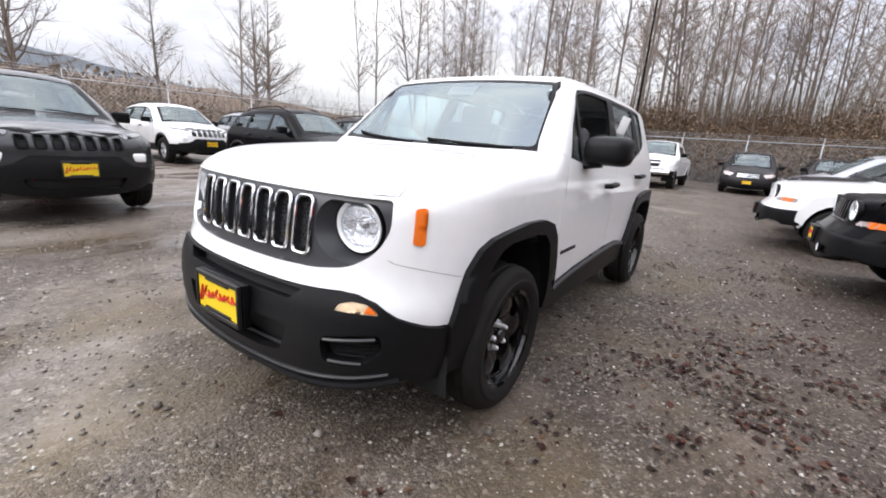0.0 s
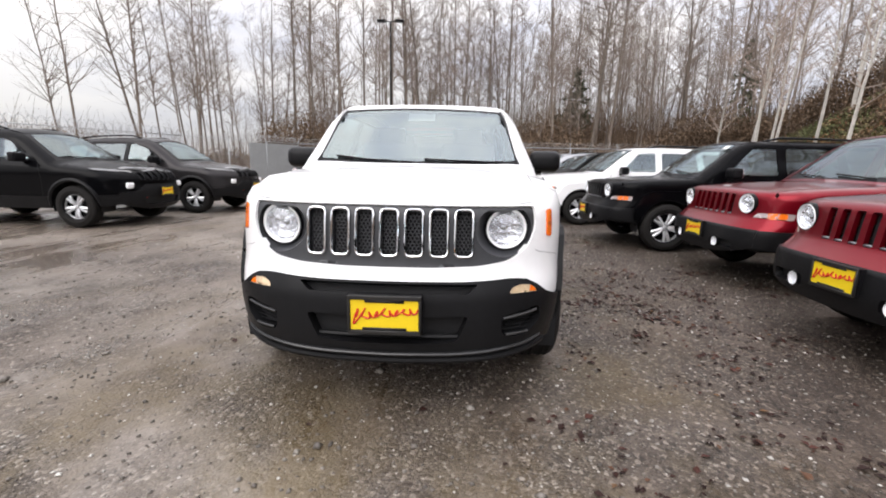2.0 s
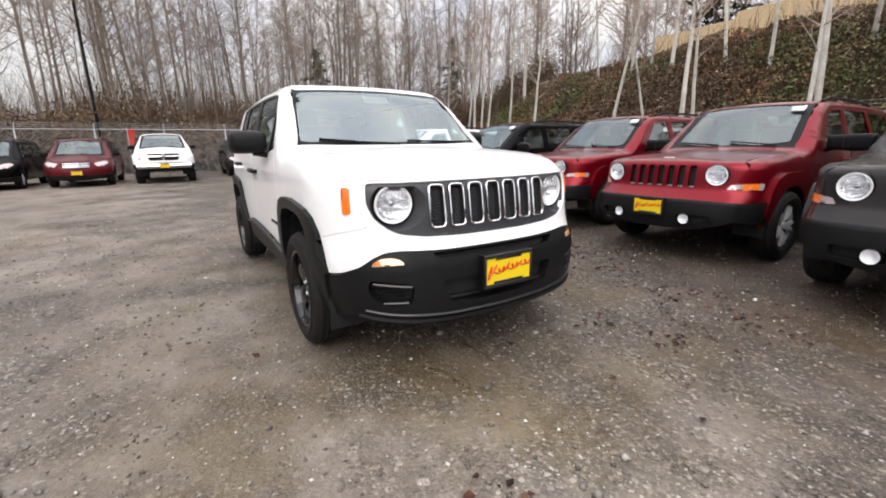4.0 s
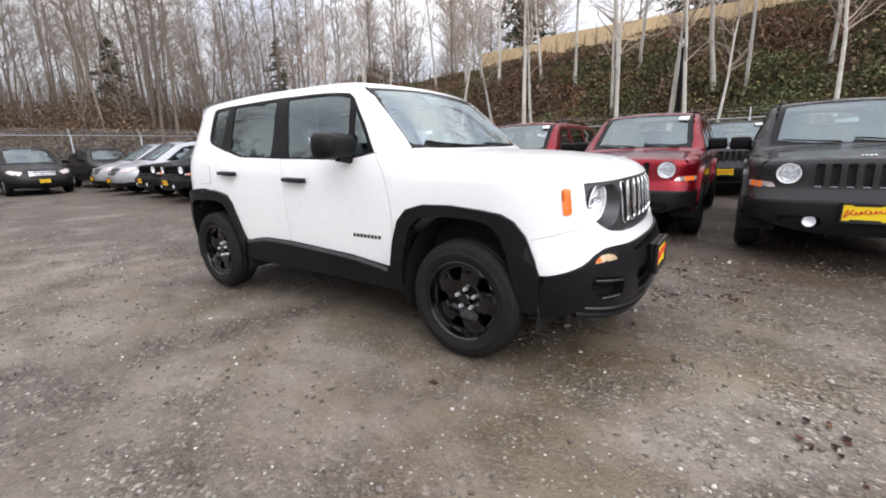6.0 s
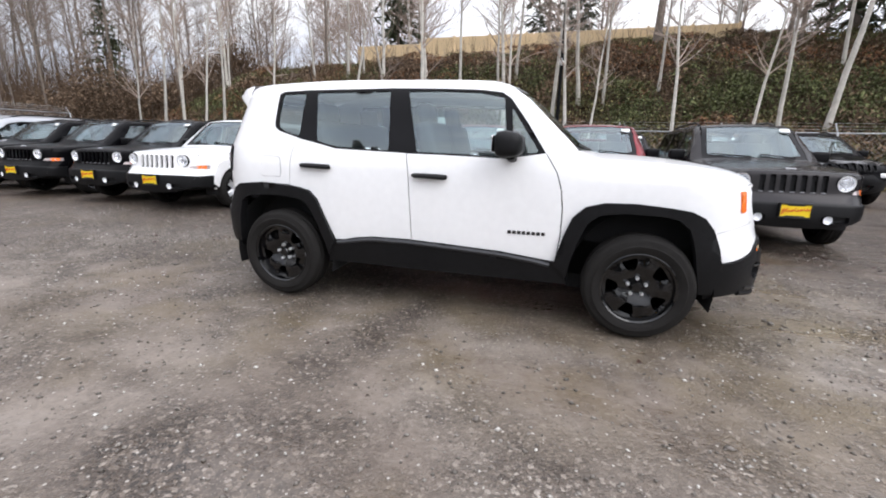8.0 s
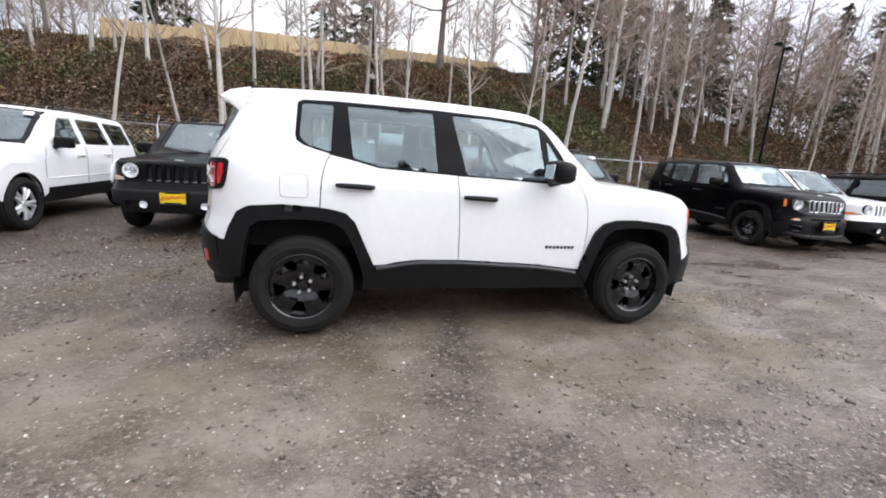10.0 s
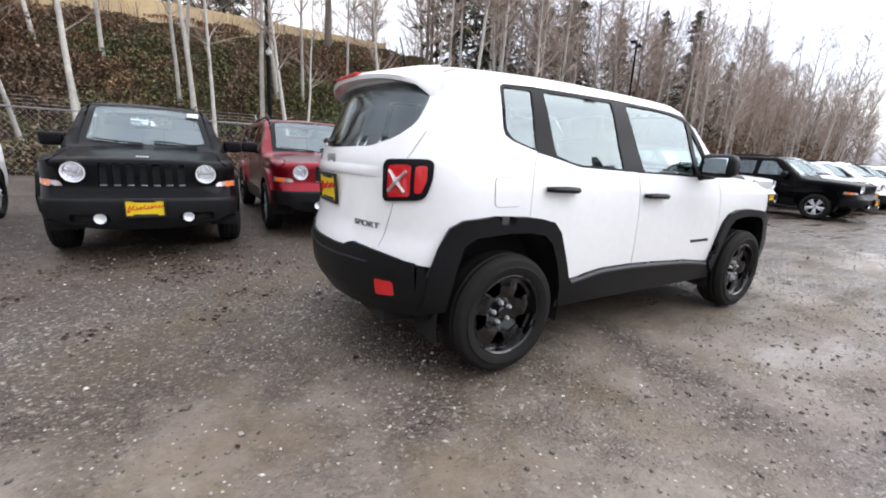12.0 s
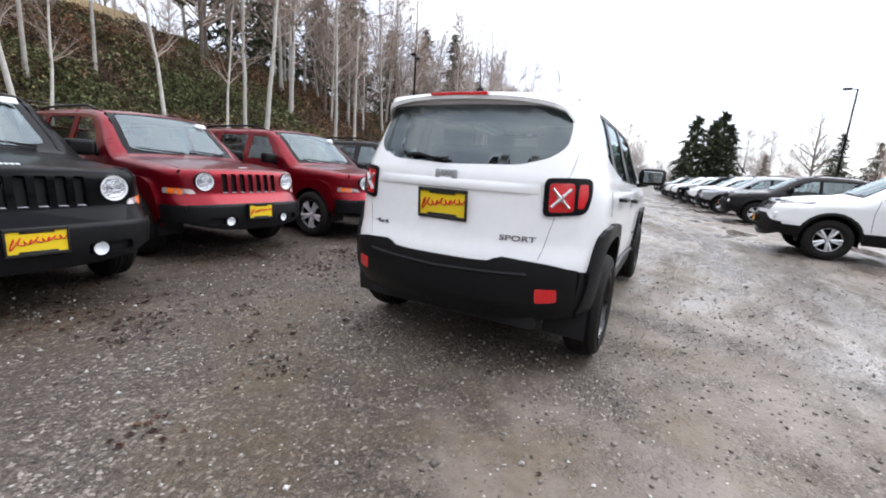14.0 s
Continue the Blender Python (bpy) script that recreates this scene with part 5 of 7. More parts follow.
# ---------------------------------------------------------------- the white compact SUV
def build_white_suv():
    car = empty("white_suv", "white compact SUV with black cladding on wet gravel", "car")
    B = Body(
        width=[(.2, .78), (.3, .80), (.5, .835), (.65, .845), (.85, .85), (1.0, .845), (1.1, .83), (1.2, .80), (1.3, .765), (1.4, .735), (1.5, .70), (1.6, .655), (1.7, .60)],
        nose=[(.2, 1.93), (.26, 2.03), (.33, 2.073), (.45, 2.085), (.55, 2.08), (.60, 2.068), (.645, 2.048), (.68, 2.034), (.72, 2.024), (.85, 2.008), (.95, 1.993), (1.02, 1.965), (1.2, 1.86)],
        tail=[(.25, -1.93), (.35, -1.98), (.45, -2.04), (.6, -2.05), (.68, -2.04), (.78, -2.012), (.9, -2.002), (1.0, -1.997), (1.1, -1.992), (1.2, -1.96), (1.35, -1.895), (1.5, -1.84), (1.58, -1.84), (1.7, -1.84)],
        bonnet=[(-2.2, 1.0), (.5, 1.14), (.95, 1.147), (1.15, 1.142), (1.5, 1.118), (1.7, 1.09), (1.85, 1.06), (1.95, 1.035), (2.05, .99)],
        screen=(.90, 1.145, .915, .07),
        roof=[(-2.0, 1.585), (-1.6, 1.62), (-.8, 1.65), (-.4, 1.645), (.06, 1.635), (.43, 1.612), (.7, 1.58)],
        low=.22, nose_bow=.085, k_nose=.43, tail_bow=.125, k_tail=.25, bonnet_bow=.03, roof_bow=.015)
    # seams, as views from the side (x, z), the top (x, y) and the ends (y, z)
    corner = B.lift([(.66, .985)], 0, 1)[0]
    wing_top = [(.865 + (corner[0] - .865) * k / 26, .722 + (.66 - .722) * k / 26) for k in range(27)]
    wing_top3 = B.lift(wing_top, 2, 1)
    nose_side = [(float(corner[0]), float(corner[2]))] + [(float(corner[0]) + (x - float(corner[0])) * min(1, (.985 - z) / .07), z) for x, z in B.seam(np.linspace(.97, .585, 22), 1, 1.5, 2.1)]
    bump_side = B.seam((.581, .54, .50, .46, .43, .40, .37, .345), 1, 1.5, 2.1)
    xb = nose_side[-1][0]
    wing_foot = [(xb + (1.715 - xb) * u, .535 + .05 * (1 - u) ** 2) for u in (.2, .4, .6, .8)]
    nose3 = B.lift(nose_side, 1, 1)
    arch_f = [(1.715, .535), (1.69, .62), (1.645, .73), (1.59, .80), (1.52, .835), (1.41, .85), (1.22, .865), (1.04, .86), (.93, .83), (.86, .76), (.81, .63), (.765, .45)]
    arch_fi = [(1.625, .335), (1.60, .45), (1.56, .62), (1.52, .73), (1.46, .78), (1.38, .80), (1.16, .805), (1.02, .785), (.95, .73), (.90, .60), (.86, .45), (.85, .36)]
    arch_r = [(-.82, .475), (-.88, .62), (-.95, .78), (-1.01, .84), (-1.10, .862), (-1.18, .872), (-1.41, .885), (-1.60, .868), (-1.665, .83), (-1.715, .73), (-1.75, .63)]
    arch_ri = [(-.88, .36), (-.90, .46), (-.95, .60), (-1.01, .72), (-1.07, .77), (-1.18, .79), (-1.33, .795), (-1.53, .78), (-1.595, .74), (-1.63, .62), (-1.655, .47), (-1.662, .41)]
    door_front = [(.665, 1.145), (.74, 1.03), (.775, .92), (.79, .80), (.79, .63), (.77, .45)]
    sill = [(.745, .445), (.67, .46), (.42, .49), (.01, .51), (-.24, .52), (-.52, .518), (-.66, .50), (-.74, .48), (-.815, .475)]
    low_edge = [(.42, 1.106), (.0, 1.118), (-.27, 1.124), (-.38, 1.128), (-.80, 1.142), (-.99, 1.185), (-1.12, 1.215)]
    open_top = [(.665, 1.148), (.54, 1.33), (.42, 1.485), (.36, 1.525), (.2, 1.543), (-.01, 1.553), (-.41, 1.562), (-1.09, 1.557), (-1.29, 1.548), (-1.325, 1.53), (-1.335, 1.32), (-1.325, 1.285), (-1.28, 1.258), (-1.20, 1.235), (-1.12, 1.215)]
    door_rear = [(-1.12, 1.212), (-1.15, 1.15), (-1.172, 1.05), (-1.178, .95), (-1.18, .874)]
    roof_seam = [(.40 - 2.05 * k / 14, .60) for k in range(15)]
    roof_seam3 = B.lift(roof_seam, 2, 1)
    screen_seam = [(.40, .60), (.52, .628), (.66, .655), (.80, .685), (.862, .708)]
    screen_seam3 = B.lift(screen_seam, 2, 1)
    tail_side = [(-1.65, float(roof_seam3[-1][2])), (-1.645, 1.5), (-1.652, 1.39), (-1.68, 1.29), (-1.745, 1.21), (-1.775, 1.15), (-1.785, 1.0), (-1.79, .8), (-1.80, .64)]
    tail_side = [(a[0] + (b[0] - a[0]) * k / 6, a[1] + (b[1] - a[1]) * k / 6) for a, b in zip(tail_side, tail_side[1:]) for k in range(6)] + tail_side[-1:]
    tail3 = B.lift(tail_side, 1, 1)

    for s in (1, -1):
        # front wing
        outline = [(float(p[0]), float(p[2])) for p in wing_top3] + nose_side[1:] + wing_foot + arch_f + [(x + 0.007, z) for x, z in door_front[::-1]] + [(.80, 1.165)]
        B.skin("front_wing", M_WHITE, car, outline, (), 1, s)
        # front door
        B.skin("front_door", M_WHITE, car, door_front + [(x, z) for x, z in sill[:4]] + [(-.212, .516), (-.222, .75), (-.236, .98), (-.256, 1.122)] + low_edge[:2][::-1], (), 1, s)
        # rear door
        B.skin("rear_door", M_WHITE, car, [(-.263, 1.124), (-.243, .98), (-.229, .75), (-.219, .516)] + sill[5:] + arch_r[1:6] + [(-1.172, .874), (-1.171, .95), (-1.165, 1.05), (-1.143, 1.15), (-1.113, 1.208)] + low_edge[3:6][::-1], (), 1, s)
        # body side: pillars, roof rail and rear quarter
        outline = open_top + door_rear + arch_r[6:] + [(-1.75, .632)] + [(x, z) for x, z in tail_side[::-1]] + [(float(p[0]), float(p[2])) for p in roof_seam3[::-1]][1:] + [(float(p[0]), float(p[2])) for p in screen_seam3[1:]] + [(.80, 1.168), (.70, 1.15)]
        B.skin("body_side", M_WHITE, car, outline, (), 1, s)
        # black window surround with its panes
        glasses = {
            "quarter_window": [(-1.295, 1.533), (-1.31, 1.31, .04), (-1.25, 1.262), (-1.115, 1.228), (-1.10, 1.538)],
            "rear_door_window": [(-1.01, 1.54), (-.972, 1.20, .03), (-.80, 1.158), (-.395, 1.143), (-.43, 1.545)],
            "front_door_window": [(-.295, 1.543), (-.19, 1.136), (.425, 1.122), (.375, 1.497), (.20, 1.53), (-.01, 1.54)],
            "front_quarter_window": [(.465, 1.125), (.625, 1.152), (.43, 1.43)]}
        surround = open_top[:-1] + low_edge[::-1]
        pane = {k: rounded(v, 0.018, 3) for k, v in glasses.items()}
        B.skin("window_surround", M_TRIM, car, surround, list(pane.values()), 1, s, off=-0.006, thick=0.02)
        for k, v in pane.items():
            if s > 0 and k == "front_door_window":
                continue  # the driver's window is down
            ob = B.skin(k, M_GLASS, car, v, (), 1, s, off=-0.012, thick=0.004)
            ob.visible_shadow = False
        # wheel arch lips and sill
        B.skin("wheel_arch_trim", M_CLAD, car, arch_f + arch_fi[::-1][:1] + arch_fi[::-1][1:] + [(1.70, .335)], (), 1, s, off=0.028, thick=0.06)
        B.skin("wheel_arch_trim", M_CLAD, car, arch_r + [(-1.765, .40)] + arch_ri[::-1], (), 1, s, off=0.028, thick=0.06)
        B.skin("sill_cladding", M_CLAD, car, [(.80, .458)] + [(x, z + .009) for x, z in sill[1:]] + [(-.87, .455), (-.89, .31), (.86, .31)], (), 1, s, off=0.014, thick=0.05)
        # lighter grey tube paints the sky's sheen along the top of the sill cladding
        p3 = B.lift([(.74 - 1.54 * k / 16, float(np.interp(.74 - 1.54 * k / 16, [q[0] for q in sill[::-1]], [q[1] for q in sill[::-1]])) - .012) for k in range(17)], 1, s)
        part("sill_lip_sheen", tube([(p[0], p[1] + s * .010, p[2]) for p in p3], .017, 8), M_PANEL, car)
        # amber side marker
        B.skin("side_marker", M_ORANGE, car, rounded([(1.785, .957), (1.818, .953), (1.832, .833), (1.800, .827)], .013), (), 1, s, off=0.006, thick=0.012, grid=0.03)
        # door handles
        for x0, x1, z in ((-.21, .04, .98), (-1.08, -.83, 1.02)):
            y = float(B.lift([((x0 + x1) / 2, z)], 1, 1)[0][1])
            pts = [(x0 + 0.01, s * (y + 0.004), z), (x0 + 0.03, s * (y + 0.030), z), (x0 + .10, s * (y + 0.036), z), (x1 - .08, s * (y + 0.036), z - .002), (x1 - 0.03, s * (y + 0.030), z - .004), (x1 - 0.01, s * (y + 0.004), z - .005)]
            part("door_handle", tube(pts, [.016, .019, .021, .021, .021, .018], 10, flat=0.85), M_CLAD, car, "black plastic door handle")
            cup = rounded([((x0 + x1) / 2 - .06, z + .028), ((x0 + x1) / 2 + .05, z + .028), ((x0 + x1) / 2 + .05, z - .03), ((x0 + x1) / 2 - .06, z - .03)], .025)
            B.skin("handle_cup", M_WHITE, car, cup, (), 1, s, off=0.002, thick=0.004, grid=0.02)
        # door mirror
        mir = new("door_mirror")
        mir.parent = car
        mir["label"] = "black plastic door mirror"
        bm = box_bm(.455, s * .955, 1.195, .17, .235, .16, .062, 4)
        for v in bm.verts:
            if v.co.x > .45:
                v.co.y -= s * (v.co.x - .45) * .25
                v.co.z += (1.195 - v.co.z) * (v.co.x - .45) * 2.2
        part("mirror_shell", bm, M_CLAD, mir)
        part("mirror_glass", box_bm(.366, s * .96, 1.197, .006, .160, .098, .002, 1, m=Matrix.Rotation(radians(s * 6), 4, "Z") @ Matrix.Rotation(radians(2), 4, "Y")), M_CHROME, mir)
        part("mirror_foot", tube([(.46, s * .80, 1.10), (.46, s * .85, 1.11), (.455, s * .92, 1.125)], [.035, .030, .035], 10, flat=0.7), M_CLAD, mir)
    # fuel flap
    flap = rounded([(-1.42, 1.075), (-1.255, 1.075), (-1.25, .93), (-1.42, .93)], .03)
    B.skin("fuel_flap", M_WHITE, car, flap, (), 1, -1, off=0.0025, thick=0.006, grid=0.03)
    part("flap_seam", tube([tuple(p) for p in B.lift(dense(flap, .02), 1, -1)], .0022, 4, closed=True), M_INNER, car)
    # model badge on the front doors: a row of plain bars
    for s in (1, -1):
        for k in range(8):
            q = B.lift([(.47 + .031 * k, .637)], 1, s)[0]
            part("door_badge", box_bm(q[0], q[1] + s * .002, q[2], .023, .005, .022, .002, 1), M_BLACKINK, car, "black model badge")

    # nose
    def z_line(y):
        y = abs(y)
        ye = float(nose3[-1][1])
        return float(np.interp(y, [0, .32, .42, .55, .62, .62 + (ye - .62) * .55, ye], [.645, .645, .650, .658, .652, .622, .585]))
    side_yz = [(float(p[1]), float(p[2])) for p in nose3]
    low_yz = [(side_yz[-1][0] * (1 - k / 12), z_line(side_yz[-1][0] * (1 - k / 12))) for k in range(1, 12)]
    half = side_yz + low_yz
    top_edge = [(-.66 + 1.32 * k / 12, .985) for k in range(1, 12)]
    outline = half + [(0, z_line(0))] + mirrored(low_yz) + mirrored(side_yz) + top_edge
    grille = rounded([(-.655, .976, .02), (.655, .976, .02), (.665, .88), (.635, .80, .06), (.55, .735, .06), (.40, .712), (.2, .704), (-.2, .704), (-.40, .712), (-.55, .735, .06), (-.635, .80, .06), (-.665, .88)], .03)
    B.skin("nose_panel", M_WHITE, car, outline, [grille], 0, 1, thick=0.03)
    slots = []
    for k in range(7):
        y = -.332 + k * .1107
        slots.append(rounded([(y - .0395, .958), (y + .0395, .958), (y + .0395, .752), (y - .0395, .752)], .026, 4))
    lamp_holes = [[(s * .528 + .122 * math.cos(2 * math.pi * k / 36) - (.022 * s if s * math.cos(2 * math.pi * k / 36) < 0 else 0) * abs(math.cos(2 * math.pi * k / 36)), min(.963, .868 + .120 * math.sin(2 * math.pi * k / 36))) for k in range(36)] for s in (1, -1)]
    gp = B.skin("grille_panel", M_PANEL, car, grille, slots + lamp_holes, 0, 1, off=-0.012, thick=0.05, grid=0.04)
    gp["label"] = "charcoal grille panel with seven slots"
    backing = B.skin("grille_backing", M_DARK, car, rounded([(-.39, .966), (.39, .966), (.39, .735), (-.39, .735)], .02), (), 0, 1, off=-0.05, thick=0.01)
    for sl in slots:
        ring = B.lift(dense(sl, .02), 0, 1)
        ring = ring + B.normal(ring) * -0.004
        part("slot_frame", tube(ring.tolist(), .0066, 8, closed=True), M_CHROME, car, "chrome slot frame")
        ys = [p[0] for p in sl]
        bm = bmesh.new()
        yc = (min(ys) + max(ys)) / 2
        rows = 13
        for r in range(rows):
            z = .766 + r * .0152
            cells = 3 if r % 2 else 4
            for c in range(cells):
                y = yc + (c - (cells - 1) / 2) * .0185
                q = B.lift([(y, z)], 0, 1)[0]
                ring = [(q[0] - .03, y + .0088 * math.cos(math.pi * (k + .5) / 3), z + .0088 * math.sin(math.pi * (k + .5) / 3)) for k in range(6)]
                tube(ring, .0021, 4, closed=True, bm=bm)
        part("slot_mesh", bm, M_PANEL, car)
    for s in (1, -1):
        # the lamp sits deep in a dished pocket of the grille panel
        q = B.lift([(s * .525, .870)], 0, 1)[0]
        seat_m = pose(q[0] - .068, q[1], q[2], 0, 4, s * 9)
        round_lamp(car, seat_m, .096)
        rim3 = B.lift(lamp_holes[0 if s > 0 else 1], 0, 1)
        rim3 = rim3 + B.normal(rim3) * -.012
        bm = bmesh.new()
        outer_ = []
        for k, p in enumerate(rim3):
            a = 2 * math.pi * k / 36
            c3 = seat_m @ Vector((0, .104 * math.cos(a), .104 * math.sin(a)))
            p = Vector(p)
            outer_.append([bm.verts.new(p), bm.verts.new(p * .55 + c3 * .45 - Vector((.012, 0, 0))), bm.verts.new(c3)])
        for a, b in zip(outer_, outer_[1:] + outer_[:1]):
            for i in range(2):
                bm.faces.new((a[i], b[i], b[i + 1], a[i + 1]))
        bmesh.ops.recalc_face_normals(bm, faces=bm.faces)
        part("lamp_pocket", bm, M_PANEL, car, "dished charcoal pocket round a headlight")
    # bonnet
    fe = B.lift([(-.66 + 1.32 * k / 12, .985) for k in range(13)], 0, 1)
    front_edge = [(float(p[0]), float(p[1])) for p in fe]
    cowl = [(.975 - .10 * (y / .65) ** 2, y) for y in np.linspace(.72, -.72, 13)]
    outline = [(x, -y + .004) for x, y in wing_top] + front_edge[1:-1] + [(x, y - .004) for x, y in wing_top[::-1]] + [(float(x), float(y)) for x, y in cowl[1:-1]]
    B.skin("bonnet", M_WHITE, car, outline, (), 2, 1, thick=0.03)
    # screen and cowl
    bottom = [(.975 - .10 * (y / .65) ** 2, float(y)) for y in np.linspace(.705, -.705, 15)]
    edge_l = [(x, y - .004) for x, y in screen_seam]
    top = [(.435 + .035 * (1 - (y / .6) ** 2), float(y)) for y in np.linspace(-.57, .57, 11)]
    outline = [(float(a), float(b)) for a, b in edge_l[:-1]] + [(float(a), float(b)) for a, b in bottom] + [(float(a), float(-b)) for a, b in edge_l[:-1][::-1]] + [(float(a), float(b)) for a, b in top]
    hole = [(.465, .58), (.60, .628), (.76, .662), (.842, .682), (.90, .45), (.935, 0.2), (.94, 0), (.935, -.2), (.90, -.45), (.842, -.682), (.76, -.662), (.60, -.628), (.465, -.58), (.488, -.3), (.498, 0), (.488, .3)]
    hole = rounded(hole, .03, 3)
    B.skin("screen_surround", M_TRIM, car, outline, [hole], 2, 1, off=-0.004, thick=0.02)
    ob = B.skin("windscreen", M_SCREEN, car, hole, (), 2, 1, off=-0.005, thick=0.004)
    ob.visible_shadow = False
    ob = part("sun_strip", box_bm(.525, 0, 1.50, .012, .20, .085, .003, 1, m=Matrix.Rotation(radians(-47), 4, "Y")), M_INNER, car, "mirror base behind the windscreen")
    for y0, y1 in ((.58, .06), (-.02, -.56)):
        pts = []
        for k in range(9):
            y = y0 + (y1 - y0) * k / 8
            q = B.lift([(.955 - .10 * (y / .65) ** 2 + .012 - .035 * k / 8, y)], 2, 1)[0]
            pts.append((q[0], q[1], q[2] + .006))
        part("wiper", tube(pts, .008, 6), M_TRIM, car)
    # roof
    rear_edge = [(-1.65, float(y)) for y in np.linspace(.56, -.56, 9)]
    outline = [(float(a), float(b)) for a, b in [(.435 + .035 * (1 - (y / .6) ** 2), y) for y in np.linspace(-.585, .585, 11)]] + [(x, y - .003) for x, y in roof_seam] + rear_edge + [(x, -y + .003) for x, y in roof_seam[::-1]]
    B.skin("roof", M_WHITE, car, outline, (), 2, 1, thick=0.03)
    # spoiler over the tail glass
    bm = bmesh.new()
    rows_ = []
    for k in range(25):
        y = -.632 + 1.264 * k / 24
        zt = float(B.lift([(-1.45, min(max(y, -.59), .59))], 2, 1)[0][2]) - .006 - max(abs(y) - .59, 0) * 1.3
        deep = .058 + .06 * min(1, max(0, (abs(y) - .57) / .05))
        back = -1.907 + .085 * (y / .5) ** 2 + max(abs(y) - .50, 0) ** 2 * 6.0
        drop = .048 + .035 * (y / .6) ** 4
        sec = [(-1.62, zt), (-1.62 + (back + 1.62) * .35, zt - .010), (-1.62 + (back + 1.62) * .7, zt - .026), (back + .02, zt - drop + .008), (back, zt - drop - .006), (back + .004, zt - drop - .028), (back + .03, zt - drop - .034), (-1.62 + (back + 1.62) * .62, zt - deep * .5 - .045), (-1.62 + (back + 1.62) * .4, zt - deep), (-1.62, zt - deep)]
        rows_.append([bm.verts.new((a, y, b)) for a, b in sec])
    for a, b in zip(rows_, rows_[1:]):
        for i in range(len(a) - 1):
            bm.faces.new((a[i], a[i + 1], b[i + 1], b[i]))
    bm.faces.new(rows_[0])
    bm.faces.new(rows_[-1][::-1])
    bmesh.ops.recalc_face_normals(bm, faces=bm.faces)
    part("roof_spoiler", bm, M_WHITE, car)
    part("high_brake_light", box_bm(-1.885, 0, 1.573, .05, .36, .018, .005, 2), M_REDLENS, car)
    # tail
    t_yz = [(float(p[1]), float(p[2])) for p in tail3]

    def z_tail(y):
        return float(np.interp(abs(y), [0, .30, .36, .60, .80], [.665, .665, .70, .68, .645]))
    low = [(t_yz[-1][0] * (1 - k / 10), z_tail(t_yz[-1][0] * (1 - k / 10))) for k in range(1, 10)]
    outline = t_yz + low + [(0, .665)] + mirrored(low) + mirrored(t_yz)
    glass = rounded([(.595, 1.525), (.622, 1.42, .05), (.622, 1.31, .06), (.55, 1.243, .06), (.40, 1.197, .05), (0, 1.18), (-.40, 1.197, .05), (-.55, 1.243, .06), (-.622, 1.31, .06), (-.622, 1.42, .05), (-.595, 1.525)], .03)
    lamp = rounded([(.545, 1.135), (.758, 1.146), (.768, 1.05), (.752, .955), (.555, .93)], .035)
    B.skin("tailgate", M_WHITE, car, outline, [glass, lamp, mirrored(lamp)], 0, -1, thick=0.03)
    ob = B.skin("tail_window", M_GLASS_DARK, car, glass, (), 0, -1, off=-0.004, thick=0.006)
    ob.visible_shadow = False
    pts = B.lift([(.30 - .30 * k / 6, 1.215 + .01 * math.sin(k)) for k in range(7)], 0, -1)
    part("tail_wiper", tube([(p[0] - .018, p[1], p[2]) for p in pts], [.012, .014, .014, .012, .010, .009, .008], 6), M_TRIM, car)
    # seam of the tailgate at each side, and the step above the plate
    for s in (1, -1):
        seam = B.lift([(s * a, z) for a, z in ((.675, 1.28), (.668, 1.20), (.655, 1.14))], 0, -1)
        part("tailgate_seam", tube([(p[0] - .0005, p[1], p[2]) for p in seam], .0013, 4), M_INNER, car)
        seam = B.lift([(s * a, z) for a, z in ((.615, .93), (.60, .86), (.58, .76), (.565, .70))], 0, -1)
        part("tailgate_seam", tube([(p[0] - .0005, p[1], p[2]) for p in seam], .0013, 4), M_INNER, car)
    bm = bmesh.new()
    rows_ = []
    for k in range(21):
        y = -.53 + 1.06 * k / 20
        q = B.lift([(y, 1.075)], 0, -1)[0]
        f = min(1, (0.53 - abs(y)) / .08)
        rows_.append([bm.verts.new((q[0] + a * f - .001, y, z)) for a, z in ((.0, 1.10), (-.008, 1.085), (-.012, 1.062), (-.009, 1.048), (.004, 1.044))])
    for a, b in zip(rows_, rows_[1:]):
        for i in range(len(a) - 1):
            bm.faces.new((a[i], a[i + 1], b[i + 1], b[i]))
    bmesh.ops.recalc_face_normals(bm, faces=bm.faces)
    part("plate_ledge", bm, M_WHITE, car)
    # tail lamps
    for s in (1, -1):
        tl = new("tail_lamp")
        tl.parent = car
        tl["label"] = "red tail lamp with a pale cross in a black frame"
        fl = lamp if s > 0 else mirrored(lamp)
        inner = rounded([(s * .572, 1.112), (s * .690, 1.118), (s * .698, .966), (s * .580, .956)], .02)
        outside = rounded([(s * .706, 1.112), (s * .744, 1.116), (s * .752, 1.05), (s * .738, .985), (s * .712, .985)], .012)
        if s < 0:
            inner, outside = inner[::-1], outside[::-1]
        B.skin("lamp_frame", M_TRIM, tl, fl, [inner, outside], 0, -1, off=0.012, thick=0.05, grid=0.03)
        B.skin("lamp_side_lens", M_REDLENS, tl, outside, (), 0, -1, off=0.010, thick=0.01, grid=0.03)
        B.skin("lamp_lens", M_REDLENS, tl, inner, (), 0, -1, off=0.008, thick=0.01, grid=0.03)
        bm = bmesh.new()
        for d in ((1, 1), (1, -1), (-1, 1), (-1, -1)):
            pts = B.lift([(s * .636 + d[0] * .042 * k, 1.036 + d[1] * .050 * k) for k in (0, .5, 1)], 0, -1)
            tube([(p[0] - .012, p[1], p[2]) for p in pts], [.022, .012, .014], 6, bm=bm, flat=0.6)
        q = B.lift([(s * .636, 1.036)], 0, -1)[0]
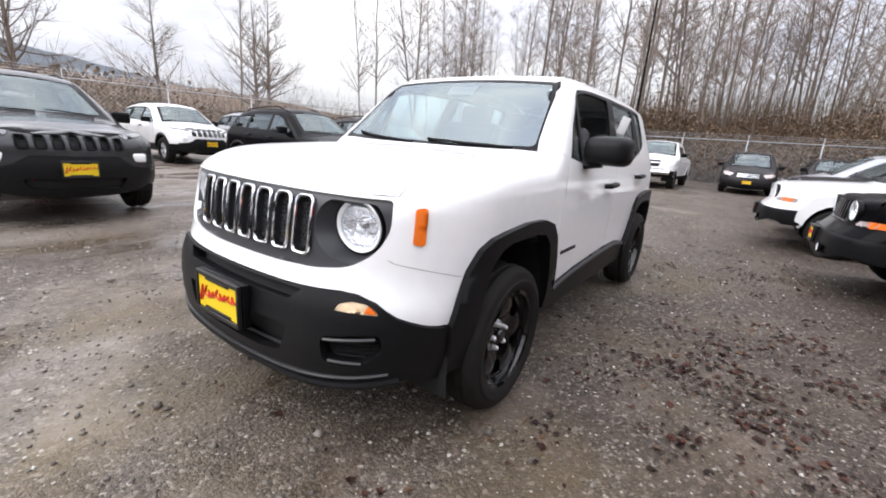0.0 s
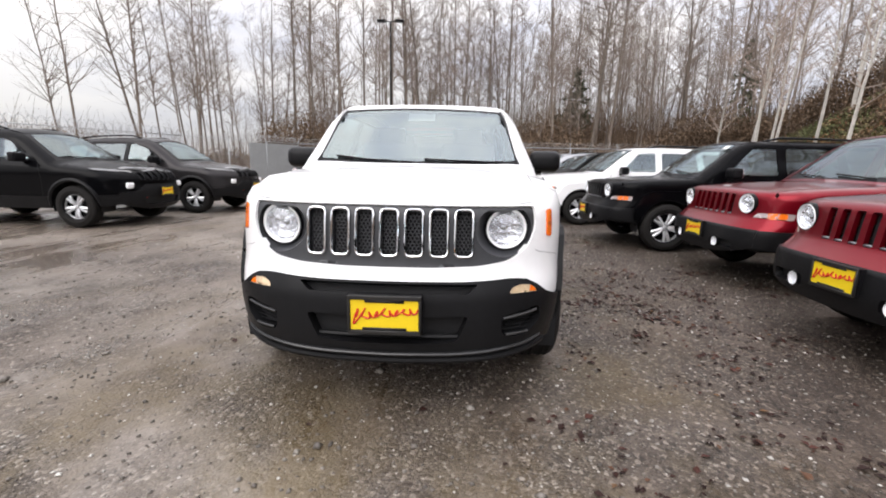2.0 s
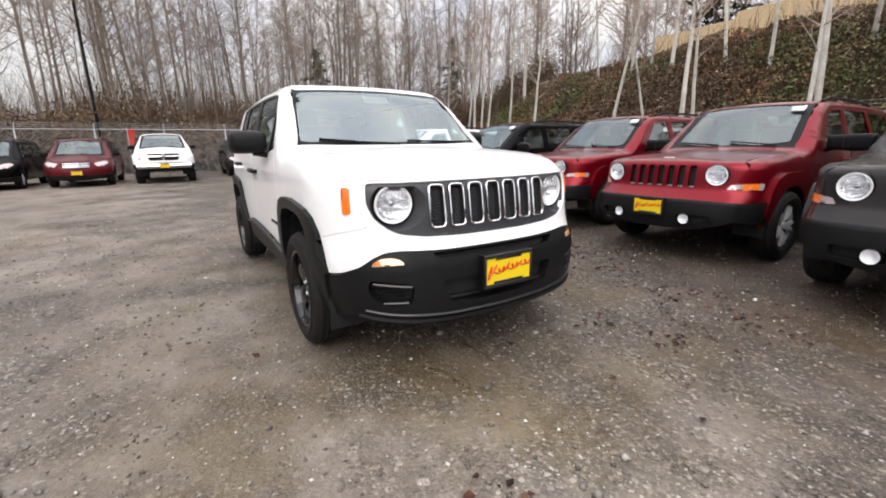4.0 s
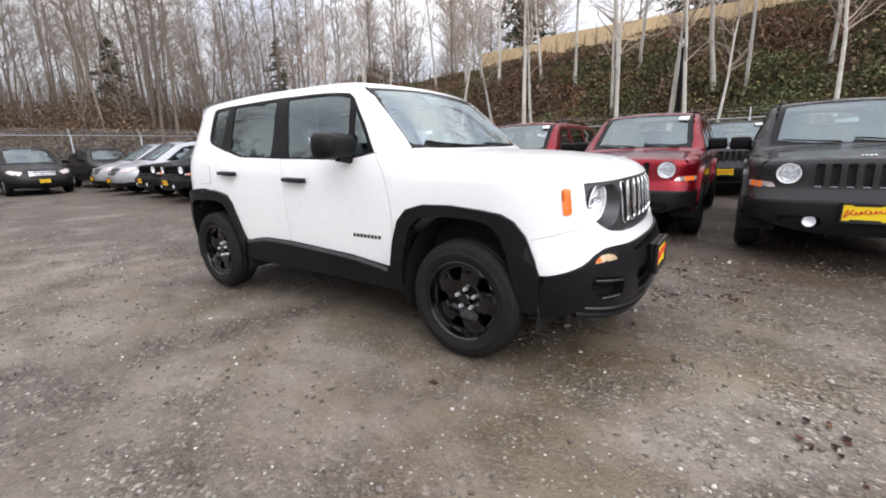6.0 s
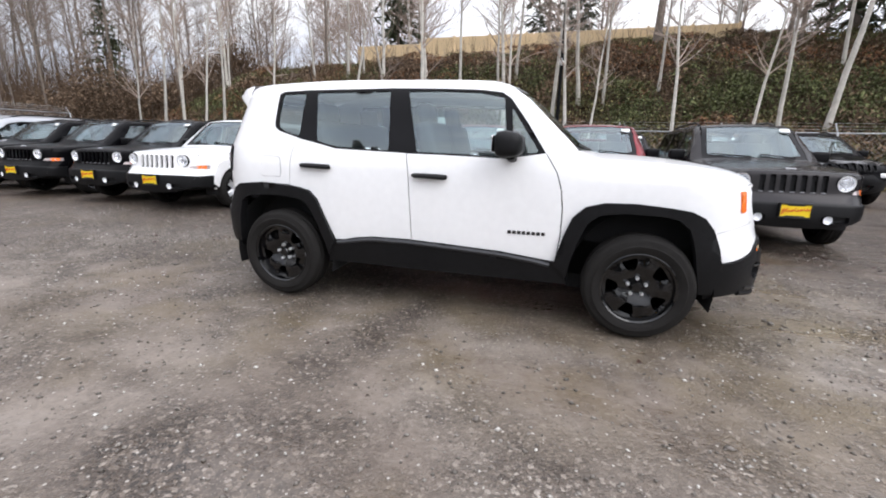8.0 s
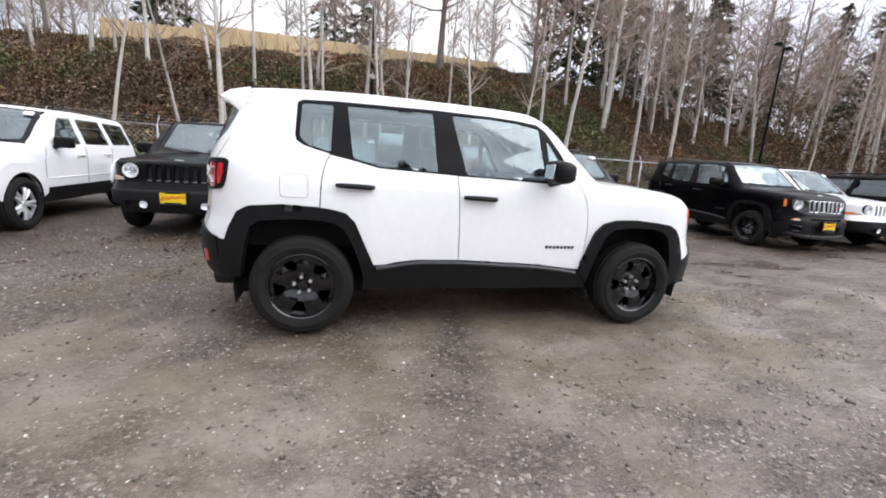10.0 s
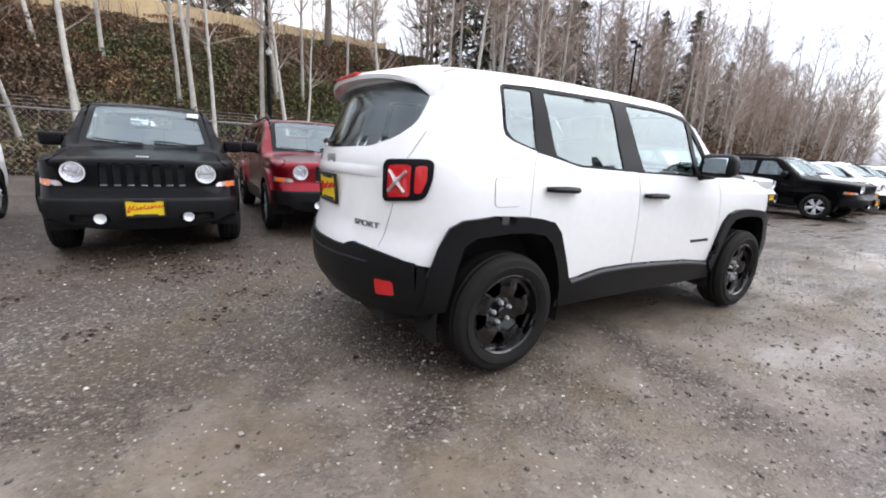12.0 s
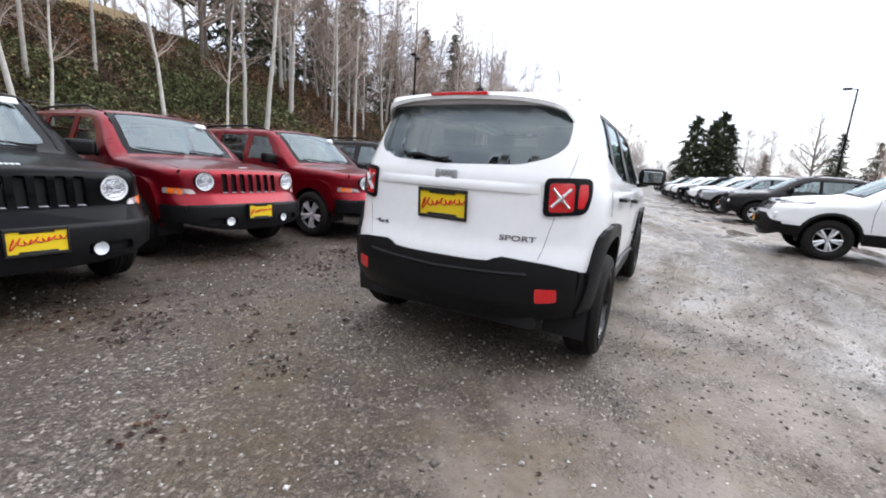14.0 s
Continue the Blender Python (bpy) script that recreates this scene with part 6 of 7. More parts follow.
        box_bm(q[0] - .016, q[1], q[2], .02, .036, .036, .006, 2, bm)
        part("lamp_cross", bm, M_CROSS, tl, "pale grey cross")
    # rear bumper, wrapped round to the arches
    yb = float(B.lift([(-1.80, .5)], 1, 1)[0][1])
    low = [(yb * (1 - k / 10), float(np.interp(abs(yb * (1 - k / 10)), [0, .5, .66, .8], [.335, .345, .36, .40]))) for k in range(21)]
    top_ = [(yb * (1 - k / 20), z_tail(yb * (1 - k / 20)) - .004) for k in range(41)]
    refl = [rounded([(s * .565, .54), (s * .672, .545), (s * .676, .47), (s * .57, .455)][:: s], .015) for s in (1, -1)]
    outline = low[::-1] + top_
    B.skin("rear_bumper", M_CLAD, car, [(a, b) for a, b in outline], refl, 0, -1, off=0.012, thick=0.05)
    for s in (1, -1):
        B.skin("bumper_corner", M_CLAD, car, [(-1.80, .642), (-1.70, .628), (-1.695, .35), (-1.80, .38)], (), 1, s, off=0.012, thick=0.04)
        B.skin("reflector", M_REDLENS, car, refl[0 if s > 0 else 1], (), 0, -1, off=0.010, thick=0.012, grid=0.03, label="red rear reflector")
    # pressed step line of the bumper
    pts = B.lift([(.52 - 1.04 * k / 14, .60 + .012 * abs(1 - k / 7)) for k in range(15)], 0, -1)
    part("bumper_step", tube([(p[0] - .008, p[1], p[2]) for p in pts], .012, 6), M_CLAD, car)
    # front bumper
    bump3 = B.lift(bump_side, 1, 1)
    yb = float(bump3[0][1])
    ks = [yb * (1 - k / 14) for k in range(29)]
    yl = float(bump3[-1][1])
    lows = [yl * (1 - k / 14) for k in range(29)]
    lowz = [(y, float(np.interp(abs(y), [0, .3, .5, yl * .93, yl], [.275, .28, .296, .328, .345]))) for y in lows]
    ends = [(float(p[1]), float(p[2])) for p in bump3[1:-1]]
    topz = [(y, z_line(y) - .004) for y in ks]
    pockets = [rounded([(s * .50, .497), (s * .685, .53), (s * .69, .455), (s * .62, .395), (s * .51, .40)][:: s], .03) for s in (1, -1)]
    centre = rounded([(-.36, .50), (.36, .50), (.31, .385), (.2, .372), (-.2, .372), (-.31, .385)], .02)
    lamps = [rounded([(s * .535, .594), (s * .548, .616), (s * .585, .628), (s * .635, .624), (s * .664, .606), (s * .674, .590)][:: s], .010) for s in (1, -1)]
    intake = rounded([(-.40, .634), (.40, .634), (.35, .594), (-.35, .594)], .012)
    B.skin("front_bumper", M_CLAD, car, lowz[::-1] + ends[::-1] + topz + mirrored(ends[::-1]), pockets + lamps + [centre, intake], 0, 1, off=0.012, thick=0.06)
    for hole_ in pockets + [centre, intake]:
        B.skin("bumper_recess", M_DARK, car, hole_, (), 0, 1, off=-0.045, thick=0.0, grid=0.04)
    for z in (.395,):
        pts = B.lift([(-.33 + .66 * k / 10, z) for k in range(11)], 0, 1)
        part("intake_bar", tube([(p[0] - .022, p[1], p[2]) for p in pts], .011, 6), M_CLAD, car)
    for s in (1, -1):
        bm = bmesh.new()
        for z in np.arange(.42, .52, .018):
            pts = B.lift([(s * (.53 + .14 * k / 4), float(z)) for k in range(5)], 0, 1)
            tube([(p[0] - .03, p[1], p[2]) for p in pts], .003, 4, bm=bm)
        part("pocket_mesh", bm, M_TRIM, car)
        B.skin("turn_lamp", M_CLEAR, car, lamps[0 if s > 0 else 1], (), 0, 1, off=0.004, thick=0.01, grid=0.02, label="clear turn lamp")
        amber = rounded([(s * .640, .621), (s * .660, .605), (s * .668, .593), (s * .634, .595)][:: s], .006)
        B.skin("turn_bulb", M_ORANGE, car, amber, (), 0, 1, off=0.007, thick=0.006, grid=0.02)
        B.skin("bumper_corner", M_CLAD, car, bump_side + [(1.66, .30), (1.665, .49), (1.715, .531)] + [(x, z - .004) for x, z in wing_foot[::-1]], (), 1, s, off=0.012, thick=0.05)
    # chin lip
    pts = []
    for k in range(31):
        y = -.72 + 1.44 * k / 30
        q = B.lift([(y, float(np.interp(abs(y), [0, .3, .5, .64, .74, .8], [.275, .28, .296, .315, .335, .36])) + .005)], 0, 1)[0]
        pts.append((q[0] + .012, y, q[2]))
    part("chin_lip", tube(pts, .017, 8), M_CLAD, car)
    pts = B.lift([(-.70 + 1.40 * k / 30, float(np.interp(abs(-.70 + 1.40 * k / 30), [0, .3, .45, .62, .70], [.318, .322, .334, .352, .368]))) for k in range(31)], 0, 1)
    part("chin_ledge", tube([(p[0] + .010, p[1], p[2]) for p in pts], .013, 8, flat=.7), M_SATIN, car)
    for s in (1, -1):
        # seam between nose panel and wing
        pts = B.lift([(.665 + .02 * k / 3, .775 - .012 * k / 3) for k in range(4)], 0, 1) if s > 0 else B.lift([(-.665 - .02 * k / 3, .775 - .012 * k / 3) for k in range(4)], 0, 1)
        x0 = float(pts[-1][0])
        side = B.lift([(x0 + (1.665 - x0) * k / 10, .763 - .055 * k / 10) for k in range(11)], 1, s)
        part("wing_seam", tube([tuple(p) for p in pts[:-1]] + [tuple(p) for p in side], .0009, 4), M_INNER, car)
        for z0, ya, yb in ((.486, .515, .675), (.408, .53, .635)):
            pts = B.lift([(s * (ya + (yb - ya) * k / 6), z0 + (.02 if z0 > .45 else 0) * k / 6) for k in range(7)], 0, 1)
            part("pocket_rim", tube([(p[0] + .008, p[1], p[2]) for p in pts], .007, 6), M_SATIN, car)
    # plates and their words
    part("plate_holder", box_bm(2.108, 0, .518, .03, .325, .175, .006, 2), M_TRIM, car)
    dealer_plate(car, pose(2.126, 0, .518, 0, 0, 90))
    q = B.lift([(0, .95)], 0, -1)[0]
    dealer_plate(car, pose(q[0] - .004, 0, .952, 4, 0, -90))

    def words(text, y, z, h, w):
        cu = bpy.data.curves.new("badge_text", "FONT")
        cu.body = text
        cu.size = h * 1.4
        cu.extrude = .004
        cu.align_x, cu.align_y = "CENTER", "CENTER"
        ob = new("text_badge", cu)
        dg = bpy.context.evaluated_depsgraph_get()
        me = bpy.data.meshes.new_from_object(ob.evaluated_get(dg))
        bpy.data.objects.remove(ob)
        xs = [v.co.x for v in me.vertices]
        k = w / (max(xs) - min(xs))
        spots = B.lift([(y - v.co.x * k, z + v.co.y) for v in me.vertices], 0, -1)
        for v, q in zip(me.vertices, spots):
            v.co = (q[0] - .002 - v.co.z, q[1], q[2])
        link("tail_badge", me, M_BADGE, car, "dark silver letters", smooth=False)

    words("SPORT", -.445, .800, .030, .19)
    words("4x4", .468, .795, .026, .12)
    # maker's badges as plain plaques
    q = B.lift([(0, 1.125)], 0, -1)[0]
    bm = bmesh.new()
    for k, (w, h) in enumerate(((.03, .05), (.034, .036), (.034, .036), (.034, .05))):
        box_bm(q[0] - .004, .052 - .036 * k, 1.128 - (.006 if k in (0, 3) else 0), .010, w, h, .006, 2, bm)
    part("tail_plaque", bm, M_GALV, car, "grey maker's badge")
    q = B.lift([(1.86, 0)], 2, 1)[0]
    bm = bmesh.new()
    for k in range(4):
        box_bm(1.855, .036 - .024 * k, q[2] + .002, .03, .018, .005, .002, 1, bm, m=Matrix.Rotation(radians(18), 4, "Y"))
    part("bonnet_plaque", bm, M_ALLOY, car, "small silver maker's badge")
    # aerial
    part("aerial", tube([(-1.50, .05, 1.66), (-1.52, .05, 1.76), (-1.545, .05, 1.86)], [.006, .004, .003], 6), M_TRIM, car)
    part("aerial_foot", lathe([(.03, 1.655), (.026, 1.672), (.010, 1.685), (.0001, 1.686)], "z", 16, (-1.50, .05, 0)), M_TRIM, car)
    # underside and wheel housings
    part("underbody", box_bm(-.05, 0, .44, 3.7, 1.16, .34, .05, 2), M_DARK, car)
    for x in (1.285, -1.285):
        for s in (1, -1):
            bm = bmesh.new()
            rows_ = []
            for k in range(17):
                a = math.pi * (k / 16 * 1.16 - .08)
                rows_.append([bm.verts.new((x + .43 * math.cos(a), s * y, .34 + .485 * math.sin(a))) for y in (.58, .825)])
            for a, b in zip(rows_, rows_[1:]):
                bm.faces.new((a[0], a[1], b[1], b[0]))
            fv = [r[0] for r in rows_]
            bm.faces.new(fv)
            part("wheel_housing", bm, M_DARK, car)
    # cabin
    part("cabin_floor", box_bm(-.35, 0, .62, 2.7, 1.12, .06, .02, 1), M_INNER, car)
    for s in (1, -1):
        part("door_card", box_bm(-.09, s * .765, .87, 1.5, .03, .44, .012, 2), M_INNER, car)
    part("load_cover", box_bm(-1.55, 0, .98, .55, 1.35, .03, .01, 1), M_INNER, car)
    bm = box_bm(.72, 0, 1.02, .42, 1.42, .22, .07, 3)
    part("dashboard", bm, M_INNER, car)
    part("steering_wheel", lathe([(.165, -.012), (.185, 0), (.165, .012), (.15, 0)], "x", 28, close=True), M_TRIM, car).matrix_basis = pose(.44, .37, 1.03, 0, -25, 0)

    def seat(x, y, w, bench=False):
        st = new("bench_seat" if bench else "seat")
        st.parent = car
        part("seat_base", box_bm(x + .10, y, .80, .50, w, .16, .05, 3), M_SEAT, st)
        part("seat_back", box_bm(x - .16, y, 1.06, .13, w, .58, .05, 3, m=Matrix.Rotation(radians(-14), 4, "Y")), M_SEAT, st)
        for yy in ([y] if not bench else [y - .38, y + .38]):
            part("headrest", box_bm(x - .255, yy, 1.40, .08, .26, .17, .035, 3, m=Matrix.Rotation(radians(-8), 4, "Y")), M_SEAT, st)

    seat(.0, .36, .50)
    seat(.0, -.36, .50)
    seat(-.85, 0, 1.25, True)
    part("window_sticker", box_bm(-.55, .735, 1.31, .24, .003, .30, m=Matrix.Rotation(radians(-16), 4, "X")), M_PAPER, car, "paper sales sticker inside a rear window")
    part("dash_paper", box_bm(.86, -.18, 1.145, .12, .30, .004, m=Matrix.Rotation(radians(12), 4, "Y")), M_PAPER, car, "white paper on the dashboard")
    add_wheels(car, .338, .215, .226, "steel", (1.285, -1.285), .772, M_RIMK, "black steel wheel")
    return car


white_suv = build_white_suv()

# ---------------------------------------------------------------- the other vehicles: one builder, four makes
def arc(xc, r, zc, z0, n=12):
    """The cut for a wheel, from its front foot over the top to its rear foot."""
    a0 = math.asin(max(-1, min(1, (z0 - zc) / r)))
    return [(xc + r * math.cos(a0 + (math.pi - 2 * a0) * k / n), zc + r * math.sin(a0 + (math.pi - 2 * a0) * k / n)) for k in range(n + 1)]


def build_car(name, label, paint, sp, grid=0.07):
    car = empty(name, label, sp["category"])
    B = Body(**sp["body"])
    R, xs, z0 = sp["tyre"], sp["axles"], sp["sill"]
    yh, ze = sp["bonnet_seam"], sp["bonnet_edge"]
    yr, xr0, xr1 = sp["roof_seam"]
    xc = sp["cowl"]
    corner = B.lift([(yh, ze)], 0, 1)[0]
    hood = [(xc + (corner[0] - xc) * k / 6, yh) for k in range(7)]
    hood3 = B.lift(hood, 2, 1)
    xn, xt, zn, zt = sp["nose_x"], sp["tail_x"], sp["nose_z"], sp["tail_z"]
    zb0 = sp["nose_line"][-1][1]
    nose_side = [(float(corner[0]), float(corner[2]))] + B.seam(np.linspace(ze - .06, zb0, 14), 1, 1.2, B.nose(.6) + .05)
    nose3 = B.lift(nose_side, 1, 1)
    scr = [(xr0 + (xc - xr0) * k / 5, yr + (yh - yr) * k / 5) for k in range(6)]
    scr3 = B.lift(scr, 2, 1)
    roof = [(xr0 + (xr1 - xr0) * k / 8, yr) for k in range(9)]
    roof3 = B.lift(roof, 2, 1)
    zr = float(roof3[-1][2])
    tail_side = [(xr1, zr), (xr1 + (xt - xr1) * .35, zr * .62 + .38), (xt, 1.0 * .55 + zt * .45 + .15), (xt, zt)]
    tail3 = B.lift(tail_side, 1, 1)
    ra = sp["arch"]
    af = arc(xs[0], ra, R + .02, z0)
    ar = arc(xs[1], ra, R + .02, z0)
    outline = [(float(p[0]), float(p[2])) for p in hood3] + nose_side[1:] + [(xs[0] + ra + .06, zb0), (xs[0] + ra + .04, z0)] + af + ar + [(xt + .01, z0)] + tail_side[::-1] + [(float(p[0]), float(p[2])) for p in roof3[::-1]][1:] + [(float(p[0]), float(p[2])) for p in scr3[1:-1]]
    panes = [rounded(w, .025, 2) for w in sp["windows"]]
    opening = rounded(sp["opening"], .03, 2)
    for s in (1, -1):
        B.skin("body_side", paint, car, outline, [opening], 1, s, grid=grid)
        B.skin("window_surround", M_TRIM if sp.get("black_pillars", True) else paint, car, opening, panes, 1, s, off=-.005, thick=.02, grid=grid)
        for w in panes:
            B.skin("side_window", M_GLASS_DARK if w[0][0] < -.3 else M_GLASS, car, w, (), 1, s, off=-.012, thick=.004, grid=grid * 1.5).visible_shadow = False
        for seam in sp["seams"]:
            p3 = B.lift(dense(seam + seam[::-1], .12)[: 2 + int(sum(math.dist(a, b) for a, b in zip(seam, seam[1:])) / .12)], 1, s)
            part("door_seam", tube([(p[0], p[1] + s * .0005, p[2]) for p in p3], .004, 4), M_DARK, car)
        # arch lip
        for a, x in ((af, xs[0]), (ar, xs[1])):
            p3 = B.lift([(x + (q[0] - x) * 1.04, R + .02 + (q[1] - R - .02) * 1.04) for q in a], 1, s)
            part("arch_lip", tube([(p[0], p[1] - s * .002, p[2]) for p in p3], sp.get("lip", .022), 6), M_CLAD if sp.get("clad", True) else paint, car)
        if sp.get("clad_sill", True):
            B.skin("sill_cladding", M_CLAD, car, [(xs[0] - ra + .0, z0 + .14), (xs[1] + ra - .0, z0 + .14), (xs[1] + ra + .03, z0 - .06), (xs[0] - ra - .03, z0 - .06)], (), 1, s, off=.012, thick=.04, grid=grid)
        for x0, x1, z in sp["handles"]:
            y = float(B.lift([((x0 + x1) / 2, z)], 1, 1)[0][1])
            part("door_handle", tube([(x0, s * (y + .003), z), (x0 + .03, s * (y + .028), z), (x1 - .03, s * (y + .028), z), (x1, s * (y + .003), z)], .015, 7), M_TRIM if sp.get("clad", True) else paint, car)
        mx, mz = sp["mirror"]
        my = float(B.lift([(mx, mz - .06)], 1, 1)[0][1])
        mir = new("door_mirror")
        mir.parent = car
        part("mirror_shell", box_bm(mx, s * (my + .12), mz, .13, .22, .15, .04, 3), sp.get("mirror_mat") or M_TRIM, mir)
        part("mirror_glass", box_bm(mx - .066, s * (my + .125), mz, .006, .17, .11, .002, 1), M_CHROME, mir)
        part("mirror_foot", tube([(mx + .03, s * (my - .03), mz - .08), (mx + .01, s * (my + .05), mz - .05)], .03, 7), M_TRIM, mir)
    # nose
    sy = [(float(p[1]), float(p[2])) for p in nose3]
    y_end = sy[-1][0]
    lowz = sp["nose_line"]
    low = [(y_end * (1 - k / 8), float(np.interp(abs(y_end * (1 - k / 8)), *zip(*lowz)))) for k in range(1, 8)]
    top = [(-yh + 2 * yh * k / 8, ze) for k in range(1, 8)]
    holes = sp["nose_holes"]
    B.skin("nose_panel", sp.get("nose_mat") or paint, car, sy + low + [(0, lowz[0][1])] + mirrored(low) + mirrored(sy) + top, holes, 0, 1, thick=.03, grid=grid * .8)
    for h in [q for q in holes if len(q) < 28]:
        B.skin("grille_backing", M_DARK, car, h, (), 0, 1, off=-.04, thick=0, grid=grid)
    # lower bumper
    z_b = sp["bumper_low"]
    ends = B.lift(B.seam(np.linspace(lowz[-1][1] - .004, z_b + .10, 4), 1, 1.2, B.nose(.6) + .05), 1, 1)
    y_end = float(ends[0][1])
    ks = [y_end * (1 - k / 8) for k in range(17)]
    upper = [(y, float(np.interp(abs(y), *zip(*lowz))) - .004) for y in ks]
    yl = float(ends[-1][1])
    lower = [(y, z_b + .10 * (abs(y) / yl) ** 3) for y in [yl * (1 - k / 8) for k in range(17)]]
    mid = [(float(p[1]), float(p[2])) for p in ends[1:-1]]
    B.skin("front_bumper", M_CLAD, car, lower[::-1] + mid[::-1] + upper + mirrored(mid[::-1]), sp.get("bumper_holes", ()), 0, 1, off=.014, thick=.05, grid=grid)
    for h in sp.get("bumper_holes", ()):
        B.skin("bumper_recess", M_DARK, car, h, (), 0, 1, off=-.03, thick=0, grid=grid)
    for s in (1, -1):
        B.skin("bumper_corner", M_CLAD, car, B.seam(np.linspace(lowz[-1][1] - .004, z_b + .10, 4), 1, 1.2, B.nose(.6) + .05) + [(xs[0] + ra + .02, z_b + .06), (xs[0] + ra - .01, lowz[-1][1] - .004)], (), 1, s, off=.014, thick=.05, grid=grid)
    # bonnet, screen, roof
    x0, zz, slope, bow = sp["body"]["screen"]
    fe = B.lift([(-yh + 2 * yh * k / 8, ze) for k in range(9)], 0, 1)
    cow = [(xc + bow * .85 * (1 - (y / yh) ** 2), float(y)) for y in np.linspace(yh, -yh, 9)]
    B.skin("bonnet", paint, car, [(x, -y + .004) for x, y in hood] + [(float(p[0]), float(p[1])) for p in fe[1:-1]] + [(x, y - .004) for x, y in hood[::-1]] + cow[1:-1], (), 2, 1, thick=.03, grid=grid)
    topc = [(xr0 + .02 + .04 * (1 - (y / yr) ** 2), float(y)) for y in np.linspace(-yr + .02, yr - .02, 9)]
    edge = [(x, y - .003) for x, y in scr]
    out = edge[:-1] + cow + [(x, -y) for x, y in edge[:-1][::-1]] + topc
    hole = rounded([(xr0 + .06, yr - .06), (xc - .07, yh - .085), (xc - .02 + bow * .5, yh * .5), (xc - .02 + bow * .75, 0), (xc - .02 + bow * .5, -yh * .5), (xc - .07, -yh + .085), (xr0 + .06, -yr + .06), (xr0 + .095, 0)], .03, 2)
    B.skin("screen_surround", M_TRIM, car, out, [hole], 2, 1, off=-.004, thick=.02, grid=grid)
    B.skin("windscreen", M_GLASS, car, hole, (), 2, 1, off=-.006, thick=.004, grid=grid).visible_shadow = False
    for ya, yb in ((yh * .75, .05), (-.05, -yh * .8)):
        pts = B.lift([(xc - .03 + bow * (1 - ((ya + (yb - ya) * k / 5) / yh) ** 2) - .05 * k / 5, ya + (yb - ya) * k / 5) for k in range(6)], 2, 1)
        part("wiper", tube([(p[0], p[1], p[2] + .014) for p in pts], .009, 5), M_TRIM, car)
    rear = [(xr1, float(y)) for y in np.linspace(yr - .02, -yr + .02, 7)]
    B.skin("roof", paint, car, topc + [(x, y - .003) for x, y in roof] + rear + [(x, -y + .003) for x, y in roof[::-1]], (), 2, 1, thick=.03, grid=grid * 1.3)
    if sp.get("rails"):
        for s in (1, -1):
            p3 = B.lift([(xr0 - .3 + (xr1 + .25 - xr0 + .3) * k / 8, s * (yr - .05)) for k in range(9)], 2, 1)
            part("roof_rail", tube([(p[0], p[1], p[2] + (.0 if i in (0, 8) else .045)) for i, p in enumerate(p3)], .017, 7), sp["rails"], car)
    # tail
    ty = [(float(p[1]), float(p[2])) for p in tail3]
    tl = [(ty[-1][0] * (1 - k / 6), zt) for k in range(1, 6)]
    gl = rounded([(yr - .02, zr - .09), (yr + .04, 1.12), (-yr - .04, 1.12), (-yr + .02, zr - .09)], .05, 3)
    B.skin("tailgate", paint, car, ty + tl + [(0, zt)] + mirrored(tl) + mirrored(ty), [gl], 0, -1, thick=.03, grid=grid)
    B.skin("tail_window", M_GLASS_DARK, car, gl, (), 0, -1, off=-.004, thick=.005, grid=grid * 1.5)
    te = ty[-1][0]
    ks = [te * (1 - k / 6) for k in range(13)]
    B.skin("rear_bumper", M_CLAD, car, [(y, z_b + .1) for y in ks[::-1]] + [(y, zt - .004) for y in ks], (), 0, -1, off=.012, thick=.05, grid=grid)
    for s in (1, -1):
        tlp = rounded([(s * (te - .20), 1.06), (s * (te - .06), 1.06), (s * (te - .06), .82), (s * (te - .20), .82)][:: s], .03)
        B.skin("tail_lamp", M_REDLENS, car, tlp, (), 0, -1, off=.012, thick=.02, grid=grid)
    # underside, housings, cabin
    length = xn - xt
    part("underbody", box_bm((xn + xt) / 2, 0, z0 + .14, length * .96, 1.1, .30, .05, 2), M_DARK, car)
    for x in xs:
        for s in (1, -1):
            bm = bmesh.new()
            rows_ = []
            for k in range(13):
                a = math.pi * (k / 12 * 1.16 - .08)
                rows_.append([bm.verts.new((x + (ra + .01) * math.cos(a), s * y, R + .02 + (ra + .02) * math.sin(a))) for y in (.55, sp["track"] + .06)])
            for a, b in zip(rows_, rows_[1:]):
                bm.faces.new((a[0], a[1], b[1], b[0]))
            bm.faces.new([r[0] for r in rows_])
            part("wheel_housing", bm, M_DARK, car)
    wz = float(np.interp(1.0, *zip(*sp["body"]["width"])))
    part("cabin_floor", box_bm((xc + xr1) / 2 - .1, 0, .66, xc - xr1, 1.06, .08, .02, 1), M_INNER, car)
    part("dashboard", box_bm(xc - .22, 0, .97, .40, wz * 1.7, .20, .06, 2), M_INNER, car)
    for x, y in ((xc - 1.0, .37), (xc - 1.0, -.37)):
        st = new("seat")
        st.parent = car
        part("seat_back", box_bm(x - .1, y, 1.0, .13, .5, .6, .05, 2, m=Matrix.Rotation(radians(-12), 4, "Y")), M_SEAT, st)
        part("headrest", box_bm(x - .19, y, 1.36, .08, .26, .16, .03, 2), M_SEAT, st)
    part("rear_bench", box_bm(xc - 1.95, 0, 1.0, .14, 1.25, .6, .05, 2), M_SEAT, car)
    add_wheels(car, R, sp["tyre_wide"], sp["rim"], "alloy", xs, sp["track"], sp["wheel_mat"], "wheel with a spoked alloy rim")
    sp["face"](car, B, paint)
    return car


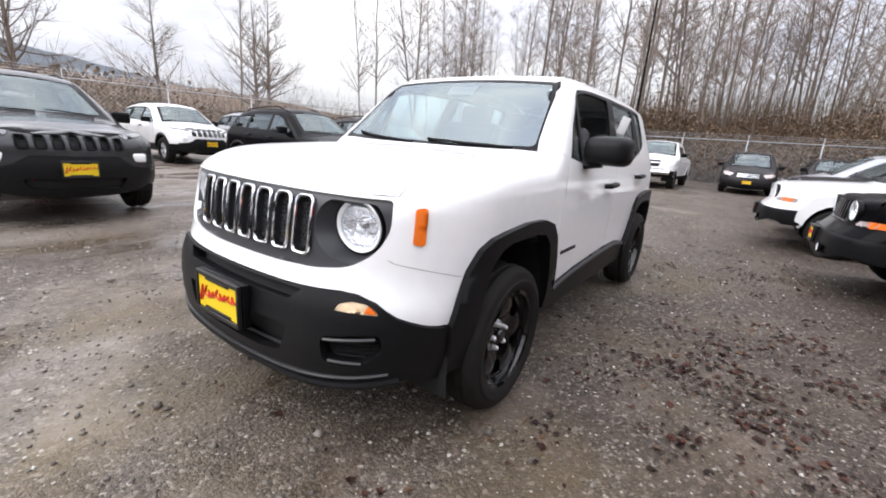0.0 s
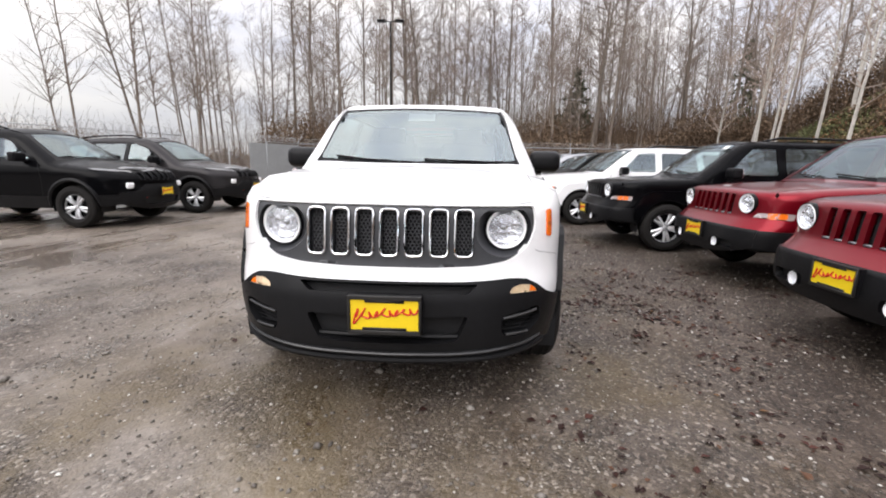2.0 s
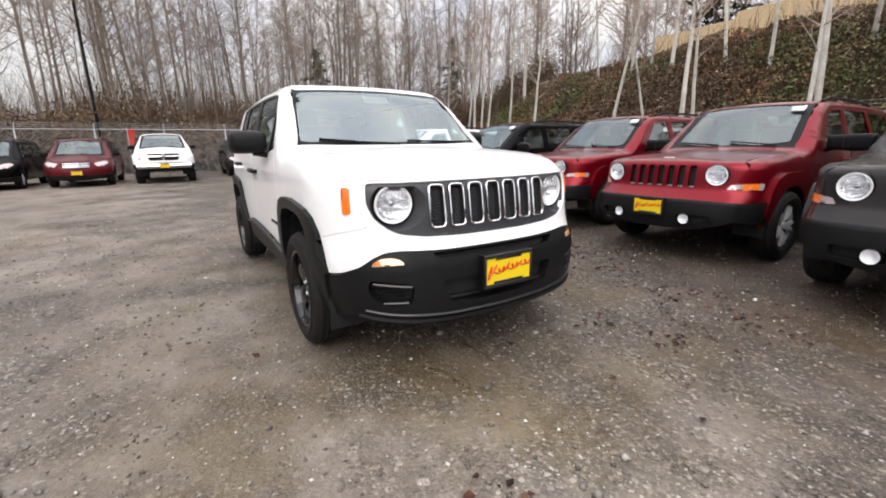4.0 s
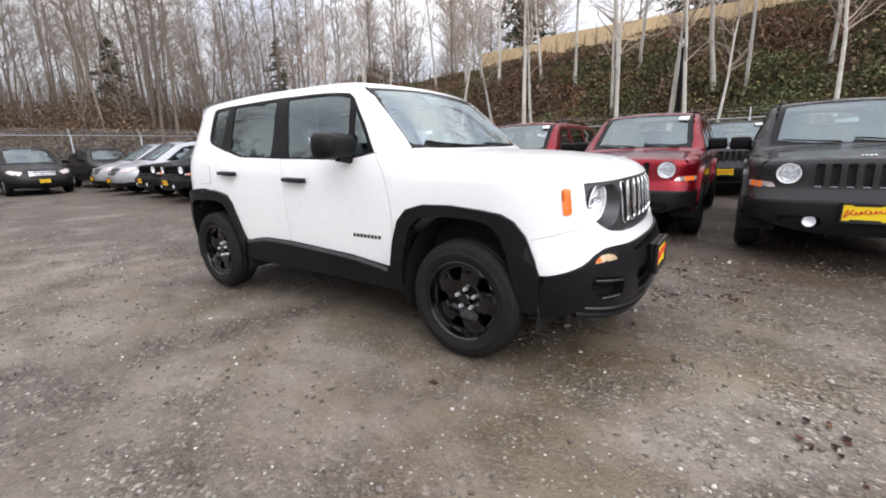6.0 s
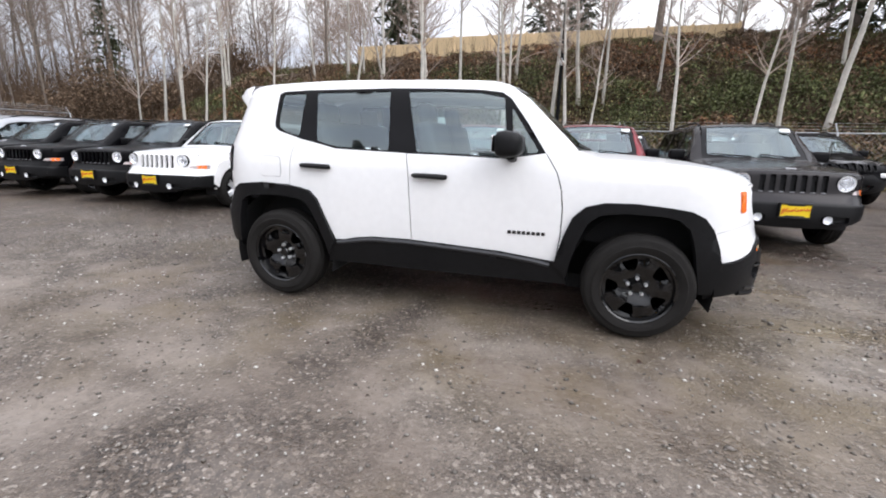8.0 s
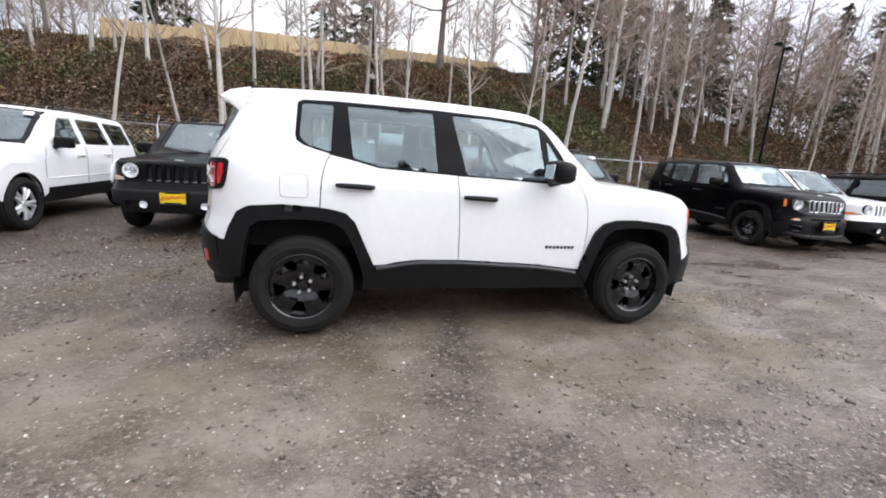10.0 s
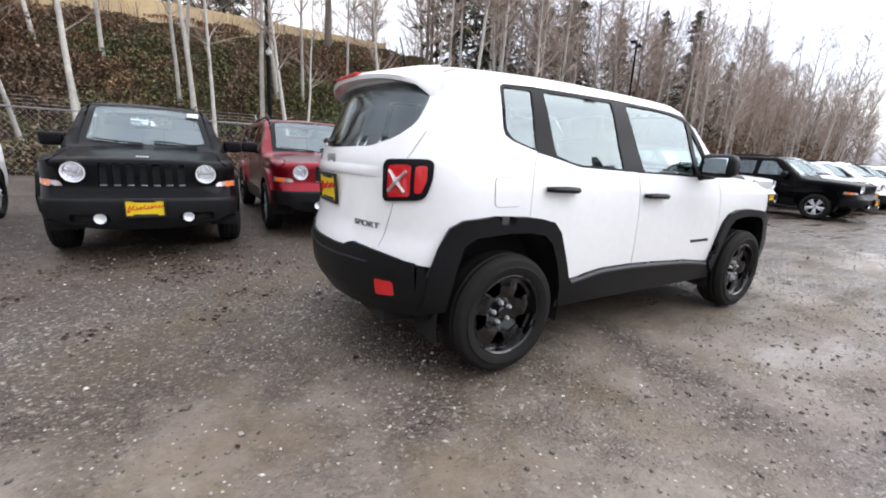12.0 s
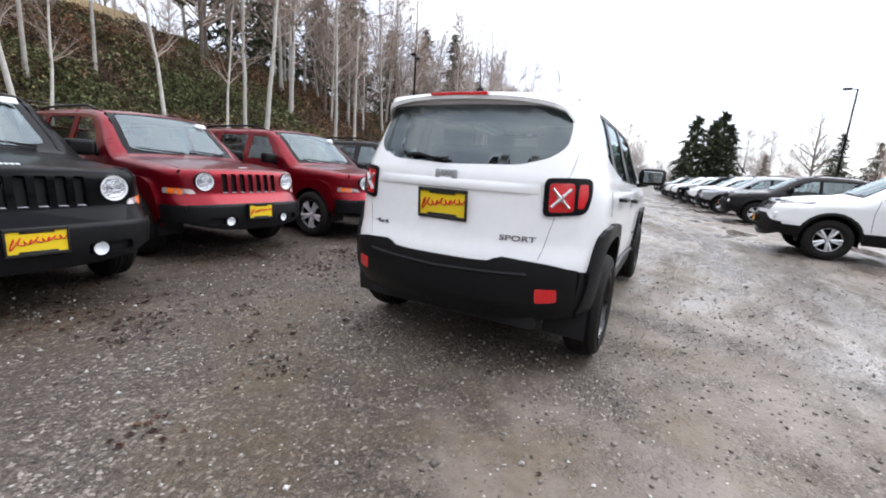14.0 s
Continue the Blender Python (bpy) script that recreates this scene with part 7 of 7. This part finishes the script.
def slots_for(n, pitch, w, z_top, z_low, bend=0.0):
    return [rounded([(y - w / 2, z_top - bend * abs(y)), (y + w / 2, z_top - bend * abs(y)), (y + w / 2, z_low), (y - w / 2, z_low)], w * .28, 3) for y in [(k - (n - 1) / 2) * pitch for k in range(n)]]


def patriot_face(car, B, paint):
    for s in (1, -1):
        q = B.lift([(s * .52, .84)], 0, 1)[0]
        round_lamp(car, pose(q[0] + .002, q[1], q[2], 0, 3, s * 6), .092)
        lamp = rounded([(s * .63, .758), (s * .80, .768), (s * .80, .705), (s * .60, .715)][:: s], .012, 2)
        B.skin("corner_lamp", M_SMOKE, car, [p for p in lamp], (), 0, 1, off=.006, thick=.012, grid=.04)
        side = rounded([(1.96, .766), (1.84, .766), (1.84, .715), (1.96, .706)], .012, 2)
        B.skin("corner_marker", M_ORANGE, car, side, (), 1, s, off=.006, thick=.012, grid=.04)
        q = B.lift([(s * .345, .435)], 0, 1)[0]
        fog = new("fog_lamp")
        fog.parent = car
        fog.matrix_basis = pose(q[0] + .012, q[1], q[2], 0, 0, s * 4)
        part("fog_bowl", lathe([(.048, -.01), (.047, .004), (.03, -.012), (.0001, -.02)], "x", 20, caps=False), M_LAMP, fog)
        part("fog_ring", lathe([(.056, -.02), (.055, .008), (.048, .008), (.047, -.01)], "x", 20, close=True), M_TRIM, fog)
        ob = part("fog_lens", lathe([(.048, .004), (.03, .014), (.0001, .017)], "x", 20, caps=False), M_LENS, fog)
        ob.visible_shadow = False
    for h in slots_for(7, .103, .062, .925, .715):
        ys = [p[0] for p in h]
        q = B.lift([((min(ys) + max(ys)) / 2, .722)], 0, 1)[0]
        part("slot_foot", box_bm(q[0] - .012, q[1], .724, .03, .058, .016, .006, 1), M_BADGE, car)
    q = B.lift([(0, .53)], 0, 1)[0]
    part("plate_holder", box_bm(q[0] + .018, 0, .53, .03, .32, .17, .006, 2), M_TRIM, car)
    dealer_plate(car, pose(q[0] + .037, 0, .53, 0, 0, 90))
    q = B.lift([(1.98, 0)], 2, 1)[0]
    for k in range(4):
        part("bonnet_plaque", box_bm(1.95, .04 - .027 * k, q[2] + .014, .035, .02, .006, .003, 1, m=Matrix.Rotation(radians(9), 4, "Y")), M_ALLOY, car, "pale maker's badge")
    part("windscreen_sticker", box_bm(.415, .48, 1.475, .075, .13, .003, m=Matrix.Rotation(radians(42), 4, "Y")), M_PAPER, car, "white paper tag in the windscreen corner")
    # pressed line along the doors
    for s in (1, -1):
        p3 = B.lift([(.75 - 1.6 * k / 8, .62) for k in range(9)], 1, s)
        part("door_moulding", tube([(p[0], p[1], p[2]) for p in p3], .010, 5), paint, car)
        # squared flares over the wheels
        for xw in (1.30, -1.33):
            outer = rounded([(xw + .475, .44), (xw + .46, .62), (xw + .36, .80), (xw + .22, .85), (xw - .22, .85), (xw - .36, .80), (xw - .45, .62), (xw - .47, .42)], .05, 3)
            inner = arc(xw, .375, .355, .40)[::-1]
            B.skin("arch_flare", paint, car, outer + inner, (), 1, s, off=.036, thick=.07, grid=.05)
            p3 = B.lift([(x, z) for x, z in inner], 1, s)
            part("flare_edge", tube([(p[0], p[1] + s * .022, p[2]) for p in p3], .014, 6), M_CLAD, car)


PATRIOT = dict(
    category="car", tyre=.335, tyre_wide=.215, rim=.225, axles=(1.30, -1.33), track=.755, arch=.385, sill=.36,
    body=dict(width=[(.2, .74), (.4, .80), (.6, .82), (.9, .825), (1.0, .81), (1.1, .79), (1.3, .72), (1.5, .655), (1.6, .62)],
              nose=[(.2, 2.08), (.3, 2.17), (.45, 2.21), (.58, 2.20), (.64, 2.15), (.72, 2.09), (.85, 2.075), (.95, 2.06), (1.1, 2.0)],
              tail=[(.3, -2.15), (.5, -2.2), (.7, -2.18), (1.0, -2.14), (1.2, -2.08), (1.6, -1.95)],
              bonnet=[(-2.3, 1.0), (.6, 1.065), (.9, 1.06), (1.4, 1.035), (1.8, 1.0), (2.0, .975), (2.1, .95)],
              screen=(.86, 1.06, .80, .09), roof=[(-2.2, 1.53), (-1.4, 1.57), (-.4, 1.59), (.2, 1.575), (.5, 1.55)],
              low=.24, nose_bow=.05, k_nose=.40, k_tail=.18, k_top=.055, bonnet_bow=.03, roof_bow=.03),
    bonnet_seam=.665, bonnet_edge=.962, roof_seam=(.57, .24, -1.95), cowl=.86, nose_x=2.0, tail_x=-2.06, nose_z=.60, tail_z=.60,
    opening=[(.63, 1.06), (.20, 1.47), (-.02, 1.50), (-1.78, 1.48), (-1.88, 1.06)],
    windows=[[(-.16, 1.465), (-.16, 1.09), (.52, 1.09), (.17, 1.45)], [(-.95, 1.46), (-1.0, 1.09), (-.28, 1.09), (-.28, 1.465)], [(-1.73, 1.44), (-1.80, 1.10), (-1.12, 1.09), (-1.07, 1.455)]],
    black_pillars=False,
    seams=[[(.72, 1.04), (.80, .85), (.80, .42)], [(-.22, 1.04), (-.20, .42)], [(-1.03, 1.04), (-.97, .80), (-.90, .60)]],
    handles=[(-.14, .06, .93), (-.93, -.73, .94)], mirror=(.52, 1.11), clad=False, clad_sill=True, lip=.012,
    nose_line=[(0, .61), (.5, .61), (.8, .60)], bumper_low=.33,
    nose_holes=slots_for(7, .103, .062, .925, .715) + [[(s * .52 + .095 * math.cos(2 * math.pi * k / 28), .84 + .095 * math.sin(2 * math.pi * k / 28)) for k in range(28)] for s in (1, -1)],
    bumper_holes=[rounded([(s * .27, .475), (s * .56, .475), (s * .56, .40), (s * .27, .40)][:: s], .025, 2) for s in (1, -1)],
    rails=M_TRIM, wheel_mat=M_ALLOY, face=patriot_face)


def cherokee_face(car, B, paint):
    for s in (1, -1):
        slim = rounded([(s * .46, .955), (s * .80, .995), (s * .81, .965), (s * .50, .915)][:: s], .012, 2)
        B.skin("slim_lamp", M_SLIM, car, slim, (), 0, 1, off=.006, thick=.012, grid=.05)
        slim = rounded([(2.16, .985), (1.86, 1.02), (1.87, .995), (2.14, .94)], .012, 2)
        B.skin("slim_lamp", M_SLIM, car, slim, (), 1, s, off=.006, thick=.01, grid=.05)
        q = B.lift([(s * .60, .71)], 0, 1)[0]
        part("main_lamp", box_bm(q[0] + .0, q[1], q[2], .05, .17, .10, .025, 3), M_LAMP, car, "square headlight in a dark pocket")
        part("tow_hook", tube([(q[0] + .05, s * .33, .50), (q[0] + .10, s * .36, .50), (q[0] + .05, s * .39, .50)], .012, 6), M_REDLENS, car, "red tow hook")
    for h in slots_for(7, .135, .082, .945, .80, .05):
        ring = B.lift(dense(h, .04), 0, 1)
        part("slot_frame", tube((ring + B.normal(ring) * .004).tolist(), .009, 6, closed=True), M_TRIM, car)
    q = B.lift([(0, .60)], 0, 1)[0]
    dealer_plate(car, pose(q[0] + .03, 0, .60, 0, 0, 90))


CHEROKEE = dict(
    category="car", tyre=.355, tyre_wide=.225, rim=.225, axles=(1.36, -1.34), track=.79, arch=.415, sill=.38,
    body=dict(width=[(.2, .80), (.4, .86), (.6, .90), (.9, .905), (1.0, .89), (1.1, .85), (1.3, .76), (1.5, .67), (1.65, .60)],
              nose=[(.2, 2.10), (.3, 2.24), (.45, 2.30), (.60, 2.31), (.72, 2.29), (.80, 2.28), (.90, 2.24), (.97, 2.16), (1.05, 2.0)],
              tail=[(.3, -2.2), (.5, -2.3), (.7, -2.28), (1.0, -2.22), (1.2, -2.10), (1.6, -1.75)],
              bonnet=[(-2.3, 1.0), (.6, 1.16), (.9, 1.15), (1.4, 1.11), (1.8, 1.05), (2.1, .98), (2.25, .93)],
              screen=(1.0, 1.13, .60, .16), roof=[(-2.2, 1.42), (-1.6, 1.56), (-.8, 1.655), (-.3, 1.67), (.2, 1.65), (.6, 1.60)],
              low=.26, nose_bow=.22, k_nose=.30, k_tail=.30, k_top=.10, bonnet_bow=.07, roof_bow=.05),
    bonnet_seam=.72, bonnet_edge=.965, roof_seam=(.56, .32, -1.85), cowl=1.0, nose_x=1.98, tail_x=-2.02, nose_z=.64, tail_z=.66,
    opening=[(.78, 1.10), (.25, 1.44), (-.1, 1.52), (-1.0, 1.52), (-1.55, 1.44), (-1.80, 1.22), (-1.72, 1.15)],
    windows=[[(-.13, 1.49), (-.13, 1.13), (.66, 1.125), (.22, 1.425), (-.05, 1.49)], [(-1.0, 1.485), (-1.05, 1.15), (-.22, 1.135), (-.22, 1.495)], [(-1.52, 1.41), (-1.72, 1.22), (-1.66, 1.18), (-1.13, 1.155), (-1.08, 1.48)]],
    seams=[[(.80, 1.09), (.86, .85), (.84, .45)], [(-.18, 1.11), (-.18, .45)], [(-1.10, 1.13), (-1.05, .85), (-.95, .70)]],
    handles=[(-.12, .08, .98), (-1.0, -.80, 1.0)], mirror=(.58, 1.16), clad=True, clad_sill=True, lip=.035,
    nose_line=[(0, .73), (.42, .73), (.5, .62), (.74, .60), (.9, .56)], bumper_low=.30,
    nose_holes=slots_for(7, .135, .082, .945, .80, .05),
    bumper_holes=[rounded([(-.45, .50), (.45, .50), (.38, .38), (-.38, .38)], .03, 2)],
    rails=M_TRIM, wheel_mat=M_ALLOY, face=cherokee_face)


def van_face(car, B, paint):
    for s in (1, -1):
        lamp = rounded([(s * .48, .82), (s * .80, .90), (s * .86, .80), (s * .60, .70)][:: s], .03, 2)
        B.skin("headlight", M_SMOKE, car, lamp, (), 0, 1, off=.006, thick=.012, grid=.05)
        lamp = rounded([(2.30, .80), (2.05, .90), (2.02, .84), (2.28, .72)], .02, 2)
        B.skin("headlight", M_SMOKE, car, lamp, (), 1, s, off=.006, thick=.012, grid=.05)
    for z in (.70, .76, .82):
        p3 = B.lift([(-.36 + .72 * k / 6, z) for k in range(7)], 0, 1)
        part("grille_bar", tube([(p[0] + .006, p[1], p[2]) for p in p3], .014, 6), M_CHROME, car)
    q = B.lift([(0, .76)], 0, 1)[0]
    part("grille_post", box_bm(q[0] + .006, 0, .76, .03, .05, .17, .01, 2), M_CHROME, car)
    q = B.lift([(0, .50)], 0, 1)[0]
    dealer_plate(car, pose(q[0] + .03, 0, .50, 0, 0, 90))


VAN = dict(
    category="van", tyre=.335, tyre_wide=.225, rim=.215, axles=(1.55, -1.52), track=.83, arch=.385, sill=.28,
    body=dict(width=[(.2, .88), (.4, .95), (.7, .98), (.95, .97), (1.1, .93), (1.3, .85), (1.5, .78), (1.75, .70)],
              nose=[(.2, 2.40), (.35, 2.52), (.5, 2.55), (.65, 2.53), (.8, 2.46), (.92, 2.34), (1.05, 2.1)],
              tail=[(.3, -2.45), (.5, -2.55), (.9, -2.52), (1.2, -2.45), (1.7, -2.25)],
              bonnet=[(-2.6, 1.0), (1.0, 1.16), (1.3, 1.13), (1.8, 1.05), (2.2, .95), (2.45, .87)],
              screen=(1.45, 1.10, .62, .18), roof=[(-2.5, 1.66), (-1.6, 1.73), (-.4, 1.75), (.4, 1.72), (.9, 1.66)],
              low=.18, nose_bow=.20, k_nose=.34, k_tail=.20, k_top=.10, bonnet_bow=.08, roof_bow=.05),
    bonnet_seam=.74, bonnet_edge=.90, roof_seam=(.64, .62, -2.25), cowl=1.45, nose_x=2.15, tail_x=-2.40, nose_z=.60, tail_z=.45,
    opening=[(1.15, 1.08), (.50, 1.50), (.2, 1.56), (-2.0, 1.56), (-2.2, 1.12)],
    windows=[[(.10, 1.53), (.10, 1.12), (1.0, 1.11), (.46, 1.48)], [(-.95, 1.54), (-.95, 1.13), (.0, 1.12), (.0, 1.54)], [(-1.95, 1.53), (-2.12, 1.14), (-1.05, 1.13), (-1.05, 1.54)]],
    seams=[[(1.1, 1.06), (1.16, .8), (1.12, .40)], [(.05, 1.10), (.05, .35)], [(-1.0, 1.10), (-1.0, .40)]],
    handles=[(.10, .30, .95), (-.30, -.10, .95)], mirror=(.95, 1.14), clad=False, clad_sill=False, lip=.012,
    nose_line=[(0, .42), (.6, .42), (1.0, .44)], bumper_low=.24,
    nose_holes=[rounded([(-.42, .87), (.42, .87), (.34, .66), (-.34, .66)], .03, 2)],
    rails=M_TRIM, wheel_mat=M_ALLOY, face=van_face)


def truck_face(car, B, paint):
    for s in (1, -1):
        lamp = rounded([(s * .56, 1.10), (s * .92, 1.10), (s * .93, .90), (s * .60, .92)][:: s], .03, 2)
        B.skin("headlight", M_LAMP, car, lamp, (), 0, 1, off=.006, thick=.012, grid=.05)
        p3 = B.lift([(s * (.05 + .45 * k / 4), 1.0) for k in range(5)], 0, 1)
        part("grille_bar", tube([(p[0] + .01, p[1], p[2]) for p in p3], .035, 6), M_CHROME, car)
    q = B.lift([(0, 1.0)], 0, 1)[0]
    part("grille_post", box_bm(q[0] + .01, 0, 1.0, .04, .08, .28, .02, 2), M_CHROME, car)
    p3 = B.lift([(-.85 + 1.7 * k / 8, .66) for k in range(9)], 0, 1)
    part("chrome_bumper", tube([(p[0] + .05, p[1], p[2]) for p in p3], .10, 8), M_CHROME, car)
    dealer_plate(car, pose(p3[4][0] + .16, 0, .66, 0, 0, 90))


TRUCK = dict(
    category="truck", tyre=.40, tyre_wide=.27, rim=.24, axles=(1.75, -1.80), track=.86, arch=.46, sill=.50,
    body=dict(width=[(.2, .90), (.5, .98), (.9, 1.0), (1.2, .97), (1.4, .90), (1.6, .80), (1.9, .70)],
              nose=[(.3, 2.60), (.5, 2.72), (.8, 2.76), (1.0, 2.75), (1.15, 2.70), (1.3, 2.55)],
              tail=[(.3, -2.9), (.6, -2.95), (1.2, -2.95), (1.9, -2.9)],
              bonnet=[(-3.0, 1.30), (.9, 1.36), (1.3, 1.34), (2.0, 1.28), (2.5, 1.20), (2.7, 1.14)],
              screen=(1.30, 1.33, .72, .12), roof=[(-3.0, 1.30), (-1.35, 1.30), (-1.15, 1.35), (-1.0, 1.80), (-.8, 1.90), (0, 1.93), (.6, 1.90)],
              low=.36, nose_bow=.10, k_nose=.22, k_tail=.12, k_top=.08, bonnet_bow=.07, roof_bow=.04),
    bonnet_seam=.80, bonnet_edge=1.16, roof_seam=(.66, .55, -.9), cowl=1.30, nose_x=2.45, tail_x=-2.85, nose_z=.60, tail_z=.60,
    opening=[(1.05, 1.28), (.50, 1.66), (.3, 1.72), (-.72, 1.72), (-.80, 1.28)],
    windows=[[(.12, 1.69), (.12, 1.31), (.92, 1.31), (.46, 1.64)], [(-.68, 1.69), (-.72, 1.31), (.02, 1.31), (.02, 1.69)]],
    seams=[[(1.05, 1.26), (1.1, .8), (1.08, .56)], [(.07, 1.28), (.07, .56)], [(-.85, 1.28), (-.85, .56)]],
    handles=[(.12, .34, 1.12), (-.78, -.56, 1.12)], mirror=(.85, 1.36), clad=False, clad_sill=False, lip=.02,
    nose_line=[(0, .78), (.6, .78), (1.0, .72)], bumper_low=.46,
    nose_holes=[rounded([(-.52, 1.12), (.52, 1.12), (.46, .86), (-.46, .86)], .03, 2)],
    wheel_mat=M_ALLOY, face=truck_face)


def recolour(car, old, new_mat, label):
    for o in car.children_recursive:
        if o.type == "MESH" and o.data.materials and o.data.materials[0] == old:
            o.material_slots[0].link = "OBJECT"
            o.material_slots[0].material = new_mat
    car["label"] = label
    return car

# ---------------------------------------------------------------- the parked vehicles in their rows
G_NORTH, G_SOUTH, G_WEST, G_BACK = "jeeps parked nose-out below the embankment", "vehicles parked across the aisle", "vehicles parked along the end fence", "vehicles parked in the second row"


def place(ob, x, y, rz, group):
    ob.matrix_basis = pose(x, y, 0, 0, 0, rz)
    ob["group"] = group
    return ob


# boxy SUVs, built once in red and recoloured
p_red = place(build_car("patriot_suv", "red boxy SUV with round headlights parked on wet gravel", M_RED, PATRIOT, .045), 1.245, 4.83, -90, G_NORTH)
P_LABEL = {M_RED: "red boxy SUV with round headlights parked on wet gravel", M_BLACK: "glossy black boxy SUV with round headlights and yellow dealer card",
           M_GREY: "dark grey boxy SUV with round headlights beside a red one", M_WHITE: "white boxy SUV with seven dark grille slots and yellow card"}
p_red.name = "boxy_suv"


def patriot(x, y, rz, paint, group=G_NORTH):
    ob = copy_thing(p_red, pose(x, y, 0, 0, 0, rz))
    if paint is not M_RED:
        recolour(ob, M_RED, paint, P_LABEL[paint])
    ob["group"] = group
    return ob


patriot(-.94, 5.15, -90, M_RED)
patriot(-3.07, 4.52, -90, M_BLACK)
patriot(3.35, 4.34, -90, M_GREY)
patriot(-5.72, 4.03, -90, M_WHITE)
patriot(-7.55, 4.35, -90, M_BLACK)
patriot(-9.75, 4.45, -90, M_BLACK)
patriot(-11.9, 4.65, -90, M_BLACK)
patriot(9.66, 4.45, -90, M_WHITE)
patriot(12.03, 3.1, -90, M_BLACK)
patriot(17.2, 3.9, -90, M_WHITE)
patriot(21.8, 3.9, -90, M_BLACK)
patriot(-3.9, 9.9, -90, M_WHITE, G_BACK)
patriot(2.2, 9.8, -90, M_GREY, G_BACK)
patriot(4.5, 10.0, -90, M_BLACK, G_BACK)
patriot(33.7, -2.5, 90, M_BLACK, G_SOUTH)

# rounded SUVs, built once in black
c_black = place(build_car("rounded_suv", "black SUV with slim headlights and dark cladding on gravel", M_BLACK, CHEROKEE), -3.78, -7.48, 90, G_SOUTH)
C_LABEL = {M_WHITE: "white SUV with slim headlights and dark cladding on gravel", M_GREY: "dark grey SUV with slim headlights and roof rails", M_SILVER: "silver SUV with slim headlights parked in a row",
           M_GRANITE: "granite grey SUV with slim headlights and red tow hooks",
           M_MAROON: "maroon SUV parked in the second row", M_BLACK: "black SUV with slim headlights and dark cladding on gravel"}


def cherokee(x, y, rz, paint, group=G_SOUTH):
    ob = copy_thing(c_black, pose(x, y, 0, 0, 0, rz))
    if paint is not M_BLACK:
        recolour(ob, M_BLACK, paint, C_LABEL[paint])
    ob["group"] = group
    return ob


cherokee(1.45, -6.50, 90, M_GRANITE)
cherokee(-6.18, -6.98, 90, M_GREY)
cherokee(6.35, -5.0, 90, M_WHITE)
cherokee(13.7, -4.95, 90, M_GREY)
cherokee(17.7, -4.35, 90, M_SILVER)
cherokee(21.2, -4.0, 90, M_WHITE)
cherokee(24.4, -3.6, 90, M_BLACK)
cherokee(27.5, -3.2, 90, M_WHITE)
cherokee(30.6, -2.8, 90, M_WHITE)
cherokee(36.8, -2.1, 90, M_GREY)
cherokee(39.9, -1.8, 90, M_WHITE)
cherokee(-3.25, -13.2, 90, M_WHITE, G_BACK)
cherokee(-.4, -13.4, 90, M_MAROON, G_BACK)
cherokee(-6.3, -13.2, 90, M_SILVER, G_BACK)
black_suv = recolour(copy_thing(white_suv, pose(7.62, 4.13, 0, 0, 0, -90)), M_WHITE, M_BLACK, "black compact SUV with round headlights and black cladding")
black_suv.name = "black_suv"
black_suv["group"] = G_NORTH
cherokee(14.9, 3.9, -90, M_SILVER, G_NORTH)
cherokee(19.5, 3.9, -90, M_WHITE, G_NORTH)
cherokee(24.6, 3.9, -90, M_WHITE, G_NORTH)
cherokee(6.8, 10.0, -90, M_BLACK, G_BACK)
cherokee(-21.0, 4.4, 0, M_GREY, G_WEST)

# minivans and a pickup by the end fence
v_dark = place(build_car("minivan", "dark grey minivan with chrome grille by the end fence", M_GREY, VAN), -20.4, 1.6, 0, G_WEST)


def van(x, y, rz, paint, label, group=G_WEST):
    ob = copy_thing(v_dark, pose(x, y, 0, 0, 0, rz))
    if paint is not M_GREY:
        recolour(ob, M_GREY, paint, label)
    ob["group"] = group
    return ob


van(-18.1, -4.35, 0, M_MAROON, "maroon minivan with chrome grille by the end fence")
van(-18.2, -6.9, 0, M_BLACK, "black minivan with chrome grille by the end fence")
van(-14.4, 5.0, -90, M_SILVER, "silver minivan with chrome grille and yellow card", G_NORTH)
van(-17.0, 5.3, -90, M_SILVER, "silver minivan with chrome grille and yellow card", G_NORTH)
van(-20.8, 7.6, 0, M_BLACK, "black minivan with chrome grille by the end fence")
place(build_car("pickup_truck", "white pickup truck with chrome bumper by the end fence", M_WHITE, TRUCK), -18.2, -1.75, 0, G_WEST)
